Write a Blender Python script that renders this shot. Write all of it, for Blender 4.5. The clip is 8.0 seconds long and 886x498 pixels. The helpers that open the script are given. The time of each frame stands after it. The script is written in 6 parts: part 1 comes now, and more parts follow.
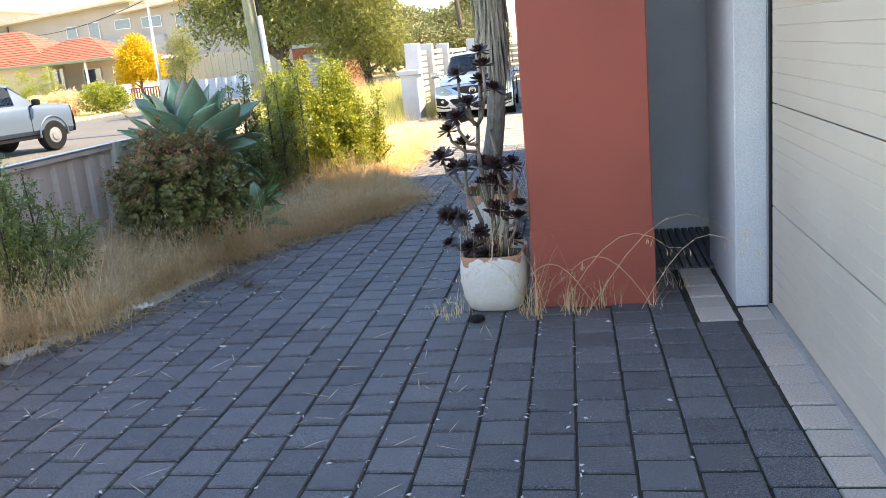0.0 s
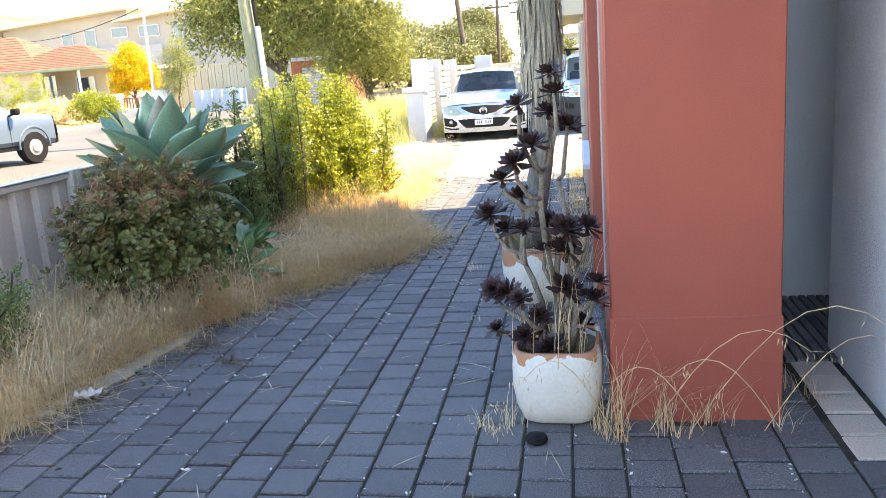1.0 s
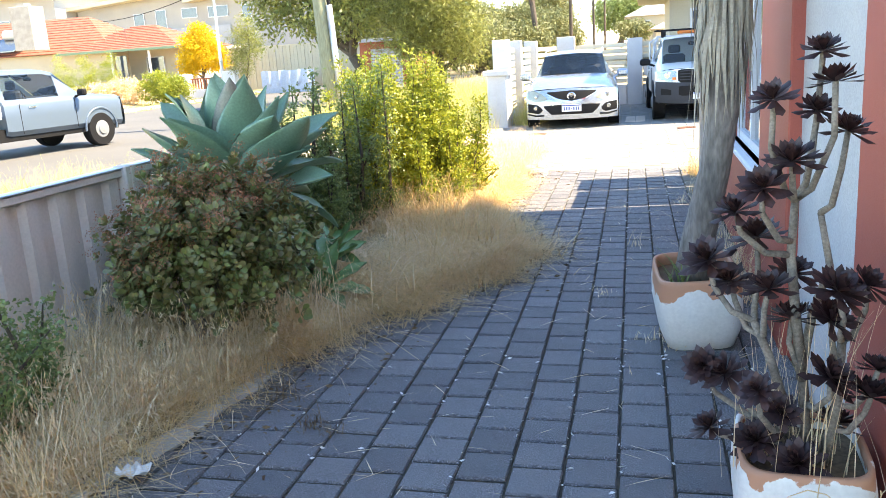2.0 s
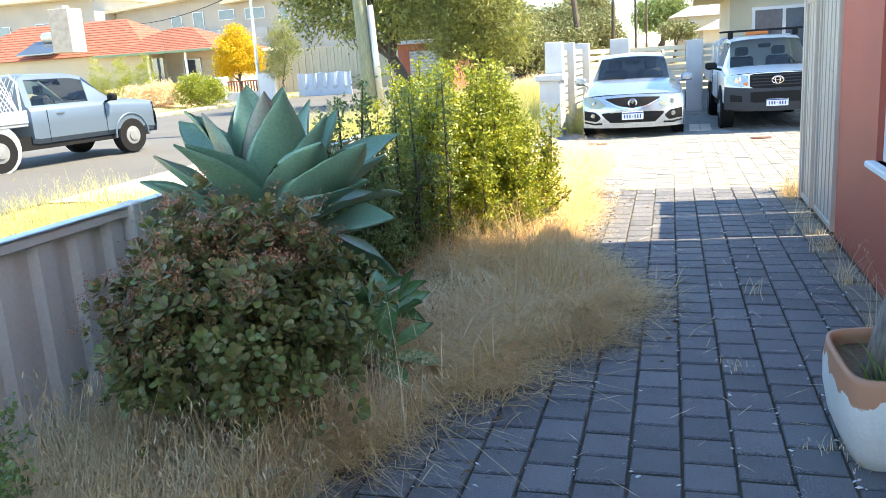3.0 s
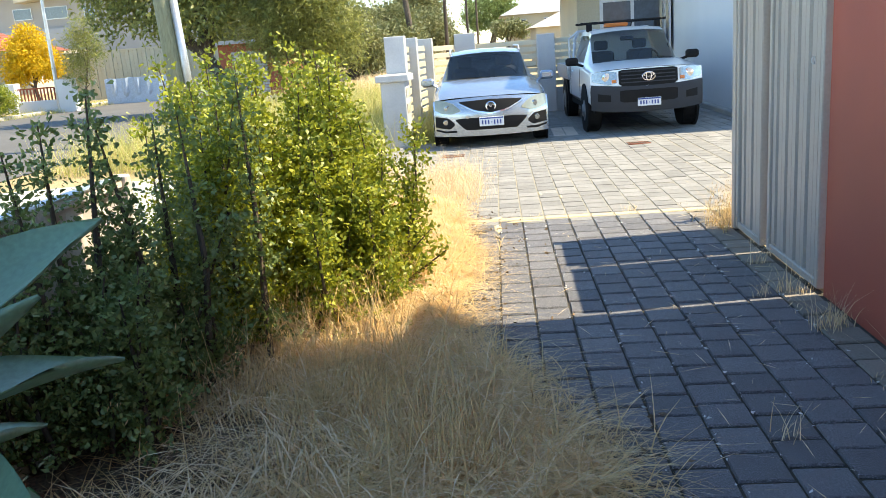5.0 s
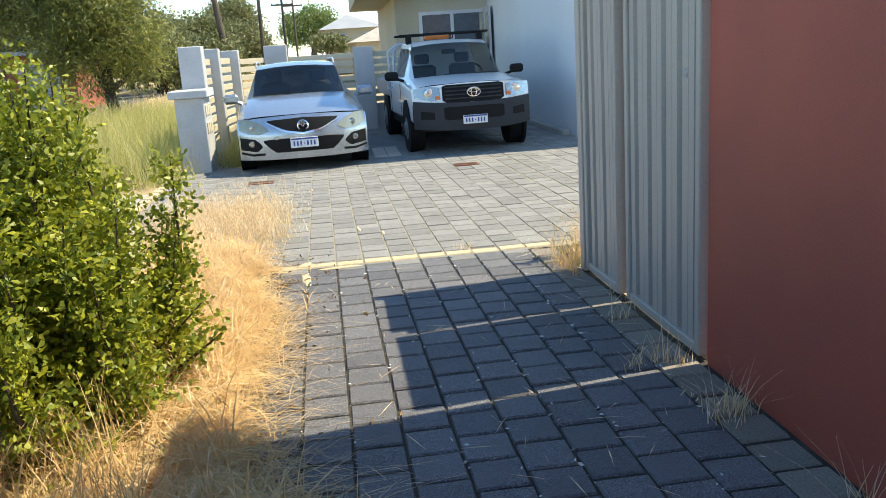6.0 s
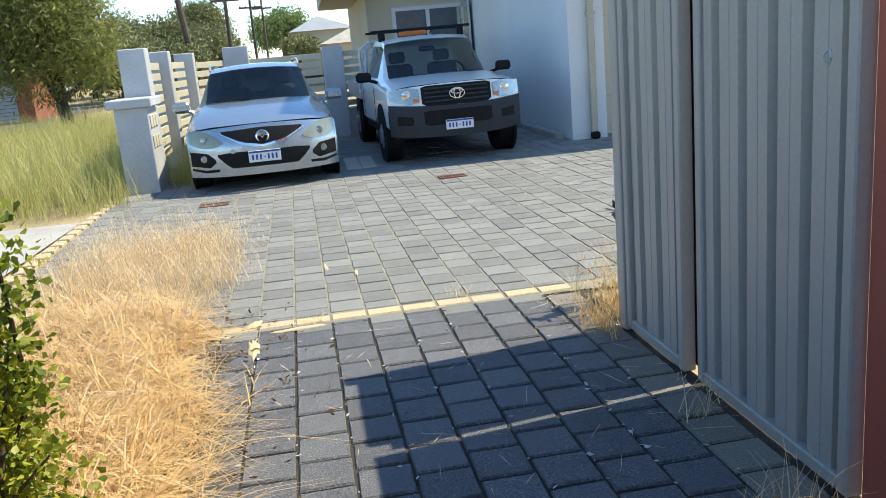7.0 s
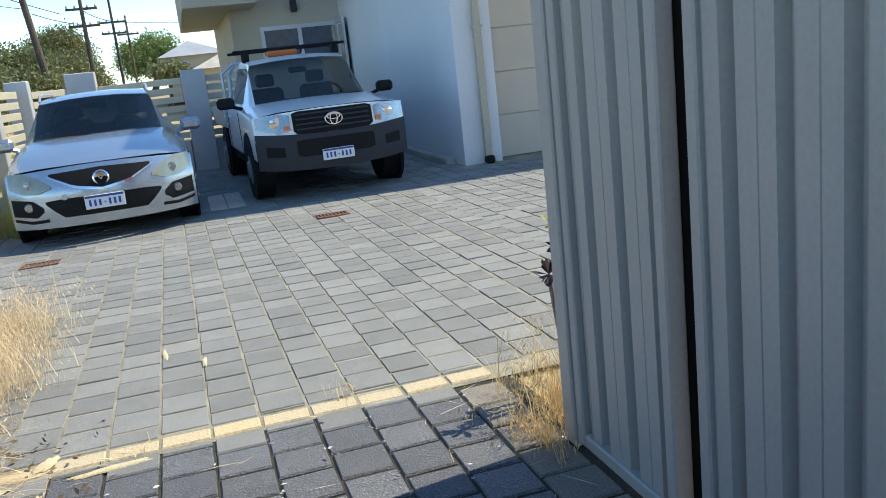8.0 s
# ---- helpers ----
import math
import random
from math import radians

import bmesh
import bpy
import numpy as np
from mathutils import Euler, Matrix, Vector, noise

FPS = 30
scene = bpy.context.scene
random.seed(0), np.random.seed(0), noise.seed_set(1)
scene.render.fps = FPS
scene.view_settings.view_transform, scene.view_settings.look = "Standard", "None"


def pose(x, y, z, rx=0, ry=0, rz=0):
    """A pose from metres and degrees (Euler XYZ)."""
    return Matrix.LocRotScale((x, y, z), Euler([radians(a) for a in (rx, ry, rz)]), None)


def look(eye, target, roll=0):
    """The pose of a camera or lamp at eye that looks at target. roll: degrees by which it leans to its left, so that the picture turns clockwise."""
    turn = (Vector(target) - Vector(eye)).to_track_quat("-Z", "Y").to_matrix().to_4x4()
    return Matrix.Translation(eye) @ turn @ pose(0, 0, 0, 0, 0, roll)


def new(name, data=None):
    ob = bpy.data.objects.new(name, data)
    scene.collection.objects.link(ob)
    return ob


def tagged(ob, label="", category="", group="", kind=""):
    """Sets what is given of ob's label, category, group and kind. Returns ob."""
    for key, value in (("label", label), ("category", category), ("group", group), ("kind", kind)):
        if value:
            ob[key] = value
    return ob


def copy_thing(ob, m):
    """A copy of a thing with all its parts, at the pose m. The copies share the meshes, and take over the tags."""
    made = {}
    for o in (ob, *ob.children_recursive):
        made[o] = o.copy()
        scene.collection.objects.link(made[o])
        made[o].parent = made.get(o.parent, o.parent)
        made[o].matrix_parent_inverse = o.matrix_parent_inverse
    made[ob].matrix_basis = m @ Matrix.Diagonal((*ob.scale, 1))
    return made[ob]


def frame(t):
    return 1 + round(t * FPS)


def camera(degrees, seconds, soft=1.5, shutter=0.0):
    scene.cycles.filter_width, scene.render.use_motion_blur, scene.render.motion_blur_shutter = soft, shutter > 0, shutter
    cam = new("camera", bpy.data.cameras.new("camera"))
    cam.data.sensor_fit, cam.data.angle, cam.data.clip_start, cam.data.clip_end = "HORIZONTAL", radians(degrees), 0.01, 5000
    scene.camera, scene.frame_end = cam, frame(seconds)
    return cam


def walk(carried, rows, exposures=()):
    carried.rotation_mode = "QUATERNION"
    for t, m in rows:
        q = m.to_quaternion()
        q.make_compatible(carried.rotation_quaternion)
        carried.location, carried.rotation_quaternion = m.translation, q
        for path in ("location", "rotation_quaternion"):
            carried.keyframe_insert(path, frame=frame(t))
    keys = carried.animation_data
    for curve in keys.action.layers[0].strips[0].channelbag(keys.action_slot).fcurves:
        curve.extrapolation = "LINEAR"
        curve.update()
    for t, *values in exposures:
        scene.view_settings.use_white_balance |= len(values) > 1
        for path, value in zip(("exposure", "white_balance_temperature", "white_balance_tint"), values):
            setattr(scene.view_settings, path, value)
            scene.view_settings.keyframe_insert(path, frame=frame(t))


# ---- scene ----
# ---- camera ----
cam = camera(56.3, 8.0, soft=0.75)
PATH = [
    (0, (0.082, -0.207, 1.561), (-0.271, 1.706, 1.095), -5.5),
    (0.5, (-0.153, 0.435, 1.623), (-0.492, 2.359, 1.197), -4.5),
    (1, (-0.371, 1.085, 1.592), (-0.708, 3.009, 1.161), -4.1),
    (1.5, (-0.669, 1.623, 1.568), (-1.075, 3.529, 1.116), -4.0),
    (2, (-0.965, 2.178, 1.589), (-1.443, 4.065, 1.129), -3.7),
    (2.2, (-1.067, 2.412, 1.598), (-1.597, 4.284, 1.133), -3.5),
    (3.3, (-1.66, 3.59, 1.646), (-2.215, 5.458, 1.197), -3.7),
    (3.5, (-1.751, 3.846, 1.652), (-2.287, 5.719, 1.199), -3.8),
    (4, (-1.967, 4.453, 1.615), (-2.421, 6.343, 1.145), -4.1),
    (4.5, (-2.068, 5.097, 1.582), (-2.379, 7.011, 1.095), -4.2),
    (5, (-2.051, 5.751, 1.565), (-2.233, 7.685, 1.09), -4.4),
    (5.2, (-2.025, 6.018, 1.535), (-2.101, 7.96, 1.063), -4.6),
    (6.3, (-1.878, 7.492, 1.488), (-1.62, 9.42, 1.02), -3.7),
    (6.5, (-1.855, 7.799, 1.467), (-1.6, 9.725, 0.993), -3.9),
    (7, (-1.784, 8.507, 1.449), (-1.506, 10.431, 0.978), -5.1),
    (7.5, (-1.647, 9.144, 1.435), (-1.326, 11.064, 0.979), -6.1),
    (8, (-1.488, 9.757, 1.4), (-0.948, 11.63, 0.952), -6.4),
]
EXPOSURE = [(0.0, 2.65, 9900, 14), (1.0, 3.1, 9900, 14), (2.0, 3.05, 9300, 11), (3.5, 2.55, 8500, 6), (4.5, 2.48, 8600, 6), (5.0, 2.1, 8600, 6), (6.5, 1.5, 7700, 3), (8.0, 1.22, 7100, 3)]
walk(cam, [(t, look(eye, target, roll)) for t, eye, target, roll in PATH], EXPOSURE)

# ---- daylight ----
SUN_AZ, SUN_EL = math.atan2(1, 0.145), radians(54.6)   # clockwise from +y
world = bpy.data.worlds.new("sky")
world.use_nodes = True
scene.world = world
wn = world.node_tree
sky = wn.nodes.new("ShaderNodeTexSky")
sky.sky_type, sky.sun_disc = "NISHITA", False
sky.sun_elevation, sky.sun_rotation, sky.air_density, sky.dust_density, sky.ozone_density, sky.altitude = SUN_EL, SUN_AZ, 1.0, 0.0, 1.6, 3500
bg = wn.nodes["Background"]
bg.inputs["Strength"].default_value = 0.15
deep = wn.nodes.new("ShaderNodeHueSaturation")
deep.inputs["Saturation"].default_value = 1.14
wn.links.new(sky.outputs[0], deep.inputs["Color"])
wn.links.new(deep.outputs[0], bg.inputs["Color"])
sun = new("sun", bpy.data.lights.new("sun", "SUN"))
sun.data.energy, sun.data.angle, sun.data.color = 2.6, radians(0.53), (1, 0.95, 0.86)
sun.matrix_world = look((math.sin(SUN_AZ) * 30, math.cos(SUN_AZ) * 30, 30 * math.tan(SUN_EL)), (0, 0, 0))

# ---- materials ----
def material(name, color, rough=0.7, metal=0.0, vary=0.25, scale=6.0, fine=90.0, bump=0.15, other=None, island=False, piece=False,
             specks=0.0, coat=0.0, stretch=None, spread=0.5, translucent=0.0, depth=0.004):
    """A surface with variation at two scales; other: a second colour mixed in by coarse noise."""
    m = bpy.data.materials.new(name)
    m.use_nodes = True
    t = m.node_tree
    N, L = t.nodes, t.links
    b = N["Principled BSDF"]
    b.inputs["Roughness"].default_value, b.inputs["Metallic"].default_value = rough, metal
    b.inputs["Coat Weight"].default_value = coat
    b.inputs["Coat Roughness"].default_value = 0.05
    co = N.new("ShaderNodeTexCoord")
    where = co.outputs["Object"]
    if stretch:
        mp = N.new("ShaderNodeMapping")
        mp.inputs["Scale"].default_value = stretch
        L.new(where, mp.inputs["Vector"])
        where = mp.outputs[0]

    def noise_at(s, detail):
        n = N.new("ShaderNodeTexNoise")
        n.inputs["Scale"].default_value, n.inputs["Detail"].default_value = s, detail
        L.new(where, n.inputs["Vector"])
        return n.outputs["Fac"]
    big, small = noise_at(scale, 4), noise_at(fine, 3)
    mix = N.new("ShaderNodeMix")
    mix.data_type = "RGBA"
    mix.inputs["A"].default_value = (*color, 1)
    mix.inputs["B"].default_value = (*(other or [c * (1 - vary) for c in color]), 1)
    ramp = N.new("ShaderNodeMapRange")
    ramp.inputs["From Min"].default_value, ramp.inputs["From Max"].default_value = spread - 0.15, spread + 0.15
    source = big
    if island or piece:
        g = N.new("ShaderNodeNewGeometry" if island else "ShaderNodeObjectInfo")
        add = N.new("ShaderNodeMath")
        add.operation = "MULTIPLY_ADD"
        L.new(g.outputs["Random Per Island" if island else "Random"], add.inputs[0])
        add.inputs[1].default_value = 0.6
        sub = N.new("ShaderNodeMath")
        sub.operation = "MULTIPLY_ADD"
        L.new(big, sub.inputs[0])
        sub.inputs[1].default_value, sub.inputs[2].default_value = 0.6, -0.1
        L.new(sub.outputs[0], add.inputs[2])
        source = add.outputs[0]
        ramp.inputs["From Min"].default_value, ramp.inputs["From Max"].default_value = 0.15, 0.9
    L.new(source, ramp.inputs["Value"])
    L.new(ramp.outputs[0], mix.inputs["Factor"])
    hsv = N.new("ShaderNodeHueSaturation")
    L.new(mix.outputs["Result"], hsv.inputs["Color"])
    val = N.new("ShaderNodeMapRange")
    val.inputs["From Min"].default_value, val.inputs["From Max"].default_value = 0.3, 0.7
    val.inputs["To Min"].default_value, val.inputs["To Max"].default_value = 1 - vary, 1 + vary
    L.new(small, val.inputs["Value"])
    L.new(val.outputs[0], hsv.inputs["Value"])
    if specks:
        sp, hi = noise_at(330, 1), N.new("ShaderNodeMapRange")
        hi.inputs["From Min"].default_value, hi.inputs["From Max"].default_value = 0.57, 0.65
        hi.inputs["To Min"].default_value, hi.inputs["To Max"].default_value = 1.0, 1.0 + specks
        L.new(sp, hi.inputs["Value"])
        mul = N.new("ShaderNodeMath")
        mul.operation = "MULTIPLY"
        L.new(val.outputs[0], mul.inputs[0])
        L.new(hi.outputs[0], mul.inputs[1])
        L.new(mul.outputs[0], hsv.inputs["Value"])
    L.new(hsv.outputs[0], b.inputs["Base Color"])
    if bump:
        bp = N.new("ShaderNodeBump")
        bp.inputs["Strength"].default_value, bp.inputs["Distance"].default_value = bump, depth
        L.new(small, bp.inputs["Height"])
        L.new(bp.outputs[0], b.inputs["Normal"])
    if translucent:
        tr = N.new("ShaderNodeBsdfTranslucent")
        L.new(hsv.outputs[0], tr.inputs["Color"])
        ms = N.new("ShaderNodeMixShader")
        ms.inputs[0].default_value = translucent
        L.new(b.outputs[0], ms.inputs[1])
        L.new(tr.outputs[0], ms.inputs[2])
        L.new(ms.outputs[0], N["Material Output"].inputs["Surface"])
    return m


def glass_material(name, tint, rough=0.02, clear=0.8):
    m = bpy.data.materials.new(name)
    m.use_nodes = True
    N, L = m.node_tree.nodes, m.node_tree.links
    t, g, x, f = (N.new("ShaderNodeBsdfTransparent"), N.new("ShaderNodeBsdfGlossy"), N.new("ShaderNodeMixShader"), N.new("ShaderNodeFresnel"))
    t.inputs["Color"].default_value = (*tint, 1)
    g.inputs["Roughness"].default_value = rough
    f.inputs["IOR"].default_value = 1.5
    L.new(f.outputs[0], x.inputs[0])
    L.new(t.outputs[0], x.inputs[1])
    L.new(g.outputs[0], x.inputs[2])
    L.new(x.outputs[0], N["Material Output"].inputs["Surface"])
    return m


M_PAVER = material("charcoal concrete paver", (0.116, 0.116, 0.122), 0.66, vary=0.5, scale=9, fine=130, bump=0.8, other=(0.068, 0.068, 0.074), piece=True, specks=2.0, depth=0.006)
M_PAVER_J = material("charcoal concrete paver joined", (0.116, 0.116, 0.122), 0.66, vary=0.5, scale=9, fine=130, bump=0.8, other=(0.068, 0.068, 0.074), island=True, specks=2.0, depth=0.006)
M_DRIVE = material("weathered grey paver", (0.235, 0.232, 0.22), 0.85, vary=0.35, scale=7, fine=220, bump=0.5, other=(0.15, 0.148, 0.142), island=True, specks=0.8)
M_CREAM = material("cream concrete paver", (0.60, 0.49, 0.41), 0.85, vary=0.2, scale=8, fine=120, bump=0.4, other=(0.48, 0.40, 0.34), piece=True)
M_BORDER = material("tan-grey border paver", (0.25, 0.215, 0.175), 0.9, vary=0.3, scale=8, fine=110, bump=0.5, other=(0.16, 0.145, 0.125), piece=True)
M_SPILL = material("spilled yellow sand", (0.62, 0.50, 0.31), 0.95, vary=0.2, scale=12, fine=160, bump=0.5, other=(0.52, 0.43, 0.28))
M_BAND = material("sandy yellow concrete paver", (0.58, 0.45, 0.27), 0.9, vary=0.25, scale=8, fine=90, bump=0.4, other=(0.48, 0.40, 0.28), piece=True)
M_SAND = material("sand and moss in the joints", (0.06, 0.05, 0.035), 0.95, vary=0.5, scale=12, fine=160, bump=0.6, other=(0.025, 0.023, 0.018))
M_GROUND = material("dry sandy verge", (0.44, 0.33, 0.19), 0.95, vary=0.35, scale=0.7, fine=40, bump=0.6, other=(0.30, 0.24, 0.12), depth=0.02)
M_ROAD = material("pale worn asphalt", (0.112, 0.110, 0.105), 0.9, vary=0.18, scale=0.4, fine=60, bump=0.3, other=(0.092, 0.092, 0.089))
M_CONC = material("concrete", (0.46, 0.44, 0.40), 0.9, vary=0.14, scale=2, fine=80, bump=0.3, other=(0.38, 0.36, 0.33))
M_RED = material("terracotta red painted render", (0.40, 0.085, 0.055), 0.6, vary=0.07, scale=1.2, fine=160, bump=0.25, other=(0.34, 0.072, 0.05))
M_WHITE_R = material("white textured render", (0.62, 0.64, 0.66), 0.85, vary=0.1, scale=2.5, fine=110, bump=0.9, other=(0.55, 0.57, 0.60), depth=0.006)
M_PANEL = material("pale grey textured render", (0.47, 0.47, 0.46), 0.85, vary=0.1, scale=2.5, fine=110, bump=0.9, other=(0.42, 0.42, 0.42), depth=0.006)
M_GREY_R = material("grey painted recess render", (0.66, 0.66, 0.67), 0.8, vary=0.08, scale=2, fine=120, bump=0.4, other=(0.60, 0.60, 0.62))
M_DOOR = material("cream coated garage door steel", (0.60, 0.53, 0.43), 0.5, vary=0.05, scale=2, fine=180, bump=0.35, other=(0.56, 0.49, 0.40))
M_DECK = material("dark timber decking", (0.15, 0.15, 0.155), 0.7, vary=0.3, scale=5, fine=80, bump=0.4, other=(0.10, 0.10, 0.105))
M_STEEL_F = material("beige coated fence steel", (0.70, 0.61, 0.55), 0.5, vary=0.06, scale=1.5, fine=60, bump=0.05, other=(0.65, 0.57, 0.52))
M_GATE = material("taupe coated gate steel", (0.40, 0.365, 0.33), 0.45, vary=0.05, scale=1.2, fine=60, bump=0.04, other=(0.36, 0.33, 0.30))
M_GALV = material("galvanised steel", (0.55, 0.56, 0.57), 0.4, metal=0.7, vary=0.1, scale=6, fine=80, bump=0.05)
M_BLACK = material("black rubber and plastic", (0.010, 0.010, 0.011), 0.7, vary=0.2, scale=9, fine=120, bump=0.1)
M_GREYPL = material("dark grey moulded plastic", (0.038, 0.043, 0.052), 0.65, vary=0.08, scale=5, fine=200, bump=0.15)
for m in (M_BLACK, M_GREYPL):
    m.node_tree.nodes["Principled BSDF"].inputs["Specular IOR Level"].default_value = 0.22
M_WHEEL = material("grey painted steel wheel", (0.26, 0.27, 0.28), 0.5, metal=0.3, vary=0.15, scale=8, fine=60, bump=0.1)
M_CHROME = material("chrome", (0.8, 0.8, 0.82), 0.12, metal=1.0, vary=0.02, bump=0)
M_SILVER = material("silver metallic car paint", (0.40, 0.45, 0.51), 0.27, metal=0.75, vary=0.02, scale=2, fine=400, bump=0, coat=0.8)
M_SILVER_B = material("pale blue-silver car paint", (0.11, 0.155, 0.21), 0.45, metal=0.4, vary=0.02, scale=2, fine=400, bump=0, coat=0.25)
M_WHITE_C = material("white car paint", (0.86, 0.87, 0.88), 0.3, vary=0.015, scale=2, fine=300, bump=0, coat=0.8)
M_LAMP = material("headlamp reflector", (0.36, 0.38, 0.38), 0.2, metal=0.8, vary=0.25, scale=25, fine=80, bump=0.1, coat=1.0)
M_LAMP_Y = material("yellowed headlamp lens", (0.34, 0.34, 0.25), 0.15, metal=0.3, vary=0.15, scale=20, fine=80, bump=0.05, coat=1.0)
M_AMBER = material("amber lens", (0.75, 0.20, 0.04), 0.25, vary=0.1, bump=0)
M_PLATE = material("white number plate", (0.72, 0.74, 0.78), 0.4, vary=0.03, bump=0)
M_BLUE = material("blue plate marking", (0.03, 0.07, 0.28), 0.5, vary=0.1, bump=0)
M_SEAT = material("dark seat fabric", (0.035, 0.037, 0.042), 0.9, vary=0.2, scale=10, fine=200, bump=0.2)
M_GLASS = glass_material("car glass", (0.70, 0.79, 0.81))
M_ALU = material("aluminium", (0.55, 0.57, 0.60), 0.4, metal=0.7, vary=0.08, scale=4, fine=80, bump=0.05)
M_LEAF_G = material("small yellow-green hedge leaf", (0.46, 0.46, 0.05), 0.45, vary=0.25, scale=3, fine=40, bump=0, other=(0.10, 0.17, 0.03), island=True, translucent=0.35)
M_LEAF_DG = material("small dark green shrub leaf", (0.27, 0.34, 0.11), 0.45, vary=0.25, scale=3, fine=40, bump=0, other=(0.12, 0.18, 0.065), island=True, translucent=0.3)
M_LEAF_T = material("olive tree leaf", (0.38, 0.38, 0.11), 0.5, vary=0.3, scale=0.8, fine=10, bump=0, other=(0.12, 0.15, 0.045), island=True, translucent=0.42)
M_LEAF_F = material("far tree leaf", (0.24, 0.24, 0.10), 0.6, vary=0.25, scale=0.2, fine=5, bump=0, other=(0.13, 0.15, 0.06), island=True, translucent=0.25)
M_LEAF_Y = material("golden wattle blossom", (0.78, 0.50, 0.02), 0.7, vary=0.2, scale=1, fine=20, bump=0, other=(0.50, 0.36, 0.02), island=True, translucent=0.3)
M_JADE = material("jade plant leaf", (0.15, 0.205, 0.06), 0.36, vary=0.35, scale=2.5, fine=30, bump=0, other=(0.23, 0.155, 0.06), island=True, translucent=0.08)
M_JADE_R = material("dry reddish flower head", (0.55, 0.22, 0.13), 0.8, vary=0.3, scale=6, fine=60, bump=0, other=(0.36, 0.16, 0.09), island=True)
M_AGAVE = material("blue-green agave leaf", (0.165, 0.30, 0.19), 0.36, vary=0.12, scale=4, fine=70, bump=0.08, other=(0.21, 0.36, 0.245), piece=True, translucent=0.05)
M_PUP = material("bright green young agave leaf", (0.13, 0.30, 0.10), 0.36, vary=0.12, scale=4, fine=70, bump=0.08, other=(0.17, 0.33, 0.14), piece=True, translucent=0.08)
M_AGAVE_P = material("agave leaf with a pink-brown tip", (0.30, 0.24, 0.19), 0.45, vary=0.15, scale=4, fine=70, bump=0.1, other=(0.16, 0.28, 0.19))
M_AEON = material("dark purple aeonium leaf", (0.030, 0.013, 0.016), 0.5, vary=0.35, scale=6, fine=60, bump=0, other=(0.075, 0.033, 0.028), island=True)
M_STEM = material("pale gnarled stem bark", (0.30, 0.25, 0.20), 0.85, vary=0.3, scale=14, fine=120, bump=0.5, other=(0.18, 0.15, 0.12))
M_TRUNK = material("fibrous grey trunk", (0.23, 0.20, 0.175), 0.9, vary=0.35, scale=8, fine=60, bump=0.8, other=(0.13, 0.115, 0.10), stretch=(1, 1, 0.25), depth=0.01)
M_BARK = material("brown tree bark", (0.12, 0.09, 0.065), 0.9, vary=0.35, scale=4, fine=40, bump=0.8, other=(0.08, 0.06, 0.045), stretch=(1, 1, 0.3), depth=0.02)
M_THATCH = material("dead grey-beige leaf blade", (0.42, 0.36, 0.27), 0.8, vary=0.2, scale=5, fine=60, bump=0, other=(0.27, 0.23, 0.18), island=True)
M_STRAW = material("dry straw grass", (0.86, 0.65, 0.34), 0.75, vary=0.25, scale=1.5, fine=30, bump=0, other=(0.60, 0.38, 0.17), island=True, translucent=0.35)
M_STRAW_P = material("pale dry oat grass", (0.92, 0.77, 0.54), 0.75, vary=0.2, scale=1.5, fine=30, bump=0, other=(0.70, 0.47, 0.23), island=True, translucent=0.3)
M_GREEN_G = material("half-green long grass", (0.36, 0.40, 0.09), 0.7, vary=0.25, scale=0.8, fine=30, bump=0, other=(0.66, 0.56, 0.28), island=True, translucent=0.35)
M_SOIL = material("dark dry soil", (0.22, 0.155, 0.10), 0.95, vary=0.45, scale=3, fine=70, bump=0.8, other=(0.07, 0.05, 0.032), depth=0.015)
M_LITTER = material("dry leaf litter", (0.20, 0.13, 0.07), 0.9, vary=0.3, scale=5, fine=60, bump=0.2, other=(0.10, 0.07, 0.045), island=True)
M_PALE = material("pale debris", (0.68, 0.68, 0.66), 0.8, vary=0.1, scale=6, fine=60, bump=0.1)
M_POLE = material("weathered green-grey timber pole", (0.27, 0.27, 0.17), 0.85, vary=0.2, scale=3, fine=40, bump=0.4, other=(0.20, 0.21, 0.14), stretch=(1, 1, 0.15))
M_ROOF = material("terracotta roof tile", (0.33, 0.12, 0.075), 0.75, vary=0.2, scale=3, fine=30, bump=0.2, other=(0.28, 0.075, 0.045))
M_WALLC = material("cream house render", (0.52, 0.46, 0.35), 0.85, vary=0.07, scale=0.8, fine=30, bump=0.1, other=(0.47, 0.42, 0.33))
M_WALLW = material("white house render", (0.70, 0.71, 0.72), 0.85, vary=0.05, scale=0.6, fine=40, bump=0.15, other=(0.65, 0.66, 0.67))
M_APT = material("off-white apartment render", (0.37, 0.36, 0.335), 0.85, vary=0.06, scale=0.6, fine=40, bump=0.15, other=(0.33, 0.325, 0.31))
M_BRICK = material("grey-cream chimney brick", (0.42, 0.38, 0.33), 0.9, vary=0.2, scale=3, fine=30, bump=0.3)
M_DKWIN = material("dark window glass", (0.05, 0.07, 0.10), 0.1, vary=0.2, scale=1, fine=10, bump=0, coat=1.0)
M_CREAMF = material("cream painted slat", (0.62, 0.56, 0.42), 0.6, vary=0.06, scale=2, fine=60, bump=0.05, other=(0.55, 0.50, 0.39))
M_GREENTRIM = material("green painted gutter", (0.16, 0.27, 0.17), 0.5, vary=0.1, bump=0)
M_TANFENCE = material("tan sheet fence", (0.52, 0.46, 0.33), 0.6, vary=0.06, scale=1, fine=20, bump=0.05)
M_TARP = material("pale blue sheet", (0.48, 0.57, 0.68), 0.6, vary=0.15, scale=1, fine=20, bump=0.1)
M_GREYROOF = material("grey roof sheet", (0.36, 0.37, 0.38), 0.5, vary=0.1, scale=1, fine=20, bump=0.05)
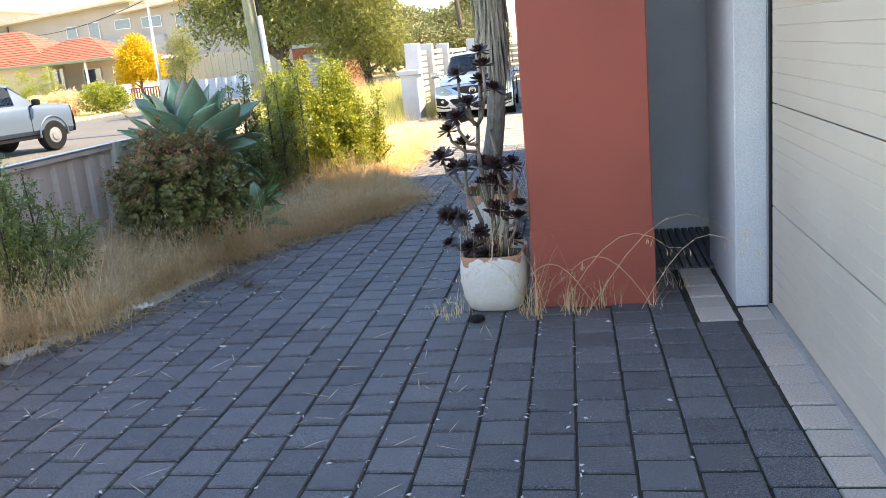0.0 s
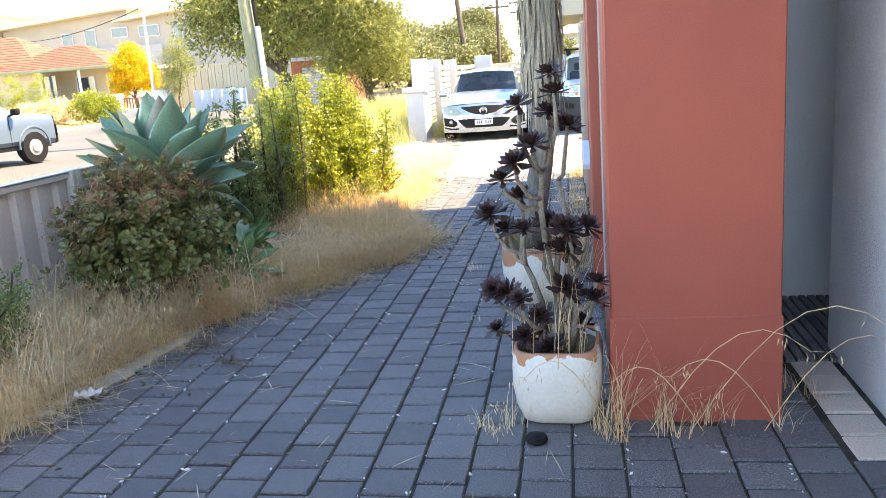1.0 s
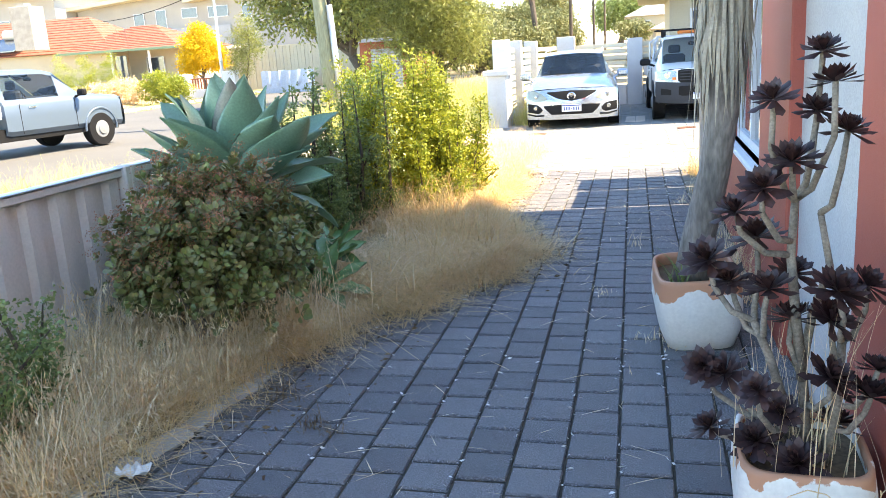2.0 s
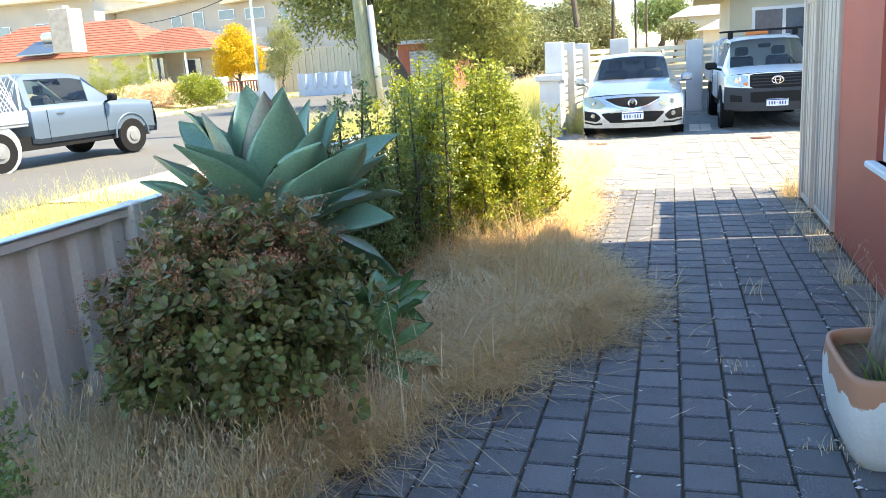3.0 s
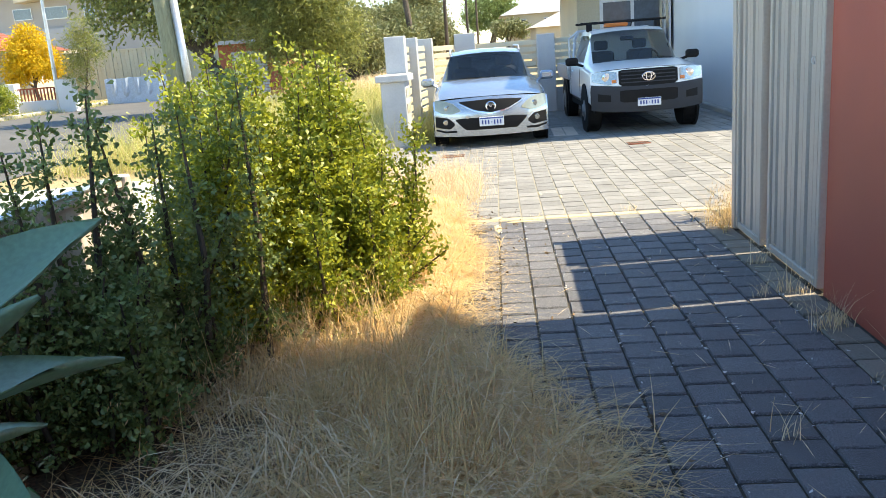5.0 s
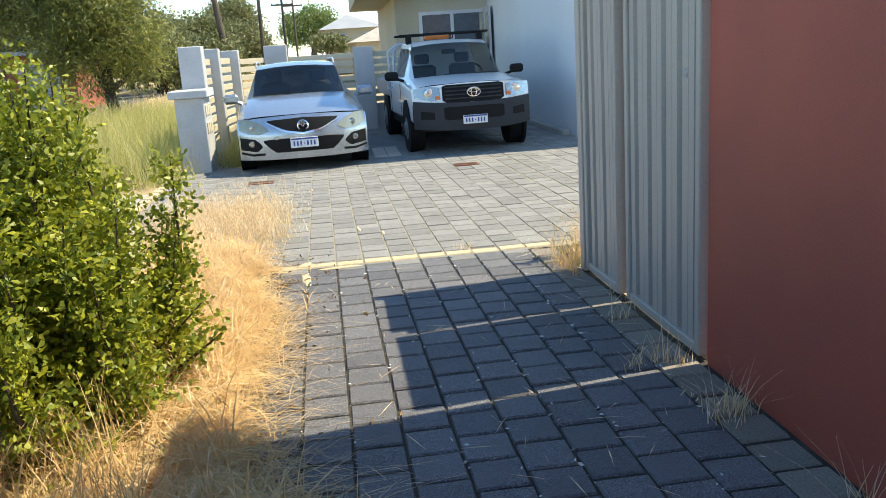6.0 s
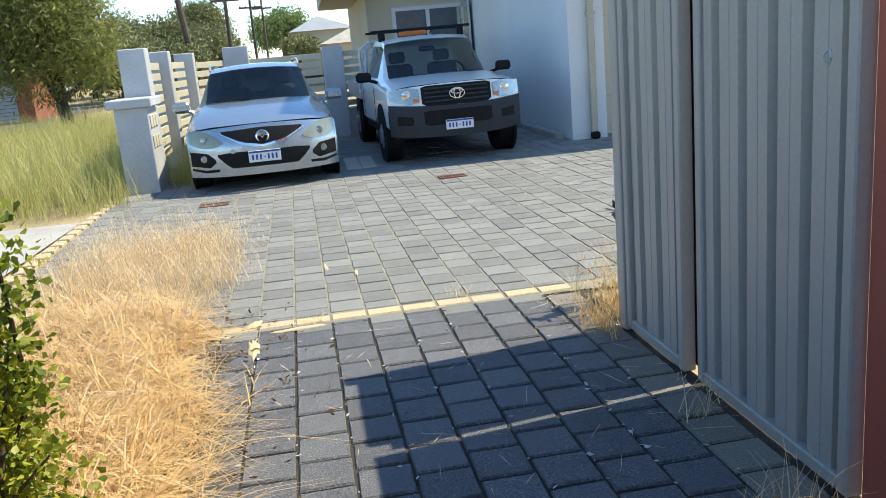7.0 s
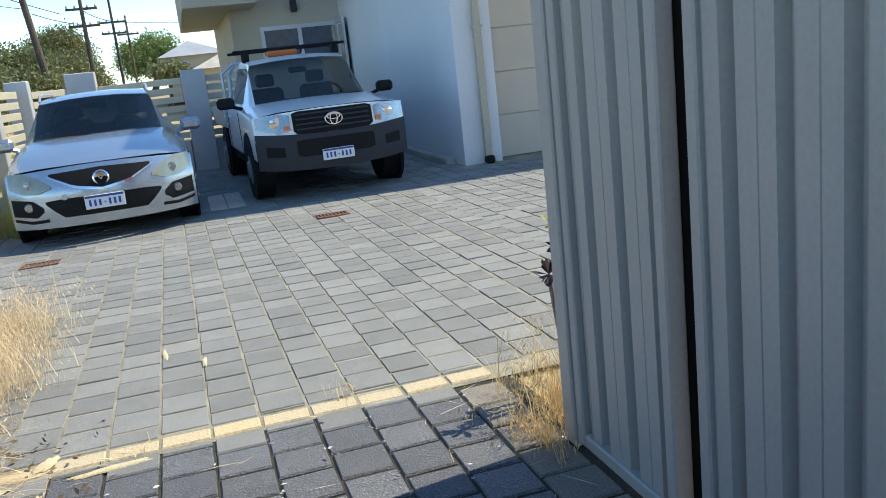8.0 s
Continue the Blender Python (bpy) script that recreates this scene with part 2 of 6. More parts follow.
M_REDBRICK = material("red brickwork", (0.36, 0.11, 0.06), 0.85, vary=0.2, scale=2, fine=30, bump=0.2)


def planter_material():
    """White paint that has flaked off the terracotta below an uneven line at the rim."""
    m = material("flaking white paint on terracotta", (0.74, 0.73, 0.68), 0.6, vary=0.06, scale=4, fine=60, bump=0.3, other=(0.66, 0.64, 0.58))
    N, L = m.node_tree.nodes, m.node_tree.links
    co, sep, nz, ad, gt = (N.new("ShaderNodeTexCoord"), N.new("ShaderNodeSeparateXYZ"), N.new("ShaderNodeTexNoise"), N.new("ShaderNodeMath"), N.new("ShaderNodeMapRange"))
    L.new(co.outputs["Object"], sep.inputs[0])
    L.new(co.outputs["Object"], nz.inputs["Vector"])
    nz.inputs["Scale"].default_value, nz.inputs["Detail"].default_value = 7, 8
    ad.operation = "MULTIPLY_ADD"
    L.new(nz.outputs["Fac"], ad.inputs[0])
    ad.inputs[1].default_value = 0.30
    L.new(sep.outputs["Z"], ad.inputs[2])
    gt.inputs["From Min"].default_value, gt.inputs["From Max"].default_value = 0.462, 0.468
    L.new(ad.outputs[0], gt.inputs["Value"])
    mx = N.new("ShaderNodeMix")
    mx.data_type = "RGBA"
    b = N["Principled BSDF"]
    old = b.inputs["Base Color"].links[0].from_socket
    L.new(old, mx.inputs["A"])
    mx.inputs["B"].default_value = (0.50, 0.23, 0.13, 1)
    L.new(gt.outputs[0], mx.inputs["Factor"])
    L.new(mx.outputs["Result"], b.inputs["Base Color"])
    return m


M_PLANTER = planter_material()

# ---- builders ----
rng = np.random.default_rng(7)


class Geo:
    """Collects vertices and faces for one mesh."""
    def __init__(self):
        self.v, self.f = [], []

    def add(self, verts, faces):
        n = len(self.v)
        self.v += [tuple(p) for p in verts]
        self.f += [tuple(i + n for i in f) for f in faces]
        return self

    def box(self, x0, x1, y0, y1, z0, z1, b=0.0):
        if b <= 0:
            return self.add([(x, y, z) for z in (z0, z1) for y in (y0, y1) for x in (x0, x1)],
                            [(0, 2, 3, 1), (4, 5, 7, 6), (0, 1, 5, 4), (2, 6, 7, 3), (0, 4, 6, 2), (1, 3, 7, 5)])
        bm = bmesh.new()
        bmesh.ops.create_cube(bm, size=1)
        for q in bm.verts:
            q.co = ((x0 + x1) / 2 + q.co.x * (x1 - x0), (y0 + y1) / 2 + q.co.y * (y1 - y0), (z0 + z1) / 2 + q.co.z * (z1 - z0))
        bmesh.ops.bevel(bm, geom=bm.edges[:], offset=b, segments=1, affect="EDGES", profile=0.5)
        bm.verts.index_update()
        self.add([q.co for q in bm.verts], [[q.index for q in f.verts] for f in bm.faces])
        bm.free()
        return self

    def tube(self, pts, radii, n=8, caps=True):
        pts = [Vector(p) for p in pts]
        rings = []
        for i, p in enumerate(pts):
            d = (pts[min(i + 1, len(pts) - 1)] - pts[max(i - 1, 0)]).normalized()
            a = d.orthogonal().normalized() if i == 0 else (last - d * last.dot(d)).normalized()
            last = a
            c = d.cross(a)
            r = radii[i] if hasattr(radii, "__len__") else radii
            rings.append([p + (a * math.cos(k * math.tau / n) + c * math.sin(k * math.tau / n)) * r for k in range(n)])
        faces = [(i * n + k, i * n + (k + 1) % n, (i + 1) * n + (k + 1) % n, (i + 1) * n + k) for i in range(len(pts) - 1) for k in range(n)]
        if caps:
            faces += [tuple(range(n))[::-1], tuple((len(pts) - 1) * n + k for k in range(n))]
        return self.add([q for r in rings for q in r], faces)

    def lathe(self, prof, c=(0, 0, 0), axis="z", n=24):
        """prof: (radius, height) from one end to the other."""
        vs = []
        for r, h in prof:
            for k in range(n):
                a, b = r * math.cos(k * math.tau / n), r * math.sin(k * math.tau / n)
                p = {"z": (a, b, h), "x": (h, a, b), "y": (a, h, b)}[axis]
                vs.append((p[0] + c[0], p[1] + c[1], p[2] + c[2]))
        fs = [(i * n + k, i * n + (k + 1) % n, (i + 1) * n + (k + 1) % n, (i + 1) * n + k) for i in range(len(prof) - 1) for k in range(n)]
        fs += [tuple(range(n))[::-1], tuple((len(prof) - 1) * n + k for k in range(n))]
        return self.add(vs, fs)

    def grid(self, rows, close=False):
        """rows: lists of points, all of one length."""
        n = len(rows[0])
        return self.add([p for r in rows for p in r], [(i * n + k, i * n + k + 1, (i + 1) * n + k + 1, (i + 1) * n + k) for i in range(len(rows) - 1) for k in range(n - 1)])

    def prism(self, poly, axis, a, b):
        """A flat outline drawn out from a to b along an axis."""
        put = {"x": lambda p, h: (h, p[0], p[1]), "y": lambda p, h: (p[0], h, p[1]), "z": lambda p, h: (p[0], p[1], h)}[axis]
        n = len(poly)
        return self.add([put(p, a) for p in poly] + [put(p, b) for p in poly],
                        [tuple(range(n))[::-1], tuple(range(n, 2 * n))] + [(k, (k + 1) % n, n + (k + 1) % n, n + k) for k in range(n)])


def part(name, geo, mat, parent=None, label="", smooth=False, at=None, outward=None):
    me = bpy.data.meshes.new(name)
    if isinstance(geo, Geo):
        me.from_pydata(geo.v, [], geo.f)
        bm = bmesh.new()
        bm.from_mesh(me)
        if outward is None:
            bmesh.ops.recalc_face_normals(bm, faces=bm.faces[:])
        else:
            bmesh.ops.remove_doubles(bm, verts=bm.verts[:], dist=1e-4)
            bm.normal_update()
            bmesh.ops.reverse_faces(bm, faces=[q for q in bm.faces if q.normal.dot(q.calc_center_median() - Vector(outward)) < 0])
        bm.to_mesh(me)
        bm.free()
    else:
        v, f = geo
        me.vertices.add(len(v))
        me.vertices.foreach_set("co", np.ascontiguousarray(v, dtype=np.float32).ravel())
        k = f.shape[1]
        me.loops.add(f.size)
        me.loops.foreach_set("vertex_index", f.astype(np.int32).ravel())
        me.polygons.add(len(f))
        me.polygons.foreach_set("loop_start", np.arange(0, f.size, k, dtype=np.int32))
        me.update(calc_edges=True)
    me.materials.append(mat)
    if smooth:
        me.polygons.foreach_set("use_smooth", [True] * len(me.polygons))
    elif "paver" in name:
        me.polygons.foreach_set("use_smooth", [False] * len(me.polygons))
    ob = new(name, me)
    if parent is not None:
        ob.parent = parent
    if at is not None:
        ob.matrix_basis = at
    if label:
        ob["label"] = label
    return ob


SITE = Matrix.Identity(4)
STREET = Matrix.Translation((-1.5, 4.75, 0)) @ Matrix.Rotation(radians(1.35), 4, "Z") @ Matrix.Translation((1.5, -5.0, 0))


def thing(name, label, category, at=None, group="", kind=""):
    ob = new(name)
    ob.empty_display_size = 0.1
    ob.matrix_basis = SITE @ at if at is not None else SITE
    return tagged(ob, label, category, group, kind)


def scatter(tv, tf, R, P):
    """Copies of a small template (tv, tf), turned and sized by R (n,3,3) and set at P (n,3), as arrays for part()."""
    tv, tf = np.asarray(tv, float), np.asarray(tf)
    v = np.einsum("nij,kj->nki", R, tv) + P[:, None, :]
    f = tf[None] + (np.arange(len(P)) * len(tv))[:, None, None]
    return v.reshape(-1, 3), f.reshape(-1, tf.shape[1])


def frames_for(n, dirs, size, roll=None):
    """Rotations whose y axis is dirs, with a random roll, times size."""
    d = dirs / np.linalg.norm(dirs, axis=1, keepdims=True)
    h = rng.normal(size=(n, 3)) if roll is None else np.tile(np.array(roll, float), (n, 1))
    x = np.cross(d, h)
    x /= np.linalg.norm(x, axis=1, keepdims=True) + 1e-9
    z = np.cross(x, d)
    return np.stack([x, d, z], axis=2) * np.asarray(size).reshape(-1, 1, 1)


LEAF = ([(0, 0, 0), (0.22, 0.45, 0.06), (0, 1, 0), (-0.22, 0.45, 0.06)], [(0, 1, 2, 3)])
LEAF_R = ([(0, 0, 0), (0.13, 0.3, 0.03), (0.30, 0.72, 0.08), (0, 1, 0.05), (-0.30, 0.72, 0.08), (-0.13, 0.3, 0.03)], [(0, 1, 2, 3), (0, 3, 4, 5)])
LEAF_N = ([(0, 0, 0), (0.09, 0.4, 0.03), (0, 1, -0.05), (-0.09, 0.4, 0.03)], [(0, 1, 2, 3)])


def blades(P, height, lean, width, az=None, levels=4, droop=1.0):
    """Bent grass blades from the points P: arrays for part()."""
    n = len(P)
    az = rng.uniform(0, math.tau, n) if az is None else az
    out = np.stack([np.cos(az), np.sin(az), np.zeros(n)], 1)
    side = np.stack([-np.sin(az), np.cos(az), np.zeros(n)], 1)
    vs = []
    for k in range(levels):
        s = k / (levels - 1)
        c = P + out * (lean * height * s ** (1.6 * droop))[:, None]
        c = c + np.array([0, 0, 1.0]) * (height * (s - 0.35 * lean * s * s))[:, None]
        w = (width * (1 - 0.85 * s))[:, None]
        vs += [c - side * w, c + side * w]
    v = np.stack(vs, 1)
    f = np.array([(2 * k, 2 * k + 1, 2 * k + 3, 2 * k + 2) for k in range(levels - 1)])
    F = f[None] + (np.arange(n) * 2 * levels)[:, None, None]
    tips = v[:, -2:].mean(1)
    return v.reshape(-1, 3), F.reshape(-1, 4), tips, out


def smooth_noise(x, y, s):
    return noise.noise(Vector((x * s, y * s, 0.3)))

# ---- ground ----
def terrain(x, y):
    """The land falls level near the house and rises gently beyond the street."""
    z = -0.03
    if x < -23:
        z += min(1.0, (-23 - x) * 0.09)
    if y > 60:
        z += min(1.5, (y - 60) * 0.02)
    return z


def axis_steps(lo, hi, near_lo, near_hi, fine, coarse):
    a = list(np.arange(near_lo, near_hi + 1e-6, fine))
    return [lo] + list(np.arange(lo + coarse, near_lo - coarse / 2, coarse)) + a + list(np.arange(near_hi + coarse, hi - coarse / 2, coarse)) + [hi]


g = Geo()
xs, ys = axis_steps(-500, 500, -40, 12, 1.0, 46), axis_steps(-300, 700, -8, 60, 1.0, 40)
g.grid([[(x, y, terrain(x, y)) for x in xs] for y in ys])
tagged(part("ground", g, M_GROUND, smooth=True), "dry sandy verge ground with sparse grass reaching the horizon", "ground", kind="structure")
g = Geo()
for i in range(40):
    y0, y1 = -40 + i * 6, -34 + i * 6
    s = lambda y: -0.0006 * max(0, y - 30) ** 2
    g.add([(-21.3 + s(y0), y0, -0.012), (-9.9 + s(y0), y0, -0.012), (-9.9 + s(y1), y1, -0.012), (-21.3 + s(y1), y1, -0.012)], [(0, 1, 2, 3)])
road = tagged(part("road", g, M_ROAD, at=STREET), "pale worn asphalt street in full sun", "road", kind="structure")
SITE = STREET
kerb = thing("kerb", "low concrete kerb along the far side of the street", "kerb", kind="structure")
part("kerb_stone", Geo().box(-21.6, -21.3, -30, 60, -0.05, 0.12, 0.03), M_CONC, kerb)
g = Geo().add([(-4.15, 14.0, -0.008), (-3.98, 17.9, -0.008), (-5.6, 18.0, -0.008), (-9.9, 17.2, -0.008), (-9.9, 13.2, -0.008), (-5.2, 13.3, -0.008)], [(0, 1, 2, 3, 4, 5)])
tagged(part("crossover", g, M_CONC, at=STREET), "pale concrete crossover slab meeting the street", "footpath", kind="structure")

SITE = Matrix.Identity(4)

# ---- walls of the house beside the path ----
house = thing("house_wall", "two-storey rendered house with terracotta red piers", "house", kind="structure")
WX = -0.30
HT = 7.1
part("front_pier", Geo().box(-0.27, 0.44, 4.60, 5.20, -0.05, HT, 0.008), M_RED, house, "terracotta red painted pier with a faint ledge line")
part("pier_base", Geo().box(-0.275, 0.445, 4.592, 5.2, -0.04, 0.47, 0.004), M_RED, house)
part("render_panel", Geo().box(-0.25, 0.44, 5.2, 6.39, -0.05, HT), M_PANEL, house, "white textured render panel")
part("middle_pier", Geo().box(-0.31, 0.44, 6.39, 7.42, -0.05, HT, 0.008), M_RED, house)
g = Geo().box(WX, 0.44, 7.42, 10.52, -0.05, 0.80).box(WX, 0.44, 7.42, 10.52, 2.1, 3.5).box(WX, 0.44, 7.42, 10.02, 3.5, HT).box(WX, 0.44, 9.15, 10.52, 0.80, 2.1)
part("side_wall", g, M_RED, house, "terracotta red painted side wall")
win = part("window", Geo().box(-0.26, -0.20, 7.42, 9.15, 0.80, 0.87).box(-0.26, -0.20, 7.42, 9.15, 2.03, 2.1).box(-0.26, -0.20, 7.42, 7.49, 0.87, 2.03).box(-0.26, -0.20, 9.08, 9.15, 0.87, 2.03).box(-0.26, -0.20, 8.26, 8.32, 0.87, 2.03), M_WALLW, house, "white framed sliding window")
part("pane", Geo().box(-0.235, -0.225, 7.49, 9.08, 0.87, 2.03), M_DKWIN, win)
part("sill", Geo().box(-0.36, -0.2, 7.38, 9.2, 0.755, 0.80, 0.01), M_WALLW, win)
g = Geo().box(0.44, 9, 6.45, 10.52, -0.05, 3.5).box(0.44, 9, 6.45, 10.02, 3.5, HT).box(1.8, 9, 4.5, 6.45, -0.05, HT).box(1.05, 1.8, 4.5, 5.5, -0.05, HT).box(1.35, 9, -8, 4.5, 2.35, HT).box(8.8, 9, -8, 4.5, -0.05, 2.35).box(1.05, 1.35, -8, 4.5, 2.35, HT)
part("recess_wall", g, M_GREY_R, house, "grey painted render of the porch recess")
part("wing_wall", Geo().box(0.876, 1.048, 4.498, 5.5, -0.05, 3.4, 0.006), M_WHITE_R, house, "white textured render wing wall")
part("wall_behind_camera", Geo().box(1.05, 1.3, -8, -0.9, -0.05, 2.35), M_WHITE_R, house)
deck = thing("porch_deck", "dark slatted decking in the porch recess", "deck", kind="structure")
for i in range(24):
    part("board", Geo().box(0.46 + i * 0.055, 0.50 + i * 0.055, 5.3, 6.44, -0.02, 0.012), M_DECK, deck)
gd = thing("garage_door", "cream sectional garage door with horizontal grooves", "garage door", kind="structure")
for i in range(4):
    z0 = 0.02 + i * 0.555
    g = Geo()
    for k in range(7):
        a, b = z0 + k * 0.0786, z0 + (k + 1) * 0.0786
        g.add([(1.065, y, z) for y in (-0.9, 4.44) for z in (a, a + 0.004, b - 0.004, b)] , [(0, 4, 5, 1), (1, 5, 6, 2), (2, 6, 7, 3)])
        n = len(g.v) - 8
        for q in (n + 1, n + 2, n + 5, n + 6):
            g.v[q] = (1.061, g.v[q][1], g.v[q][2])
    g.box(1.067, 1.10, -0.9, 4.44, z0, z0 + 0.545)
    part("panel", g, M_DOOR, gd)
part("door_track", Geo().box(1.052, 1.10, 4.445, 4.497, 0, 2.3), M_BLACK, gd, "dark rubber weather strip")
part("bottom_seal", Geo().box(1.035, 1.09, -0.9, 4.44, 0.0, 0.018), M_GALV, gd)

# ---- steel side gate ----
def sheet(y0, y1, z0, z1, x, pitch=0.19, depth=0.034):
    rows = [[], []]
    y, up = y0, False
    pts = []
    while y < y1:
        for dy, d in ((0, 0), (0.034, 0), (0.046, depth), (0.104, depth), (0.107, depth - 0.004), (0.110, depth), (0.176, depth)):
            if y + dy <= y1:
                pts.append((x - d, y + dy))
        y += pitch
    pts.append((x - depth / 2, y1))
    g = Geo()
    g.grid([[(px, py, z) for px, py in pts] for z in (z0, z1)])
    g.grid([[(px + 0.003, py, z) for px, py in pts] for z in (z0, z1)])
    return g


GH = 1.96
def gate_leaf(y0, y1, dx=0.0):
    leaf = thing("side_gate", "tall taupe ribbed steel gate leaf in a metal frame, shut", "gate", pose(dx, 0, 0), group="side gate leaves")
    part("sheet", sheet(y0 + 0.05, y1 - 0.04, 0.05, GH - 0.03, -0.30), M_GATE, leaf)
    for y in (y0, y1 - 0.05):
        part("frame_post", Geo().box(-0.35, -0.29, y, y + 0.05, 0.02, GH, 0.006), M_GATE, leaf)
    part("top_rail", Geo().box(-0.348, -0.292, y0 + 0.05, y1 - 0.05, GH - 0.05, GH, 0.006), M_GATE, leaf)
    part("bottom_rail", Geo().box(-0.348, -0.292, y0 + 0.05, y1 - 0.05, 0.02, 0.07, 0.006), M_GATE, leaf)
    return leaf


ga = gate_leaf(10.555, 11.53, 0.02)
part("latch", Geo().tube([(-0.365, 10.66, 1.355), (-0.375, 10.672, 1.34), (-0.375, 10.672, 1.32), (-0.365, 10.66, 1.31), (-0.365, 10.652, 1.33), (-0.365, 10.66, 1.355)], 0.003, 6), M_GALV, ga, "bent wire latch loop")
gb = gate_leaf(11.62, 12.25)
# black strips added behind the leaf gaps, their colour standing in for shade
part("back_stile", Geo().box(-0.275, -0.255, 11.568, 11.80, 0.03, 1.93), M_BLACK, gb, "black strip added as shade in the gap between the leaves")
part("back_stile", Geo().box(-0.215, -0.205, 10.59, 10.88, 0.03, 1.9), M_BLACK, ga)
gp = thing("gate_post", "taupe steel post at the end of the side gate", "post")
part("post", Geo().box(-0.36, -0.28, 12.252, 12.34, 0, GH + 0.03, 0.006), M_GATE, gp)
part("post_cap", Geo().box(-0.37, -0.27, 12.255, 12.35, GH + 0.03, GH + 0.05, 0.006), M_GATE, gp)

# ---- low steel fence on the street side ----
FX, FH = -4.10, 1.02
for i in range(7):
    y0 = -5.05 + i * 2.35
    y1 = y0 + 2.35 if i < 6 else 9.95
    pn = thing("steel_fence_panel", "low beige ribbed steel fence panel", "fence", group="street fence panels")
    pts = []
    y = y0 + 0.03
    while y < y1 - 0.12:
        pts += [(FX, y), (FX, y + 0.09), (FX - 0.03, y + 0.11), (FX - 0.03, y + 0.2)]
        y += 0.235
    g = Geo().grid([[(a, b, z) for a, b in pts] for z in (0.0, FH - 0.03)])
    g.grid([[(a - 0.003, b, z) for a, b in pts] for z in (0.0, FH - 0.03)])
    part("sheet", g, M_STEEL_F, pn)
    part("top_rail", Geo().box(FX - 0.035, FX + 0.018, y0 + 0.012, y1 - 0.012, FH - 0.045, FH, 0.006), M_STEEL_F, pn)
    part("cap_rail", Geo().box(FX - 0.045, FX + 0.026, y0 + 0.012, y1 - 0.012, FH, FH + 0.014, 0.004), M_ALU, pn, "pale weathered rail cap")
    part("bottom_rail", Geo().box(FX - 0.035, FX + 0.018, y0 + 0.02, y1 - 0.02, 0.0, 0.05, 0.006), M_STEEL_F, pn)
    for y in (y0, y1 - 0.055):
        part("post", Geo().box(FX - 0.05, FX + 0.045, y - 0.028, y + 0.028, -0.02, FH + 0.02, 0.008), M_STEEL_F, pn)

# ---- neighbouring white building ----
SITE = Matrix.Translation((-0.2, 0.05, 0))
nb = thing("white_building", "white rendered two-storey building with a cream garage door", "house")
part("wall", Geo().box(2.1, 2.62, 19.95, 30, -0.05, 3.0), M_WALLW, nb)
part("lintel", Geo().box(2.62, 12, 20.2, 30, 2.35, 3.0), M_WALLW, nb)
part("wall", Geo().box(5.6, 12, 20.0, 30, -0.05, 2.35), M_WALLW, nb)
part("upper_storey", Geo().box(2.1, 12, 19.35, 30, 3.0, 6.6), M_WALLW, nb)
gdn = part("garage_door", Geo().box(2.62, 5.6, 20.285, 20.3, 0, 2.35, 0.004), M_DOOR, nb, "cream sectional garage door")
for za, zb in ((0, 0.56), (0.57, 1.13), (1.14, 1.70), (1.71, 2.35)):
    part("door_panel", Geo().box(2.63, 5.59, 20.26, 20.284, za, zb, 0.004), M_DOOR, gdn)
part("downpipe", Geo().box(2.37, 2.46, 19.87, 19.945, 0.08, 3.0, 0.01), M_WALLC, nb, "cream square downpipe")
part("pipe_bracket", Geo().box(2.35, 2.48, 19.86, 19.945, 1.72, 1.76), M_WALLC, nb)
part("pipe_shoe", Geo().box(2.36, 2.47, 19.80, 19.945, 0.0, 0.10, 0.02), M_BLACK, nb)
part("kerb_edge", Geo().box(1.95, 2.09, 20.3, 26, -0.05, 0.09, 0.02), M_CONC, nb)
# rear entry behind the cars
g = Geo().box(-0.1, 2.1, 27.2, 34, -0.05, 5.6)
part("rear_wall", g, M_WALLC, nb, "cream rendered entry wall")
part("balcony", Geo().box(-1.0, 0.35, 25.8, 33, 2.75, 3.7, 0.01), M_WALLC, nb, "cream boxed balcony overhang")
ed = part("glass_door", Geo().box(0.45, 2.05, 27.14, 27.2, 0, 0.1).box(0.45, 0.53, 27.14, 27.2, 0.1, 2.3).box(1.97, 2.05, 27.14, 27.2, 0.1, 2.3).box(1.2, 1.28, 27.14, 27.2, 0.1, 2.3).box(0.45, 2.05, 27.14, 27.2, 2.3, 2.38), M_ALU, nb, "pale framed sliding door")
part("pane", Geo().box(0.53, 1.97, 27.165, 27.18, 0.1, 2.3), M_DKWIN, ed)
op = part("casement", Geo().box(1.98, 2.03, 26.4, 27.1, 1.1, 1.18).box(1.98, 2.03, 26.4, 27.1, 2.32, 2.4).box(1.98, 2.03, 26.4, 26.47, 1.18, 2.32).box(1.98, 2.03, 27.03, 27.1, 1.18, 2.32), M_ALU, nb, "open aluminium casement")
part("pane", Geo().box(2.0, 2.01, 26.47, 27.03, 1.18, 2.32), M_DKWIN, op)
wl = part("wall_light", Geo().box(1.12, 1.24, 27.04, 27.19, 2.62, 2.86, 0.02), M_GREYPL, nb, "small dark wall light")

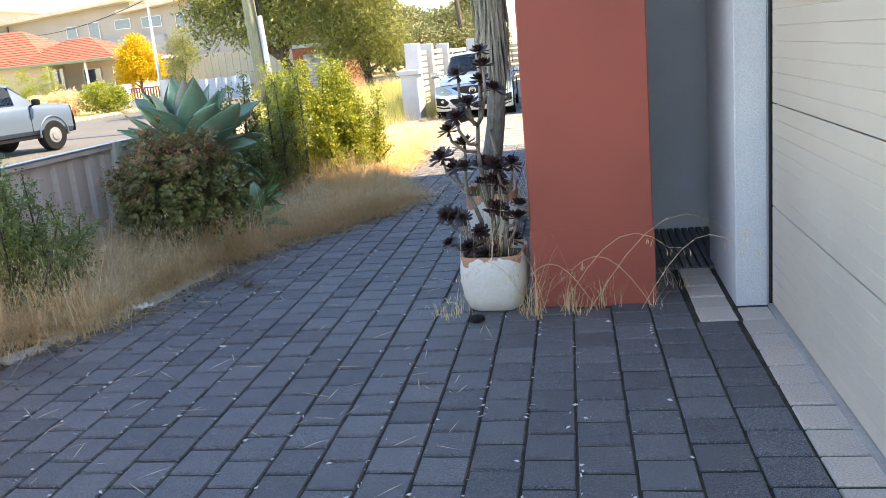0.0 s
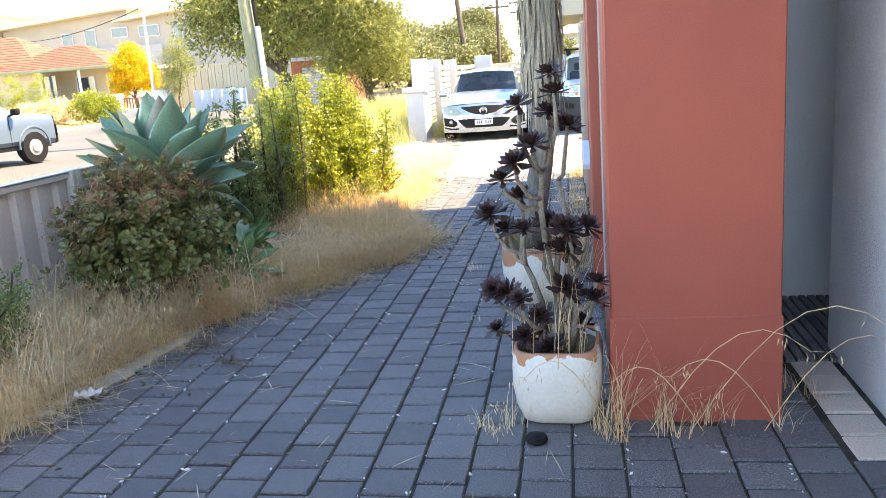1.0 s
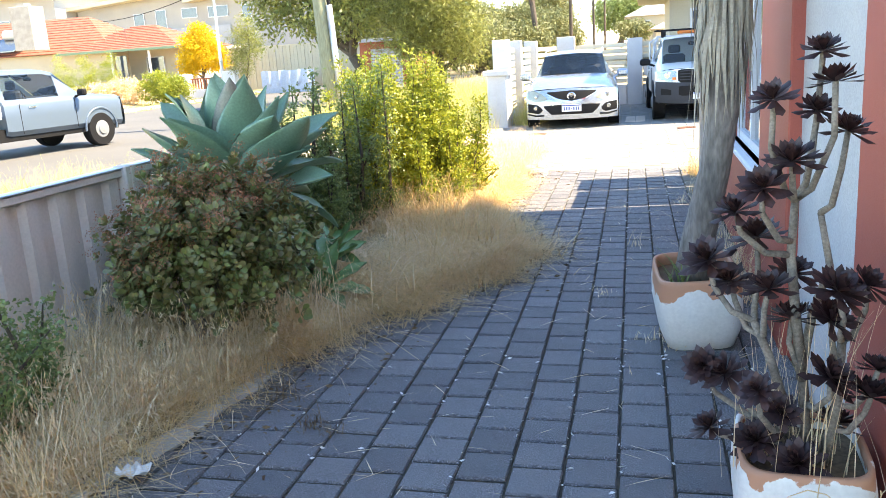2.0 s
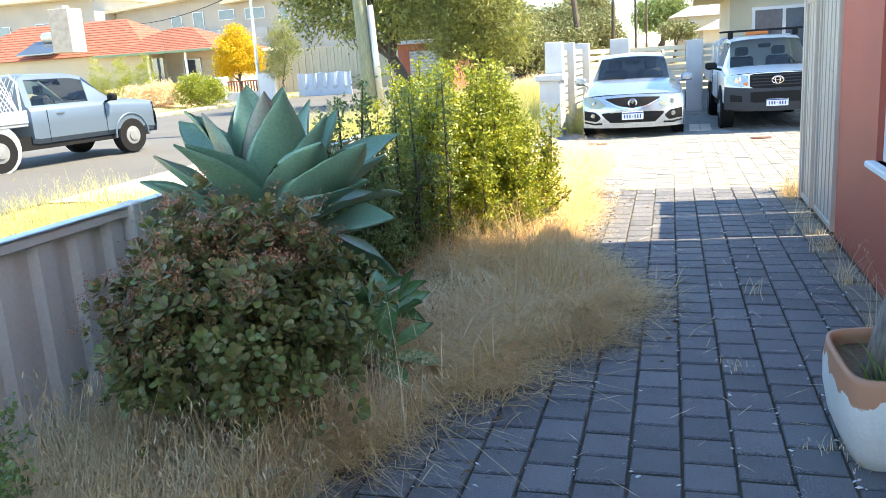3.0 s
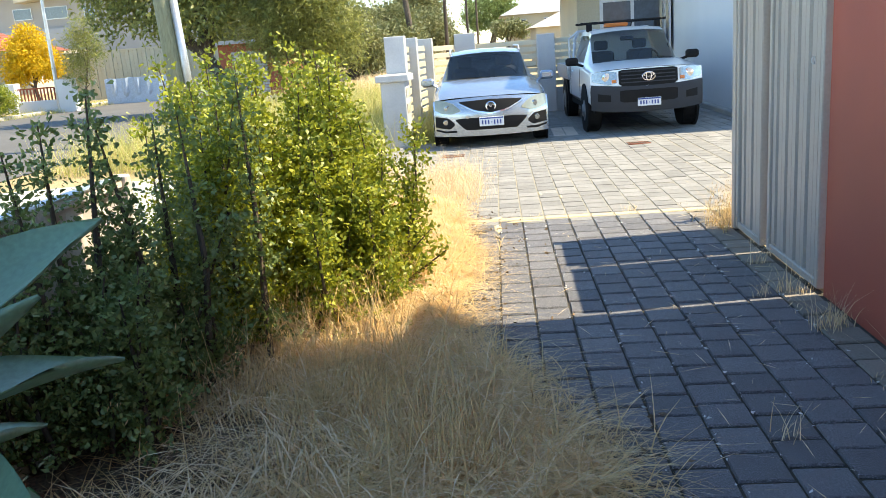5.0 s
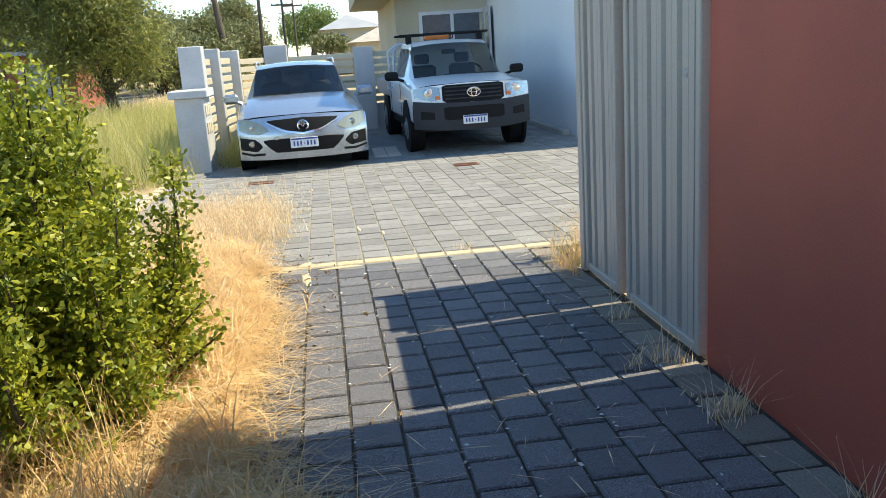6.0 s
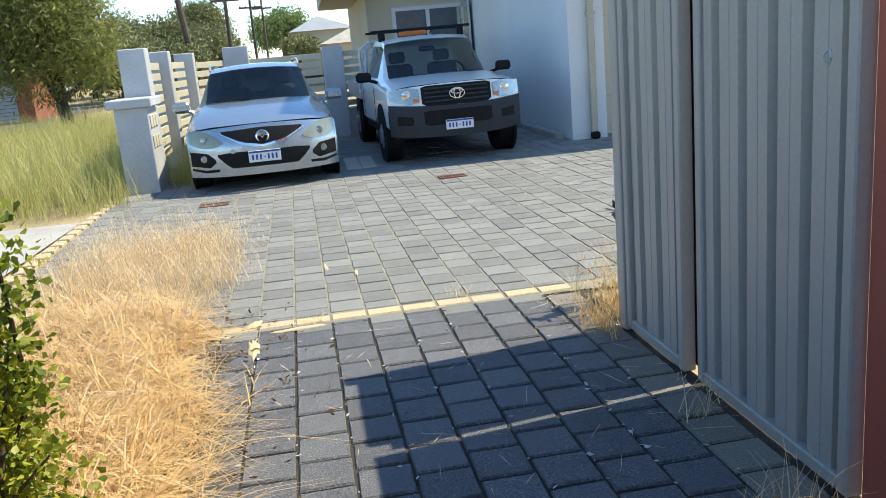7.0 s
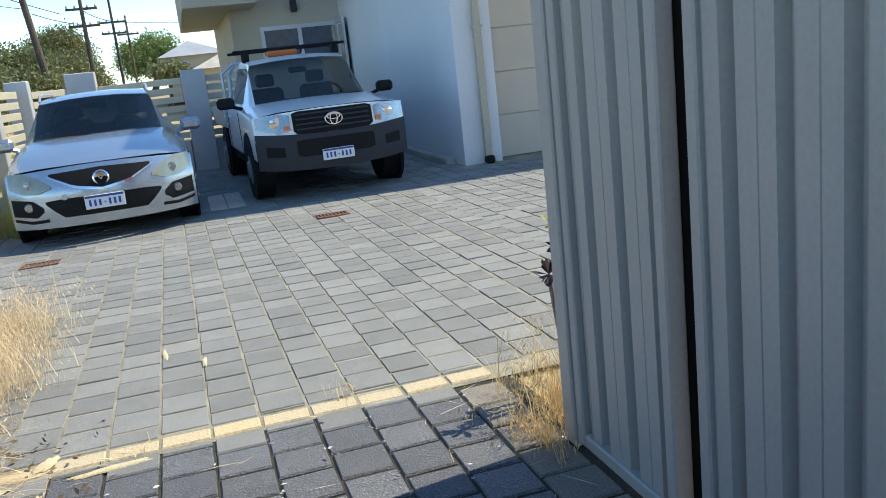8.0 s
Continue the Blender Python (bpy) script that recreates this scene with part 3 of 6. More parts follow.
# ---- grey masonry gate posts and cream slat fence ----
M_POSTR = material("pale grey post render", (0.52, 0.53, 0.54), 0.85, vary=0.1, scale=3, fine=70, bump=0.3, other=(0.46, 0.47, 0.49))
SITE = Matrix.Translation((-0.11, -0.32, 0))
lp = thing("letterbox_pier", "pale grey rendered letterbox pier with a wide cap", "pier")
part("shaft", Geo().box(-4.02, -3.62, 19.55, 20.15, -0.05, 1.06, 0.01), M_POSTR, lp)
part("cap", Geo().box(-4.09, -3.55, 19.48, 20.22, 1.06, 1.17, 0.012), M_POSTR, lp)
for k in range(2):
    for j in range(3):
        part("letter_slot", Geo().box(-3.618, -3.606, 19.62 + j * 0.17, 19.75 + j * 0.17, 0.55 + k * 0.25, 0.70 + k * 0.25, 0.003), M_CREAMF, lp, "cream letterbox flap")


def masonry_post(x, y, w, h):
    p = thing("masonry_post", "pale grey rendered square fence post", "post", group="slat fence posts")
    part("shaft", Geo().box(x - w / 2, x + w / 2, y - w / 2, y + w / 2, -0.05, h, 0.01), M_POSTR, p)
    return p


def slat_panel(a, b, z0, z1, n, base=0.0):
    """Level slats between two points on the plan, over a low wall of height base."""
    f = thing("slat_fence", "cream horizontal slat fence panel between grey posts", "fence", group="slat fence panels")
    d = Vector((b[0] - a[0], b[1] - a[1], 0))
    L, ang = d.length, math.atan2(d.y, d.x)
    m = Matrix.Translation((a[0], a[1], 0)) @ Matrix.Rotation(ang, 4, "Z")
    pitch = (z1 - z0) / n
    for i in range(n):
        part("slat", Geo().box(0, L, -0.02, 0.02, z0 + i * pitch, z0 + (i + 0.68) * pitch, 0.004), M_CREAMF, f, at=m)
    if base:
        part("base_wall", Geo().box(0, L, -0.06, 0.06, -0.05, base), M_POSTR, f, at=m)
    return f


SITE = Matrix.Translation((0.09, 0, 0)) @ STREET
masonry_post(-3.68, 20.45, 0.34, 1.78)
masonry_post(-3.62, 22.3, 0.32, 1.76)
masonry_post(-3.45, 24.2, 0.32, 1.74)
slat_panel((-3.68, 20.62), (-3.63, 22.13), 0.25, 1.65, 9)
slat_panel((-3.62, 22.46), (-3.47, 24.03), 0.25, 1.65, 9)
masonry_post(-2.62, 25.2, 0.46, 1.80)
masonry_post(-0.86, 24.7, 0.38, 1.66)
masonry_post(1.05, 24.7, 0.38, 1.66)
slat_panel((-3.3, 24.3), (-2.8, 25.1), 0.55, 1.62, 7, 0.5)
slat_panel((-2.38, 25.1), (-1.06, 24.75), 0.55, 1.60, 7, 0.5)
slat_panel((-0.66, 24.7), (0.85, 24.7), 0.55, 1.60, 7, 0.5)

# ---- vehicles ----
SITE = Matrix.Identity(4)
def lerp_list(pts, x):
    for (a, b), (c, d) in zip(pts, pts[1:]):
        if x <= c:
            return b + (d - b) * (x - a) / (c - a)
    return pts[-1][1]


def patch(surface, x0, x1, upper, lower, lift, n=14, rows=4):
    """A panel on a nose surface y = surface(x, z), between two outlines z(x), raised by lift and closed at the back."""
    front, back = [], []
    for r in range(rows + 1):
        line = []
        for i in range(n + 1):
            x = x0 + (x1 - x0) * i / n
            u, l = lerp_list(upper, x), lerp_list(lower, x)
            z = l + (u - l) * r / rows
            line.append((x, z))
        front.append([(x, surface(x, z) - lift, z) for x, z in line])
        back.append([(x, surface(x, z) + 0.03, z) for x, z in line])
    g = Geo().grid(front)
    edge = lambda m: m[0] + [q[-1] for q in m[1:-1]] + m[-1][::-1] + [q[0] for q in m[1:-1]][::-1]
    a, b = edge(front), edge(back)
    k = len(a)
    g.add(a + b, [(i, (i + 1) % k, k + (i + 1) % k, k + i) for i in range(k)])
    return g


def mirrored(p):
    return [(-x, z) for x, z in reversed(p)]


def wheel(parent, x, y, r, w, rim_mat, spoked=True):
    s = 1 if x > 0 else -1
    t = part("tyre", Geo().lathe([(r * 0.66, -w / 2), (r * 0.95, -w / 2), (r, -w / 2 + 0.03), (r, w / 2 - 0.03), (r * 0.95, w / 2), (r * 0.66, w / 2)], (x, y, r), "x", 28), M_BLACK, parent, smooth=False)
    g = Geo().lathe([(r * 0.67, -0.02), (r * 0.64, 0.02), (r * 0.55, 0.0), (r * 0.18, 0.02), (0.02, 0.03)], (0, 0, 0), "x", 28)
    for k in range(5 if spoked else 0):
        a = k * math.tau / 5
        g.tube([(0.02, math.cos(a) * r * 0.15, math.sin(a) * r * 0.15), (0.035, math.cos(a) * r * 0.62, math.sin(a) * r * 0.62)], 0.028, 6)
    if not spoked:
        g.lathe([(r * 0.60, 0.0), (r * 0.50, 0.045), (r * 0.32, 0.05), (r * 0.28, 0.075), (r * 0.10, 0.08), (0.002, 0.08)], (0, 0, 0), "x", 28)
    part("rim", g, rim_mat, t, "steel rim", at=Matrix.Translation((x + s * (w / 2 - 0.04), y, r)) @ Matrix.Rotation(0 if s > 0 else math.pi, 4, "Z"))
    return t


def section(w, zs, zb, xg, zg, xr, zr, c):
    return [(w * 0.90, zs), (w, zs + 0.10), (w * 1.0, zs + (zb - zs) * 0.55), (w * 0.99, zb - 0.07), (w * 0.95, zb), (xg, zg), (xg + (xr - xg) * 0.85, zg + (zr - zg) * 0.85), (xr, zr), (xr * 0.5, zr + c), (0, zr + c * 1.3)]


def body_shell(car, paint, st, pc, skip, glass=True):
    """A lofted body: st are stations (y, section args); pc the set-back of the corners at each; skip: {station: 'screen' or 'side'}."""
    rows = []
    for (y, *a), back in zip(st, pc):
        s = section(*a)
        half = [(x, y + back * (x / a[0]) ** 2.4, z) for x, z in s]
        rows.append([(-x, q, z) for x, q, z in half] + half[::-1][1:])
    n = len(rows[0])
    body, win = Geo(), {}
    body.v = [p for r in rows for p in r]
    for i in range(len(rows) - 1):
        for k in range(n - 1):
            q = (i * n + k, i * n + k + 1, (i + 1) * n + k + 1, (i + 1) * n + k)
            kind = skip.get(i, "")
            side = k in (5, 12)
            top = 7 <= k <= 10 or (kind == "screen" and k in (6, 11))
            if (kind == "side" and side) or (kind == "screen" and top) or (kind == "both" and (top or side)):
                win.setdefault(("screen" if top else "left" if k < 9 else "right", i), []).append(q)
            else:
                body.f.append(q)
    body.f.append(tuple((len(rows) - 1) * n + k for k in range(n)))
    b = part("body", body, paint, car, smooth=True)
    md = b.modifiers.new("edge", "EDGE_SPLIT")
    md.split_angle = radians(38)
    for (where, i), qs in win.items():
        g = Geo().add([rows_p for q in qs for rows_p in (body.v[j] for j in q)], [(4 * j, 4 * j + 1, 4 * j + 2, 4 * j + 3) for j in range(len(qs))])
        w = part("windscreen" if where == "screen" and i < 6 else "window", g, M_GLASS, car, smooth=True, outward=(0, 2.8, 0.6))
        w.visible_shadow = False
    return b


def seats(car, ys, z, w=0.24, dx=0.36):
    for y in ys:
        for x in (-dx, dx):
            s = part("seat", Geo().box(x - w, x + w, y - 0.28, y + 0.25, z, z + 0.16, 0.05).box(x - w, x + w, y + 0.16, y + 0.30, z + 0.1, z + 0.62, 0.05).box(x - 0.13, x + 0.13, y + 0.2, y + 0.28, z + 0.64, z + 0.82, 0.03), M_SEAT, car)


def plate(car, y, z, tilt=0):
    p = part("number_plate", Geo().box(-0.186, 0.186, y - 0.012, y, z - 0.067, z + 0.067, 0.004), M_PLATE, car, "white plate with a blue border strip")
    part("plate_marking", Geo().box(-0.18, 0.18, y - 0.0145, y - 0.0125, z + 0.04, z + 0.062), M_BLUE, p)
    g = Geo()
    for i in range(7):
        x = -0.155 + i * 0.0455
        if i != 3:
            g.box(x + 0.006, x + 0.028, y - 0.0145, y - 0.0125, z - 0.04, z + 0.022)
        else:
            g.box(x + 0.01, x + 0.026, y - 0.0145, y - 0.0125, z - 0.02, z - 0.004)
    part("plate_bars", g, M_BLUE, p)


def wing_mirror(car, x, y, z, mat, s):
    m = part("wing_mirror", Geo().box(x - 0.11, x + 0.11, y - 0.06, y + 0.07, z - 0.07, z + 0.075, 0.035).tube([(x - s * 0.09, y, z - 0.05), (x - s * 0.2, y + 0.03, z - 0.09)], 0.025, 6), mat, car, smooth=False)
    return m


def wagon(at):
    car = thing("station_wagon", "silver station wagon parked nose out on the paving", "car", at)
    W = 0.885
    ns = lambda x, z: 0.015 + 0.30 * (abs(x) / W) ** 2.7 + (max(0, z - 0.52) * 0.55) ** 1.3 + max(0, 0.36 - z) * 0.22
    top = lambda x: 0.775 - 0.05 * (x / W) ** 2
    rows = []
    for k in range(13):
        s = k / 12
        rows.append([(x, ns(x, z), z) for x in np.linspace(-W, W, 29) for z in [0.19 + (top(x) - 0.19) * s]])
    st = [(0.14, W, 0.20, 0.735, 0.77, 0.75, 0.56, 0.77, 0.008), (0.55, 0.895, 0.22, 0.82, 0.76, 0.865, 0.60, 0.885, 0.02), (1.28, 0.90, 0.22, 0.91, 0.76, 0.965, 0.66, 0.985, 0.015),
          (1.95, 0.90, 0.22, 0.93, 0.77, 0.98, 0.60, 1.37, 0.03), (2.20, 0.90, 0.22, 0.93, 0.77, 0.98, 0.58, 1.42, 0.03), (3.0, 0.90, 0.22, 0.94, 0.77, 0.99, 0.57, 1.435, 0.03),
          (3.9, 0.89, 0.24, 0.96, 0.76, 1.0, 0.56, 1.42, 0.03), (4.35, 0.86, 0.28, 0.97, 0.74, 1.0, 0.54, 1.36, 0.02), (4.72, 0.82, 0.30, 0.95, 0.70, 0.98, 0.56, 1.0, 0.01)]
    body_shell(car, M_SILVER, st, [0.26, 0.12, 0.16, 0.06, 0, 0, 0, 0, 0], {2: "screen", 3: "side", 4: "side", 5: "side", 6: "side"})
    nose = part("bumper", Geo().grid(rows), M_SILVER, car, smooth=True)
    gr = part("grille", patch(ns, -0.47, 0.47, [(-0.47, 0.715), (0, 0.735), (0.47, 0.715)], [(-0.47, 0.695), (-0.25, 0.580), (0, 0.535), (0.25, 0.580), (0.47, 0.695)], 0.006), M_BLACK, car, "black five-point grille")
    part("chrome_trim", patch(ns, -0.49, 0.49, [(-0.49, 0.703), (-0.25, 0.582), (0, 0.537), (0.25, 0.582), (0.49, 0.703)], [(-0.49, 0.690), (-0.25, 0.560), (0, 0.512), (0.25, 0.560), (0.49, 0.690)], 0.014, rows=2), M_CHROME, gr)
    part("emblem", Geo().lathe([(0.068, 0), (0.078, -0.012), (0.066, -0.02), (0.058, -0.012), (0.058, 0)], (0, ns(0, 0.63) - 0.002, 0.628), "y", 24).tube([(-0.06, ns(0, 0.63) - 0.012, 0.64), (-0.025, ns(0, .63) - 0.016, 0.65), (0, ns(0, .63) - 0.016, 0.615), (0.025, ns(0, .63) - 0.016, 0.65), (0.06, ns(0, .63) - 0.012, 0.64)], 0.009, 6), M_CHROME, gr, "round chrome emblem")
    part("lower_grille", patch(ns, -0.54, 0.54, [(-0.54, 0.455), (-0.38, 0.47), (0.38, 0.47), (0.54, 0.455)], [(-0.54, 0.43), (-0.40, 0.285), (0.40, 0.285), (0.54, 0.43)], 0.005), M_BLACK, car, "black lower air intake")
    up, lo = [(0.47, 0.60), (0.58, 0.69), (0.72, 0.745), (0.86, 0.745)], [(0.47, 0.58), (0.60, 0.535), (0.74, 0.545), (0.86, 0.60)]
    for s in (1, -1):
        u, l = (up, lo) if s > 0 else (mirrored(up), mirrored(lo))
        h = part("headlight", patch(ns, u[0][0], u[-1][0], u, l, 0.012), M_LAMP_Y, car, "slightly yellowed headlight")
        part("lens", Geo().lathe([(0.05, 0.02), (0.045, -0.012), (0.02, -0.018), (0.001, -0.02)], (s * 0.67, ns(0.67, 0.62) - 0.006, 0.625), "y", 16), M_LAMP, h)
        fu, fl = [(0.57, 0.40), (0.66, 0.475), (0.86, 0.50)], [(0.57, 0.36), (0.64, 0.305), (0.86, 0.335)]
        fu, fl = (fu, fl) if s > 0 else (mirrored(fu), mirrored(fl))
        f = part("fog_surround", patch(ns, fu[0][0], fu[-1][0], fu, fl, 0.006), M_BLACK, car)
        part("fog_light", Geo().lathe([(0.042, 0.03), (0.042, -0.012), (0.03, -0.016), (0.001, -0.016)], (s * 0.70, ns(0.7, 0.41) - 0.008, 0.415), "y", 16), M_LAMP, f)
        bu, bl = [(0.54, 0.285), (0.70, 0.275), (0.86, 0.305)], [(0.54, 0.255), (0.70, 0.245), (0.86, 0.28)]
        bu, bl = (bu, bl) if s > 0 else (mirrored(bu), mirrored(bl))
        part("lower_slot", patch(ns, bu[0][0], bu[-1][0], bu, bl, 0.006, rows=2), M_BLACK, car)
        wing_mirror(car, s * 1.0, 1.52, 0.975, M_SILVER, s)
        rail = part("roof_rail", Geo().tube([(s * 0.60, 2.15, 1.40), (s * 0.60, 2.3, 1.47), (s * 0.60, 2.6, 1.485), (s * 0.60, 3.9, 1.48), (s * 0.60, 4.1, 1.42)], 0.016, 6), M_ALU, car, "silver roof rail")
        part("wheel_arch", Geo().lathe([(0.37, -0.012), (0.37, 0.012)], (s * 0.893, 0.92, 0.33), "x", 28), M_BLACK, car)
        part("wheel_arch", Geo().lathe([(0.36, -0.012), (0.36, 0.012)], (s * 0.893, 3.70, 0.33), "x", 28), M_BLACK, car)
        for y in (0.92, 3.70):
            wheel(car, s * 0.80, y, 0.325, 0.215, M_ALU)
        part("wiper", Geo().tube([(s * 0.1 + 0.1, 1.27, 0.995), (s * 0.1 - 0.45, 1.33, 1.03)], 0.005, 5), M_BLACK, car)
    part("underbody", Geo().box(-0.84, 0.84, 0.34, 4.6, 0.17, 0.30), M_BLACK, car)
    part("dashboard", Geo().box(-0.74, 0.74, 1.45, 1.95, 0.80, 0.985, 0.06), M_SEAT, car)
    part("cabin_floor", Geo().box(-0.8, 0.8, 1.4, 4.5, 0.30, 0.42), M_SEAT, car)
    part("steering_wheel", Geo().tube([(0.37 + 0.18 * math.cos(a), 2.02 + 0.05 * math.sin(a), 0.95 + 0.17 * math.sin(a)) for a in np.linspace(0, math.tau, 17)], 0.016, 6), M_SEAT, car)
    part("rear_view_mirror", Geo().box(-0.12, 0.12, 2.02, 2.06, 1.27, 1.34, 0.02), M_BLACK, car)
    seats(car, (2.45, 3.35), 0.50)
    plate(car, -0.008, 0.405)
    part("tow_cover", Geo().lathe([(0.03, 0.01), (0.03, -0.006)], (-0.36, ns(0.36, 0.47) - 0.002, 0.485), "y", 16), M_SILVER, car)
    return car


def pickup(name, label, at, paint, front_detail=True, tray_mat=None):
    """A dual-cab or single-cab working ute with a flat tray."""
    car = thing(name, label, "car", at)
    W = 0.90
    ns = lambda x, z: 0.02 + 0.20 * (abs(x) / W) ** 3.2 + max(0, z - 0.75) * 0.16 + max(0, 0.5 - z) * 0.25
    top = lambda x: 1.085 - 0.05 * (x / W) ** 2
    rows = []
    for k in range(13):
        s = k / 12
        rows.append([(x, ns(x, z), z) for x in np.linspace(-W, W, 27) for z in [0.74 + (top(x) - 0.74) * s]])
    part("front_panel", Geo().grid(rows), paint, car, smooth=True)
    rows = []
    for k in range(9):
        s = k / 8
        rows.append([(x, ns(x, z) - 0.02, z) for x in np.linspace(-W, W, 27) for z in [0.36 + 0.05 * (x / W) ** 2 + (0.79 - 0.36) * s]])
    bump = part("bumper", Geo().grid(rows), M_GREYPL if front_detail else paint, car, smooth=True)
    st = [(0.08, W, 0.42, 1.03, 0.82, 1.045, 0.62, 1.075, 0.012), (0.5, 0.91, 0.44, 1.06, 0.80, 1.10, 0.62, 1.125, 0.02), (1.18, 0.91, 0.44, 1.10, 0.79, 1.15, 0.70, 1.165, 0.015),
          (1.82, 0.91, 0.44, 1.12, 0.79, 1.17, 0.64, 1.67, 0.03), (2.1, 0.91, 0.44, 1.12, 0.79, 1.17, 0.62, 1.73, 0.03), (2.75, 0.91, 0.44, 1.12, 0.79, 1.17, 0.62, 1.745, 0.03),
          (3.15, 0.91, 0.44, 1.12, 0.79, 1.17, 0.62, 1.74, 0.03), (3.28, 0.90, 0.46, 1.12, 0.77, 1.17, 0.63, 1.68, 0.02)]
    body_shell(car, paint, st, [0.19, 0.06, 0.10, 0.05, 0, 0, 0, 0], {2: "screen", 3: "side", 4: "side", 5: "side"})
    gr = part("grille", patch(ns, -0.47, 0.47, [(-0.50, 1.03), (-0.42, 1.065), (0.42, 1.065), (0.50, 1.03)], [(-0.50, 0.86), (-0.42, 0.79), (0.42, 0.79), (0.50, 0.86)], 0.012), M_BLACK, car, "black slatted grille")
    for i in range(4):
        z = 0.845 + i * 0.058
        part("grille_bar", patch(ns, -0.43, 0.43, [(-0.43, z + 0.018), (0.43, z + 0.018)], [(-0.43, z), (0.43, z)], 0.028, rows=1), M_GREYPL, gr)
    if front_detail:
        ey = ns(0, 0.94) - 0.03
        g = Geo()
        for rx, rz, cz in ((0.10, 0.068, 0.94), (0.042, 0.066, 0.94), (0.075, 0.03, 0.965)):
            g.tube([(rx * math.cos(a), ey - 0.01, cz + rz * math.sin(a)) for a in np.linspace(0, math.tau, 25)], 0.0095, 6, caps=False)
        part("emblem", g, M_CHROME, gr, "oval chrome emblem")
    part("lower_grille", patch(lambda x, z: ns(x, z) - 0.02, -0.46, 0.46, [(-0.50, 0.70), (-0.44, 0.73), (0.44, 0.73), (0.50, 0.70)], [(-0.50, 0.58), (-0.42, 0.53), (0.42, 0.53), (0.50, 0.58)], 0.006), M_BLACK, bump, "black lower air intake")
    for s in (1, -1):
        u, l = [(0.50, 1.03), (0.64, 1.06), (0.88, 1.03)], [(0.50, 0.85), (0.64, 0.83), (0.88, 0.89)]
        u, l = (u, l) if s > 0 else (mirrored(u), mirrored(l))
        h = part("headlight", patch(ns, u[0][0], u[-1][0], u, l, 0.014), M_LAMP, car, "clear multi-reflector headlight")
        part("lamp_bowl", Geo().lathe([(0.075, 0.03), (0.07, -0.01), (0.03, -0.02), (0.001, -0.022)], (s * 0.66, ns(0.66, 0.95) - 0.01, 0.955), "y", 20), M_CHROME, h)
        au, al = [(0.51, 0.91), (0.58, 0.91)], [(0.51, 0.86), (0.58, 0.855)]
        au, al = (au, al) if s > 0 else (mirrored(au), mirrored(al))
        part("indicator", patch(ns, au[0][0], au[-1][0], au, al, 0.02, n=3, rows=1), M_AMBER, h, "amber indicator")
        fu, fl = [(0.60, 0.66), (0.80, 0.69)], [(0.60, 0.55), (0.80, 0.56)]
        fu, fl = (fu, fl) if s > 0 else (mirrored(fu), mirrored(fl))
        part("fog_recess", patch(lambda x, z: ns(x, z) - 0.02, fu[0][0], fu[-1][0], fu, fl, 0.006), M_BLACK, bump)
        wing_mirror(car, s * 1.05, 1.45, 1.21, M_BLACK, s)
        if front_detail:
            part("wheel_arch", Geo().lathe([(0.44, -0.02), (0.44, 0.02)], (s * 0.905, 0.92, 0.40), "x", 30), M_BLACK, car)
        else:
            part("wheel_arch", Geo().tube([(s * 0.91, 0.92 + 0.44 * math.cos(a), 0.40 + 0.44 * math.sin(a)) for a in np.linspace(-0.1, math.pi + 0.1, 15)], 0.025, 6), paint, car)
        for y in (0.92, 4.05):
            wheel(car, s * 0.80, y, 0.37, 0.24, M_WHEEL, False)
        part("door_handle", Geo().box(s * 0.915 - 0.015, s * 0.915 + 0.015, 2.55, 2.72, 0.98, 1.02, 0.008), M_CHROME if not front_detail else paint, car)
        part("door_seam", Geo().box(s * 0.912 - 0.003, s * 0.912 + 0.003, 2.93, 2.94, 0.48, 1.08), M_BLACK, car)
        part("door_seam", Geo().box(s * 0.912 - 0.003, s * 0.912 + 0.003, 1.55, 1.56, 0.48, 1.08), M_BLACK, car)
        part("mud_guard", Geo().lathe([(0.46, -0.1), (0.46, 0.1)], (s * 0.80, 4.05, 0.42), "x", 20), M_ALU if not front_detail else M_BLACK, car)
    part("underbody", Geo().box(-0.82, 0.82, 0.35, 5.1, 0.34, 0.60), M_BLACK, car)
    part("dashboard", Geo().box(-0.76, 0.76, 1.35, 1.8, 0.98, 1.18, 0.06), M_SEAT, car)
    part("cabin_floor", Geo().box(-0.8, 0.8, 1.3, 3.2, 0.45, 0.60), M_SEAT, car)
    part("steering_wheel", Geo().tube([(0.37 + 0.19 * math.cos(a), 1.88 + 0.07 * math.sin(a), 1.17 + 0.17 * math.sin(a)) for a in np.linspace(0, math.tau, 17)], 0.017, 6), M_SEAT, car)
    part("rear_view_mirror", Geo().box(-0.12, 0.12, 1.9, 1.94, 1.52, 1.60, 0.02), M_BLACK, car)
    seats(car, (2.4,), 0.72)
    tm = tray_mat or M_ALU
    tray = part("tray", Geo().box(-0.92, 0.92, 3.38, 5.25, 0.80, 0.86, 0.01), tm, car, "flat alloy tray")
    for s in (1, -1):
        part("side_board", Geo().box(s * 0.92 - 0.02, s * 0.92 + 0.02, 3.38, 5.25, 0.86, 1.10, 0.008), tm, tray)
    part("tail_board", Geo().box(-0.9, 0.9, 5.21, 5.25, 0.86, 1.10, 0.008), tm, tray)
    g = Geo()
    for x in (-0.86, 0.86):
        g.tube([(x, 3.45, 0.86), (x, 3.45, 1.62), (x * 0.8, 3.45, 1.75)], 0.024, 6)
    g.tube([(-0.69, 3.45, 1.75), (0.69, 3.45, 1.75)], 0.024, 6)
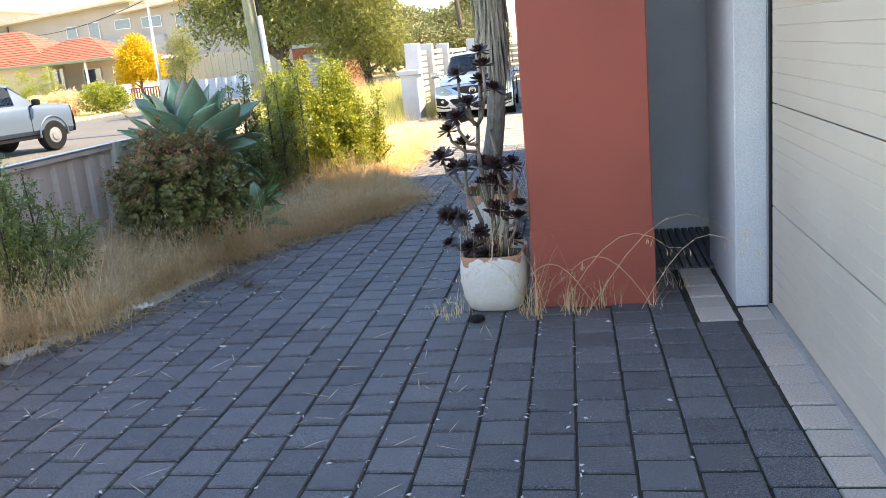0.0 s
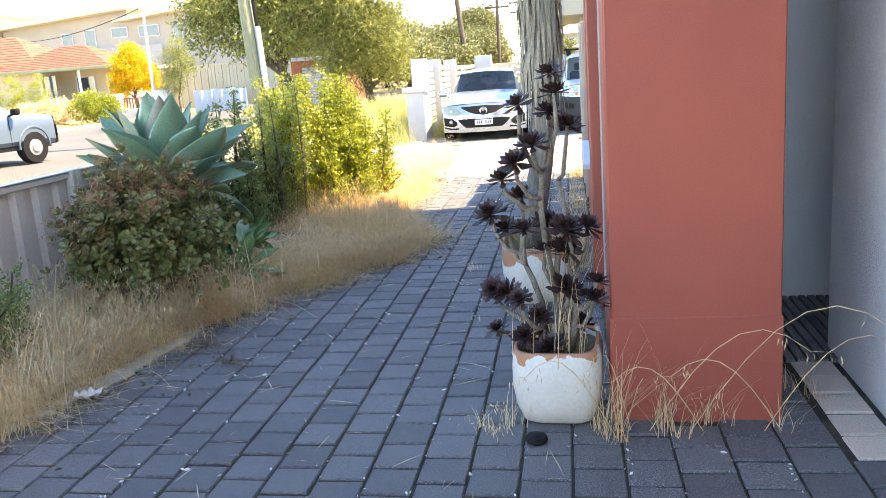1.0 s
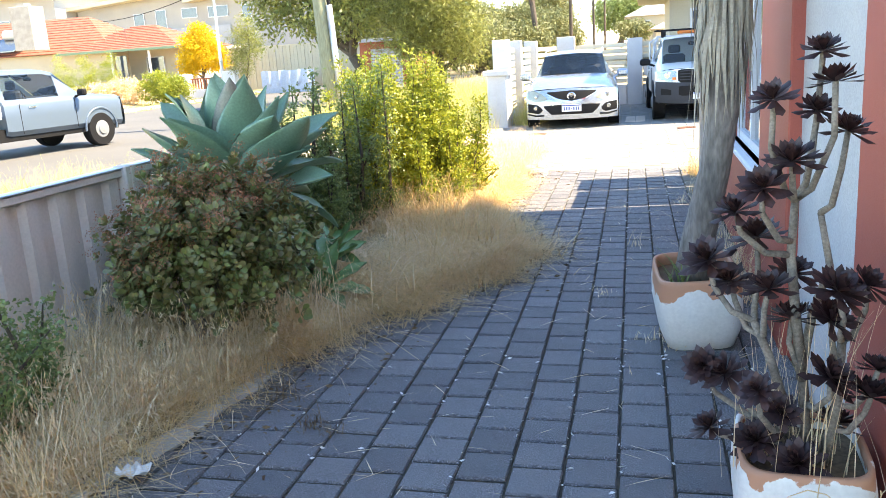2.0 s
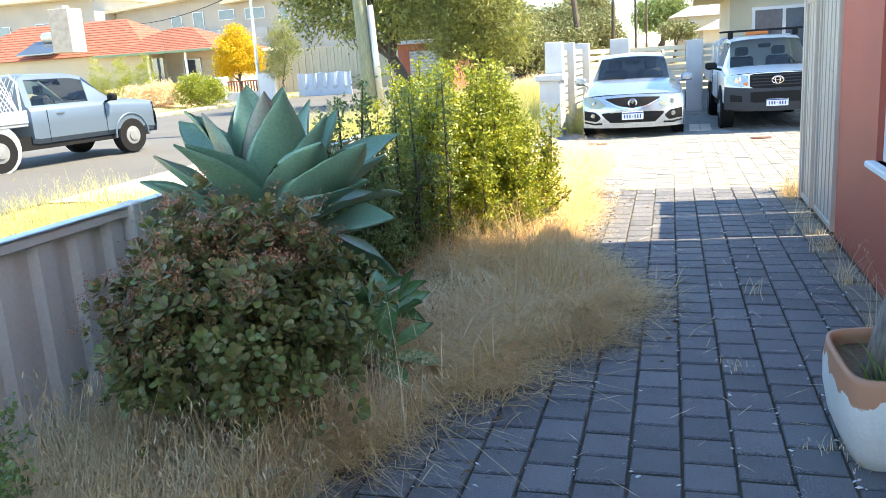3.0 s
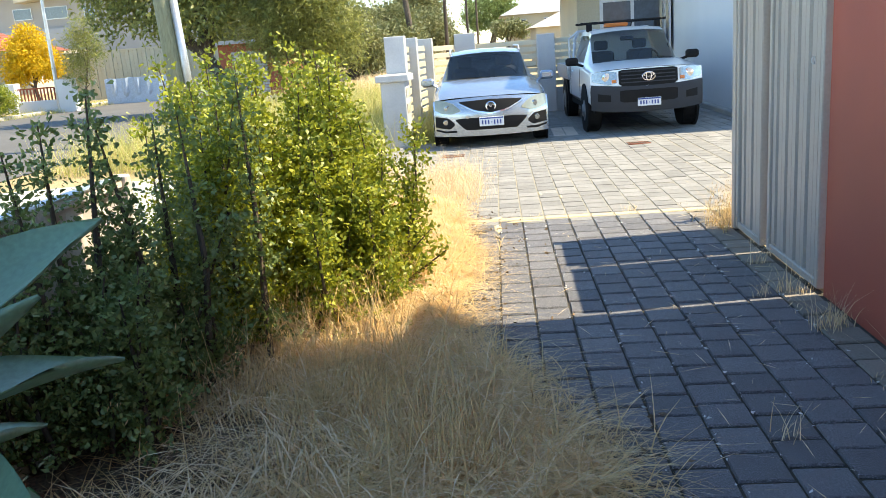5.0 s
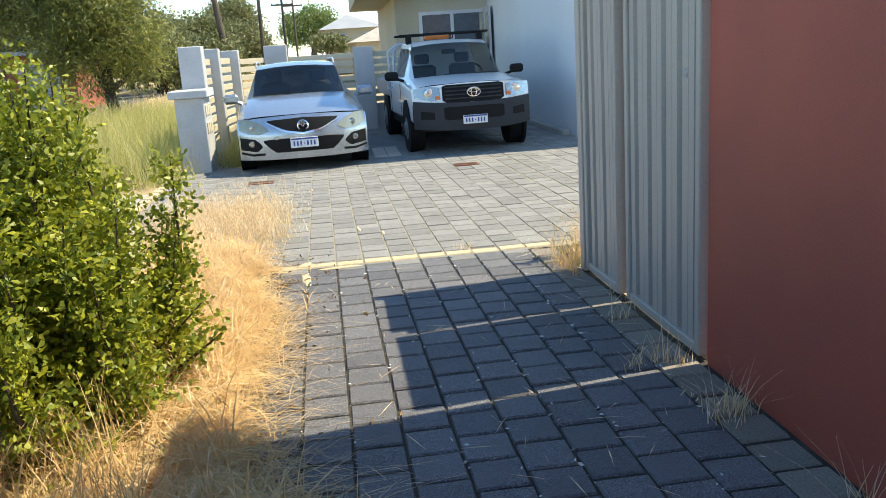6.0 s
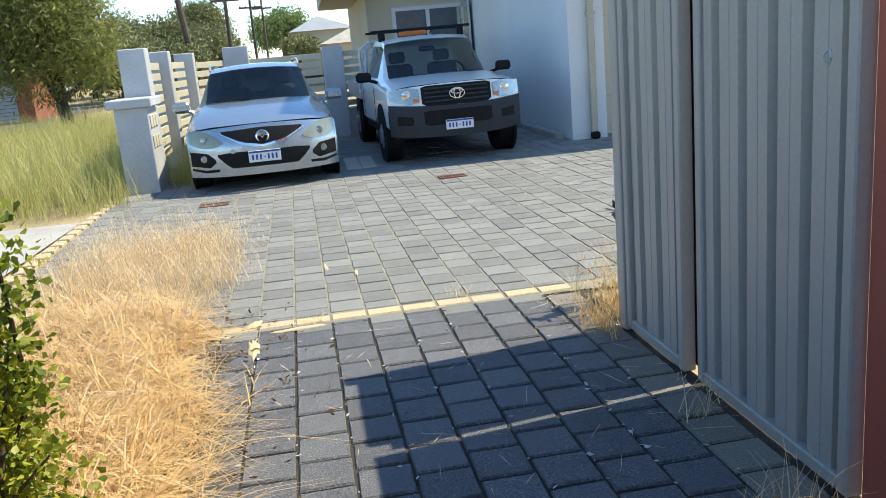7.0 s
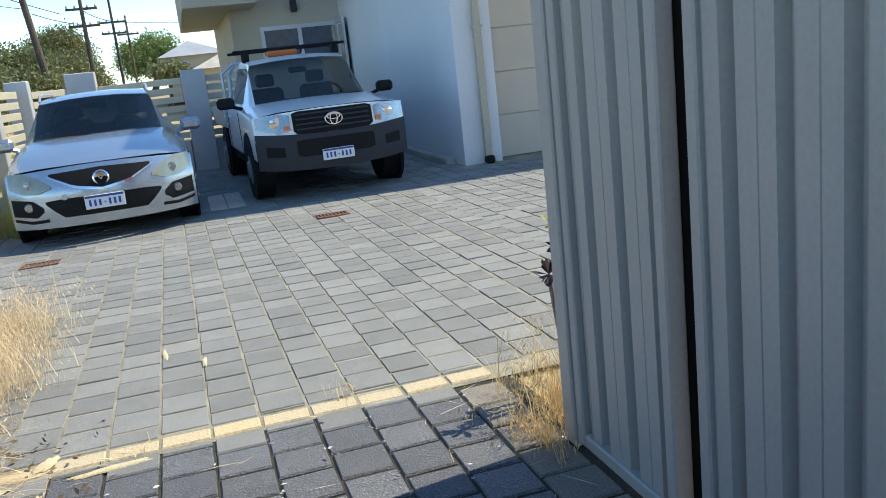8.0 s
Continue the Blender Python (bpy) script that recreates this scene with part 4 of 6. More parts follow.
    for i in range(-6, 7):
        g.tube([(i * 0.13 - 0.35 if i > -4 else -0.86, 3.45, 0.9), (min(0.86, i * 0.13 + 0.35), 3.45, 1.72)], 0.006, 4)
        g.tube([(min(0.86, i * 0.13 + 0.35), 3.45, 0.9), (i * 0.13 - 0.35 if i > -4 else -0.86, 3.45, 1.72)], 0.006, 4)
    part("headboard", g, tm, tray, "mesh headboard")
    if front_detail:
        plate(car, -0.012, 0.525)
        part("roof_bar", Geo().box(-0.78, 0.78, 2.25, 2.31, 1.86, 1.90, 0.012), M_BLACK, car, "black roof rack bar")
        part("roof_bar", Geo().box(-0.78, 0.78, 2.95, 3.01, 1.86, 1.90, 0.012), M_BLACK, car)
        for x in (-0.62, 0.62):
            part("rack_foot", Geo().box(x - 0.05, x + 0.05, 2.22, 2.34, 1.72, 1.87, 0.02), M_BLACK, car)
        part("light_bar", Geo().box(-0.30, 0.14, 2.5, 2.64, 1.79, 1.86, 0.02), M_AMBER, car, "orange beacon bar")
        part("antenna", Geo().tube([(0.12, 2.15, 1.78), (0.14, 2.14, 1.86)], 0.012, 6), M_BLACK, car)
        part("sport_bar", Geo().tube([(-0.80, 3.4, 1.1), (-0.74, 3.5, 1.6), (-0.66, 3.6, 1.72)], 0.03, 8), M_ALU, car)
    return car


wagon(pose(-2.355, 18.45, 0.0, 0, 0, 2.8))
pickup("white_pickup", "white working pickup with a grey bumper and roof bars", pose(0.10, 19.05, 0.0, 0, 0, 2.3) @ Matrix.Diagonal((0.97, 0.97, 0.935, 1)), M_WHITE_C)
pickup("silver_pickup", "pale blue-silver tray-back pickup parked on the street", pose(-13.95, 20.27, 0.0, 0, 0, 168.5) @ Matrix.Scale(1.03, 4), M_SILVER_B, False)
SITE = STREET

# ---- across the street ----
def hip_roof(parent, x0, x1, y0, y1, z, rise, over=0.5, n=14):
    """A tiled hip roof in overlapping courses."""
    x0, x1, y0, y1 = x0 - over, x1 + over, y0 - over, y1 + over
    half = min(x1 - x0, y1 - y0) / 2
    roof = None
    for i in range(n):
        g = Geo()
        a, b = i / n, (i + 1) / n
        za, zb = z + rise * a + 0.05, z + rise * b + 0.01
        A, B = a * half, b * half
        lo = [(x0 + A, y0 + A, za), (x1 - A, y0 + A, za), (x1 - A, y1 - A, za), (x0 + A, y1 - A, za)]
        hi = [(x0 + B, y0 + B, zb), (x1 - B, y0 + B, zb), (x1 - B, y1 - B, zb), (x0 + B, y1 - B, zb)]
        lo2 = [(p[0], p[1], p[2] - 0.05) for p in lo]
        g.add(lo + hi + lo2, [(k, (k + 1) % 4, 4 + (k + 1) % 4, 4 + k) for k in range(4)] + [(8 + k, 8 + (k + 1) % 4, (k + 1) % 4, k) for k in range(4)])
        piece = part("tile_course" if roof else "roof", g, M_ROOF, roof or parent, "" if roof else "terracotta tiled hip roof")
        roof = roof or piece
    return roof


def simple_window(parent, x0, x1, y, z0, z1, face=-1):
    w = part("window", Geo().box(x0 - 0.06, x1 + 0.06, y - 0.06, y + 0.02, z0 - 0.06, z0).box(x0 - 0.06, x1 + 0.06, y - 0.06, y + 0.02, z1, z1 + 0.06).box(x0 - 0.06, x0, y - 0.06, y + 0.02, z0, z1).box(x1, x1 + 0.06, y - 0.06, y + 0.02, z0, z1), M_ALU, parent)
    part("pane", Geo().box(x0, x1, y - 0.03, y - 0.02, z0, z1), M_DKWIN, w)


th = thing("tiled_house", "cream bungalow with a terracotta tiled hip roof", "house")
part("wall", Geo().box(-50, -33.6, 52, 62, 0.4, 3.1).box(-33.6, -28.7, 54, 62, 0.4, 3.1), M_WALLC, th)
hip_roof(th, -50, -33.6, 52.0, 60, 3.1, 2.5)
hip_roof(th, -36.5, -28.7, 51.6, 58, 3.05, 1.6)
part("gutter", Geo().box(-37.0, -28.2, 51.02, 51.12, 2.95, 3.09), M_GREENTRIM, th, "green painted gutter")
for x in (-33.2, -30.5):
    part("porch_post", Geo().box(x - 0.06, x + 0.06, 51.3, 51.42, 0.4, 3.0), M_WALLW, th)
part("front_door", Geo().box(-33.3, -32.5, 51.93, 51.99, 0.8, 2.7), M_DKWIN, th)
simple_window(th, -32.2, -31.0, 53.9, 1.6, 2.5)
simple_window(th, -30.0, -28.95, 53.9, 1.2, 2.6)
part("curtain", Geo().box(-29.7, -29.3, 53.82, 53.86, 1.2, 2.6), M_WALLW, th)
part("chimney", Geo().box(-38.95, -37.5, 49.9, 51.3, 3.4, 6.1, 0.02).box(-38.6, -38.0, 50.2, 50.8, 6.1, 6.3), M_BRICK, th, "broad grey-cream brick chimney")
part("solar_panel", Geo().add([(-43.0, 51.2, 3.5), (-40.2, 51.2, 3.5), (-39.6, 52.6, 4.35), (-42.4, 52.6, 4.35), (-43.0, 51.2, 3.42), (-40.2, 51.2, 3.42), (-39.6, 52.6, 4.27), (-42.4, 52.6, 4.27)], [(0, 1, 2, 3), (4, 5, 6, 7), (0, 1, 5, 4), (2, 3, 7, 6), (0, 3, 7, 4), (1, 2, 6, 5)]), M_DKWIN, th, "roof solar collector")
part("water_tank", Geo().lathe([(0.35, -1.1), (0.37, 0), (0.35, 1.1)], (-40.6, 52.6, 4.55), "x", 16), M_GALV, th, "cylindrical solar water tank")

ap = thing("white_apartments", "long white two-storey block with low skillion roofs", "apartment building")
for x0, x1, za, zb in ((-71, -52.5, 9.0, 9.0), (-52.3, -39.6, 7.6, 8.7), (-39.6, -20, 7.6, 9.6)):
    g = Geo().prism([(x0, 0), (x1, 0), (x1, zb), (x0, za)], "y", 76 if x0 > -60 else 73, 90)
    part("wall", g, M_APT, ap)
    g = Geo().prism([(x0 - 0.8, za - 0.05), (x1 + 0.8, zb - 0.02), (x1 + 0.8, zb + 0.30), (x0 - 0.8, za + 0.27)], "y", 74.6 if x0 > -60 else 71.6, 91)
    part("roof", g, M_CREAMF, ap, "pale skillion roof edge")
part("lower_band", Geo().box(-44, -36.5, 75.7, 76, 0.5, 5.4), M_GREYROOF, ap)
for x0, x1, z0, z1 in ((-46.3, -45.3, 5.4, 6.9), (-44.0, -43.0, 5.4, 7.1), (-41.3, -39.8, 6.3, 7.1), (-38.6, -36.7, 6.2, 7.1), (-35.2, -34.4, 5.8, 7.0), (-50.2, -49.5, 5.5, 5.9)):
    simple_window(ap, x0, x1, 75.95, z0, z1)
for x0, x1, z0, z1 in ((-66, -62, 5.0, 7.0), (-59, -57.5, 5.4, 7.0), (-56, -54, 6.6, 7.3)):
    simple_window(ap, x0, x1, 72.95, z0, z1)
part("aerial", Geo().tube([(-53.0, 74, 9), (-53.0, 74, 10.6)], 0.05, 5).tube([(-54.6, 74, 10.4), (-52.8, 74, 10.5)], 0.04, 5), M_GALV, ap)

fw = thing("front_wall", "low white masonry wall with a red iron panel", "wall")
part("pier", Geo().box(-23.3, -22.8, 41.9, 42.4, -0.05, 1.35, 0.02), M_WALLW, fw)
part("pier", Geo().box(-20.9, -20.2, 41.9, 42.4, -0.05, 1.4, 0.02), M_WALLW, fw)
part("low_wall", Geo().box(-22.8, -20.9, 42.0, 42.3, -0.05, 0.55, 0.01), M_WALLW, fw)
for i in range(12):
    part("iron_bar", Geo().box(-22.72 + i * 0.155, -22.66 + i * 0.155, 42.12, 42.16, 0.55, 1.05), M_REDBRICK, fw)
part("iron_rail", Geo().box(-22.8, -20.9, 42.11, 42.17, 1.05, 1.11), M_REDBRICK, fw)
tf = thing("sheet_fence", "tall tan sheet steel fence along the far yards", "fence")
g = Geo()
for i in range(56):
    g.box(-24.0 + i * 0.22, -23.80 + i * 0.22, 48 - 0.03 * (i % 2), 48.05, 0.2, 2.55)
tagged(part("sheeting", g, M_TANFENCE, tf), kind="stuff")
part("rail", Geo().box(-24, -11.7, 47.95, 48.08, 2.55, 2.62), M_TANFENCE, tf)
tp = thing("blue_sheet", "pale blue plastic sheet draped along the fence", "sheet")
part("drape", Geo().grid([[(-20.9 + i * 0.12, 46.6 + 0.07 * math.sin(i * 1.3) + 0.1 * (k == 0), 0.25 + 0.95 * k / 4 + 0.04 * math.sin(i * 0.7)) for i in range(27)] for k in range(5)]), M_TARP, tp)
part("rail", Geo().box(-20.9, -17.8, 46.62, 46.7, -0.05, 1.2), M_TARP, tp)
rb = thing("brick_shed", "red brick garage with a grey roller door", "shed")
part("wall", Geo().box(-14.2, -11.4, 44, 49, -0.05, 2.35), M_REDBRICK, rb)
part("roof", Geo().box(-14.4, -11.2, 43.7, 49.3, 2.35, 2.5), M_GREYROOF, rb)
for i in range(14):
    part("door_slat", Geo().box(-13.6, -12.0, 43.93, 43.99, 0.05 + i * 0.14, 0.17 + i * 0.14), M_GREYROOF, rb)

# ---- poles and lines ----
pl = thing("timber_power_pole", "thick weathered timber power pole with a steel conduit", "power pole")
part("shaft", Geo().tube([(-8.70, 24, -0.1), (-8.78, 24, 1.5), (-8.88, 24, 3.6), (-9.1, 24, 8.5)], [0.22, 0.20, 0.18, 0.15], 14), M_POLE, pl, smooth=True)
part("conduit", Geo().tube([(-8.44, 23.92, -0.1), (-8.52, 23.92, 1.6), (-8.58, 23.92, 3.0)], 0.085, 10), M_GALV, pl, "galvanised conduit guard", smooth=True)
part("cable", Geo().tube([(-8.58, 23.92, 2.9), (-8.64, 23.92, 4.2), (-8.82, 23.95, 8)], 0.05, 8), M_BLACK, pl)
sl = thing("street_light", "slim grey steel street light pole", "street lamp")
part("pole", Geo().tube([(-20.95, 42, -0.1), (-20.92, 42, 1.3), (-20.9, 42, 5.5)], [0.1, 0.09, 0.06], 10), M_GALV, sl)
part("arm", Geo().tube([(-21.4, 42, 5.45), (-20.4, 42, 5.55)], 0.05, 8), M_GALV, sl)
part("lamp_head", Geo().box(-20.5, -20.0, 41.9, 42.1, 5.5, 5.6, 0.02), M_GALV, sl)


def far_pole(x, y, h, arms, lean=0.0, r=0.14):
    p = thing("far_power_pole", "distant dark timber power pole with crossarms", "power pole", group="distant power poles")
    part("shaft", Geo().tube([(x, y, 0), (x + lean, y, h)], [r, r * 0.7], 10), M_BARK, p)
    for z, w in arms:
        part("crossarm", Geo().box(x + lean * z / h - w, x + lean * z / h + w, y - 0.06, y + 0.06, z - 0.07, z + 0.07), M_BARK, p)
        for k in (-0.9, -0.4, 0.4, 0.9):
            part("insulator", Geo().lathe([(0.05, 0), (0.06, 0.08), (0.02, 0.16)], (x + lean * z / h + k * w, y, z + 0.07), "z", 8), M_WALLC, p)


far_pole(-6.55, 60, 12, [(9.5, 1.2)], -1.2, 0.20)
far_pole(-4.85, 66, 9.0, [(5.6, 0.9), (6.6, 0.9)], 0.05)
far_pole(-3.6, 78, 8.5, [(6.6, 1.0), (5.8, 0.9)], 0.0, 0.12)
far_pole(-2.9, 90, 8, [(6.4, 0.9)], 0.0, 0.12)
wires = thing("power_lines", "thin overhead wires between the poles", "power line")
for a, b, sag in (((-21, 60, 11), (-6.9, 60, 6.2), 0.5), ((-6.9, 60, 6.0), (-4.9, 66, 5.7), 0.1), ((-4.9, 66, 6.6), (-3.6, 78, 6.7), 0.15), ((-3.6, 78, 6.6), (30, 95, 6.8), 0.6), ((-53, 74, 7.0), (-20.9, 42, 5.5), 0.9), ((-6.0, 66, 6.4), (-14, 24, 8.6), 0.4)):
    A, B = Vector(a), Vector(b)
    part("wire", Geo().tube([A.lerp(B, k / 12) - Vector((0, 0, sag * 4 * (k / 12) * (1 - k / 12))) for k in range(13)], 0.022, 4), M_BLACK, wires)

fh = thing("far_house", "distant cream house with a pale grey hip roof", "house")
part("wall", Geo().box(-0.5, 3.3, 70, 78, 0.5, 3.4), M_WALLC, fh)
g = Geo().add([(-1, 69.5, 3.4), (3.8, 69.5, 3.4), (3.8, 78.5, 3.4), (-1, 78.5, 3.4), (1.2, 72.5, 4.5), (1.7, 75, 4.5)], [(0, 1, 4), (1, 2, 5, 4), (2, 3, 5), (3, 0, 4, 5)])
part("roof", g, M_GREYROOF, fh)
simple_window(fh, 0.4, 0.9, 69.98, 2.5, 3.0)
simple_window(fh, 2.3, 2.8, 69.98, 2.6, 3.0)
fr = thing("far_tiled_roof", "low pale tiled roof of a distant house", "house")
g = Geo().add([(0.5, 56, 2.2), (8, 56, 2.2), (8, 64, 2.2), (0.5, 64, 2.2), (3.0, 59, 3.3), (7, 61, 3.3)], [(0, 1, 5, 4), (1, 2, 5), (2, 3, 4, 5), (3, 0, 4)])
part("roof", g, M_BRICK, fr)
part("wall", Geo().box(0.9, 8, 56.5, 63.5, -0.05, 2.22), M_WALLC, fr)

# ---- trees ----
def tree(name, label, base, trunk_r, blobs, n, size, leaf_mat, clump=0.5, template=LEAF, category="tree", group=""):
    """blobs: (x, y, z, rx, ry, rz) of the crown's limbs' ends; n leaves in all, gathered in clumps."""
    t = thing(name, label, category, group=group)
    bx, by, bz = base
    top = Vector((sum(b[0] for b in blobs) / len(blobs), sum(b[1] for b in blobs) / len(blobs), min(b[2] for b in blobs)))
    fork = Vector(base).lerp(top, 0.55)
    part("trunk", Geo().tube([base, Vector(base).lerp(fork, 0.5) + Vector((0.08, 0, 0)), fork], [trunk_r, trunk_r * 0.8, trunk_r * 0.7], 10), M_BARK, t, smooth=True)
    for b in blobs:
        mid = fork.lerp(Vector(b[:3]), 0.5) + Vector(rng.normal(0, 0.15, 3))
        part("limb", Geo().tube([fork, mid, Vector(b[:3])], [trunk_r * 0.5, trunk_r * 0.3, trunk_r * 0.1], 7), M_BARK, t)
    vol = np.array([b[3] * b[4] * b[5] for b in blobs])
    V, F, off = [], [], 0
    for b, share in zip(blobs, vol / vol.sum()):
        m = max(8, int(n * share / 45))
        d = rng.normal(size=(m, 3))
        d /= np.linalg.norm(d, axis=1, keepdims=True)
        c = np.array(b[:3]) + d * np.array(b[3:]) * rng.uniform(0.45, 1.08, (m, 1))
        k = 45
        P = (c[:, None, :] + rng.normal(0, clump, (m, k, 3)) * np.array([1, 1, 0.7])).reshape(-1, 3)
        D = np.repeat(d, k, 0) * 0.6 + rng.normal(0, 0.8, (m * k, 3)) + np.array([0, 0, -0.3])
        v, f = scatter(*template, frames_for(m * k, D, rng.uniform(0.6, 1.3, m * k) * size), P)
        V.append(v)
        F.append(f + off)
        off += len(v)
    tagged(part("crown", (np.concatenate(V), np.concatenate(F)), leaf_mat, t), kind="stuff")
    return t


tree("street_tree", "tall olive-green street tree with a wide drooping crown", (-10.5, 34, 0), 0.28,
     [(-13.6, 34, 4.6, 1.7, 1.6, 1.5), (-11.8, 34.5, 5.6, 2.0, 1.8, 2.2), (-13.2, 33.5, 3.3, 1.6, 1.2, 0.8), (-10.2, 34, 5.0, 1.9, 1.8, 2.2), (-11.0, 33.2, 3.1, 1.5, 1.2, 0.8)], 26000, 0.19, M_LEAF_T, 0.32)
tree("street_tree", "dense yellow-green broadleaf tree beside the verge", (-7.7, 33, 0), 0.22,
     [(-8.2, 33, 4.2, 1.5, 1.5, 1.9), (-7.2, 33, 2.7, 1.2, 1.2, 1.2), (-8.9, 33, 2.5, 1.1, 1.0, 1.0), (-7.9, 33, 1.8, 1.1, 1.0, 0.8), (-7.1, 33.5, 4.3, 1.0, 1.2, 1.3), (-6.7, 32.6, 1.7, 0.7, 0.8, 0.6)], 36000, 0.20, M_LEAF_T, 0.28, LEAF_N)
for x, y, z, r in ((-14.5, 70, 4.2, 3.2), (-11.2, 62, 3.2, 2.0), (-9.0, 66, 3.4, 2.0), (-6.6, 72, 2.9, 1.8), (-18, 64, 4.0, 3.0), (-8.2, 84, 5.6, 1.8), (-7.6, 60, 2.0, 1.3), (-10.0, 56, 2.1, 1.4)):
    tree("far_tree", "distant grey-green street tree", (x, y, 0), 0.25, [(x, y, z, r, r, r * 0.65), (x + r * 0.7, y, z - 0.8, r * 0.6, r * 0.6, r * 0.5), (x - r * 0.7, y, z - 0.5, r * 0.6, r * 0.6, r * 0.5)], 13000, 0.24, M_LEAF_F, 0.42, LEAF, "tree", "distant trees")
tree("far_tree", "distant dark round-crowned tree", (-1.6, 100, 1), 0.4, [(-2.2, 100, 4.6, 2.4, 2, 1.9), (-0.6, 100, 5.2, 1.9, 2, 1.7), (0.3, 100, 3.9, 1.5, 1.5, 1.2)], 16000, 0.28, M_LEAF_DG, 0.38)
tree("far_tree", "distant green shrub before a house", (-0.8, 68, 0), 0.15, [(-0.6, 68, 2.5, 1.1, 1, 0.5), (0.2, 68, 2.3, 0.8, 1, 0.4)], 2500, 0.25, M_LEAF_F, 0.25)
tree("golden_wattle", "golden yellow flowering wattle", (-24.1, 46, 0), 0.12, [(-24.2, 46, 2.6, 0.95, 0.9, 1.1), (-23.3, 46, 2.1, 0.7, 0.7, 0.7), (-24.9, 46, 1.9, 0.6, 0.7, 0.6), (-24.0, 46, 3.5, 0.5, 0.5, 0.5)], 12000, 0.15, M_LEAF_Y, 0.17)
tree("young_street_tree", "slender olive street tree", (-19.7, 42, 0), 0.07, [(-19.5, 42, 2.6, 0.8, 0.7, 0.9), (-19.3, 42, 3.6, 0.45, 0.5, 0.6), (-19.9, 42, 1.7, 0.6, 0.6, 0.5)], 6000, 0.15, M_LEAF_T, 0.16, LEAF_N)
tree("front_hedge", "clipped yellow-green front hedge", (-22.2, 38.6, 0), 0.06, [(-22.4, 38.5, 0.85, 1.0, 0.6, 0.7), (-21.6, 38.5, 0.7, 0.7, 0.6, 0.6)], 9000, 0.11, M_LEAF_G, 0.12, LEAF, "hedge")
tree("front_hedge", "brownish flowering front hedge", (-24.2, 38.6, 0), 0.06, [(-24.2, 38.6, 0.75, 0.9, 0.6, 0.6), (-25.5, 38.6, 0.7, 0.9, 0.6, 0.6)], 7000, 0.11, M_STRAW_P, 0.12, LEAF, "hedge")
for x in (-26.3, -27.6, -29.0):
    tree("conifer_shrub", "upright fine-leaved green shrub", (x, 40.5, 0.3), 0.06, [(x, 40.5, 1.6, 0.45, 0.5, 1.0), (x + 0.2, 40.5, 1.0, 0.6, 0.5, 0.6)], 3500, 0.13, M_LEAF_G, 0.13, LEAF_N, "shrub", "upright shrubs")

# ---- planting between fence and path ----
SITE = Matrix.Identity(4)
EDGE = [(-6.0, -8.5), (2.0, -4.4), (4.0, -3.35), (5.12, -2.98), (6.2, -2.88), (6.74, -2.74), (7.22, -2.52), (7.5, -2.34), (7.91, -2.12), (8.45, -2.02), (8.8, -2.08), (9.3, -2.34), (10.05, -2.56), (11.0, -2.54), (12.2, -2.5), (13.3, -2.55), (14.0, -2.9), (15.7, -3.7), (15.8, -4.1)]


def edge_x(y):
    return lerp_list(EDGE, y)


rows = []
for i in range(80):
    y = 1.0 + i * 0.16
    a, b = FX + 0.03, edge_x(y) - 0.06
    if b > a + 0.1:
        rows.append([(a + (b - a) * k / 14, y, -0.005 + (0.03 * noise.noise(Vector((k * 0.4, y * 2, 0.3))) + 0.035) * math.sin(math.pi * (0.08 + 0.9 * k / 14))) for k in range(15)])
bed = thing("garden_bed", "strip of dark dry soil between fence and paving", "garden bed", kind="structure")
part("soil", Geo().grid(rows), M_SOIL, bed, smooth=True)


def grass(name, label, region, n, hmin, hmax, mat, lean=(0.2, 0.9), width=0.0022, heads=0.0, tuft=0.10):
    """region(k) gives k plan points; blades gather in tufts."""
    k = max(1, n // 14)
    c = region(k)
    P = np.repeat(c, 14, 0)[:n] + np.concatenate([rng.normal(0, tuft, (min(n, k * 14), 2)), np.zeros((min(n, k * 14), 1))], 1)
    m = len(P)
    size = np.repeat(rng.uniform(0.35, 1.25, k), 14)[:m]
    h = rng.uniform(hmin, hmax, m) * size * np.clip(1.0 - 0.35 * (P[:, 1] - 11.6) * (P[:, 0] > -4.1) * (P[:, 1] < 14.0), 0.35, 1.0)
    az = np.repeat(rng.uniform(0, math.tau, k), 14)[:m] + rng.normal(0, 1.3, m)
    v, f, tips, out = blades(P, h, rng.uniform(*lean, m), rng.uniform(0.6, 1.5, m) * width, az)
    if heads:
        pick = np.where(rng.uniform(size=m) < heads)[0]
        T = np.repeat(tips[pick], 7, 0) + rng.normal(0, 0.022, (len(pick) * 7, 3)) + np.array([0, 0, -0.02])
        D = rng.normal(0, 0.35, (len(T), 3)) + np.array([0, 0, -1.0]) + np.repeat(out[pick], 7, 0) * 0.5
        v2, f2 = scatter(*LEAF_N, frames_for(len(T), D, rng.uniform(0.02, 0.035, len(T))), T)
        f = np.concatenate([f, f2 + len(v)])
        v = np.concatenate([v, v2])
    return tagged(part(name, (v, f), mat), label, "grass", kind="stuff")


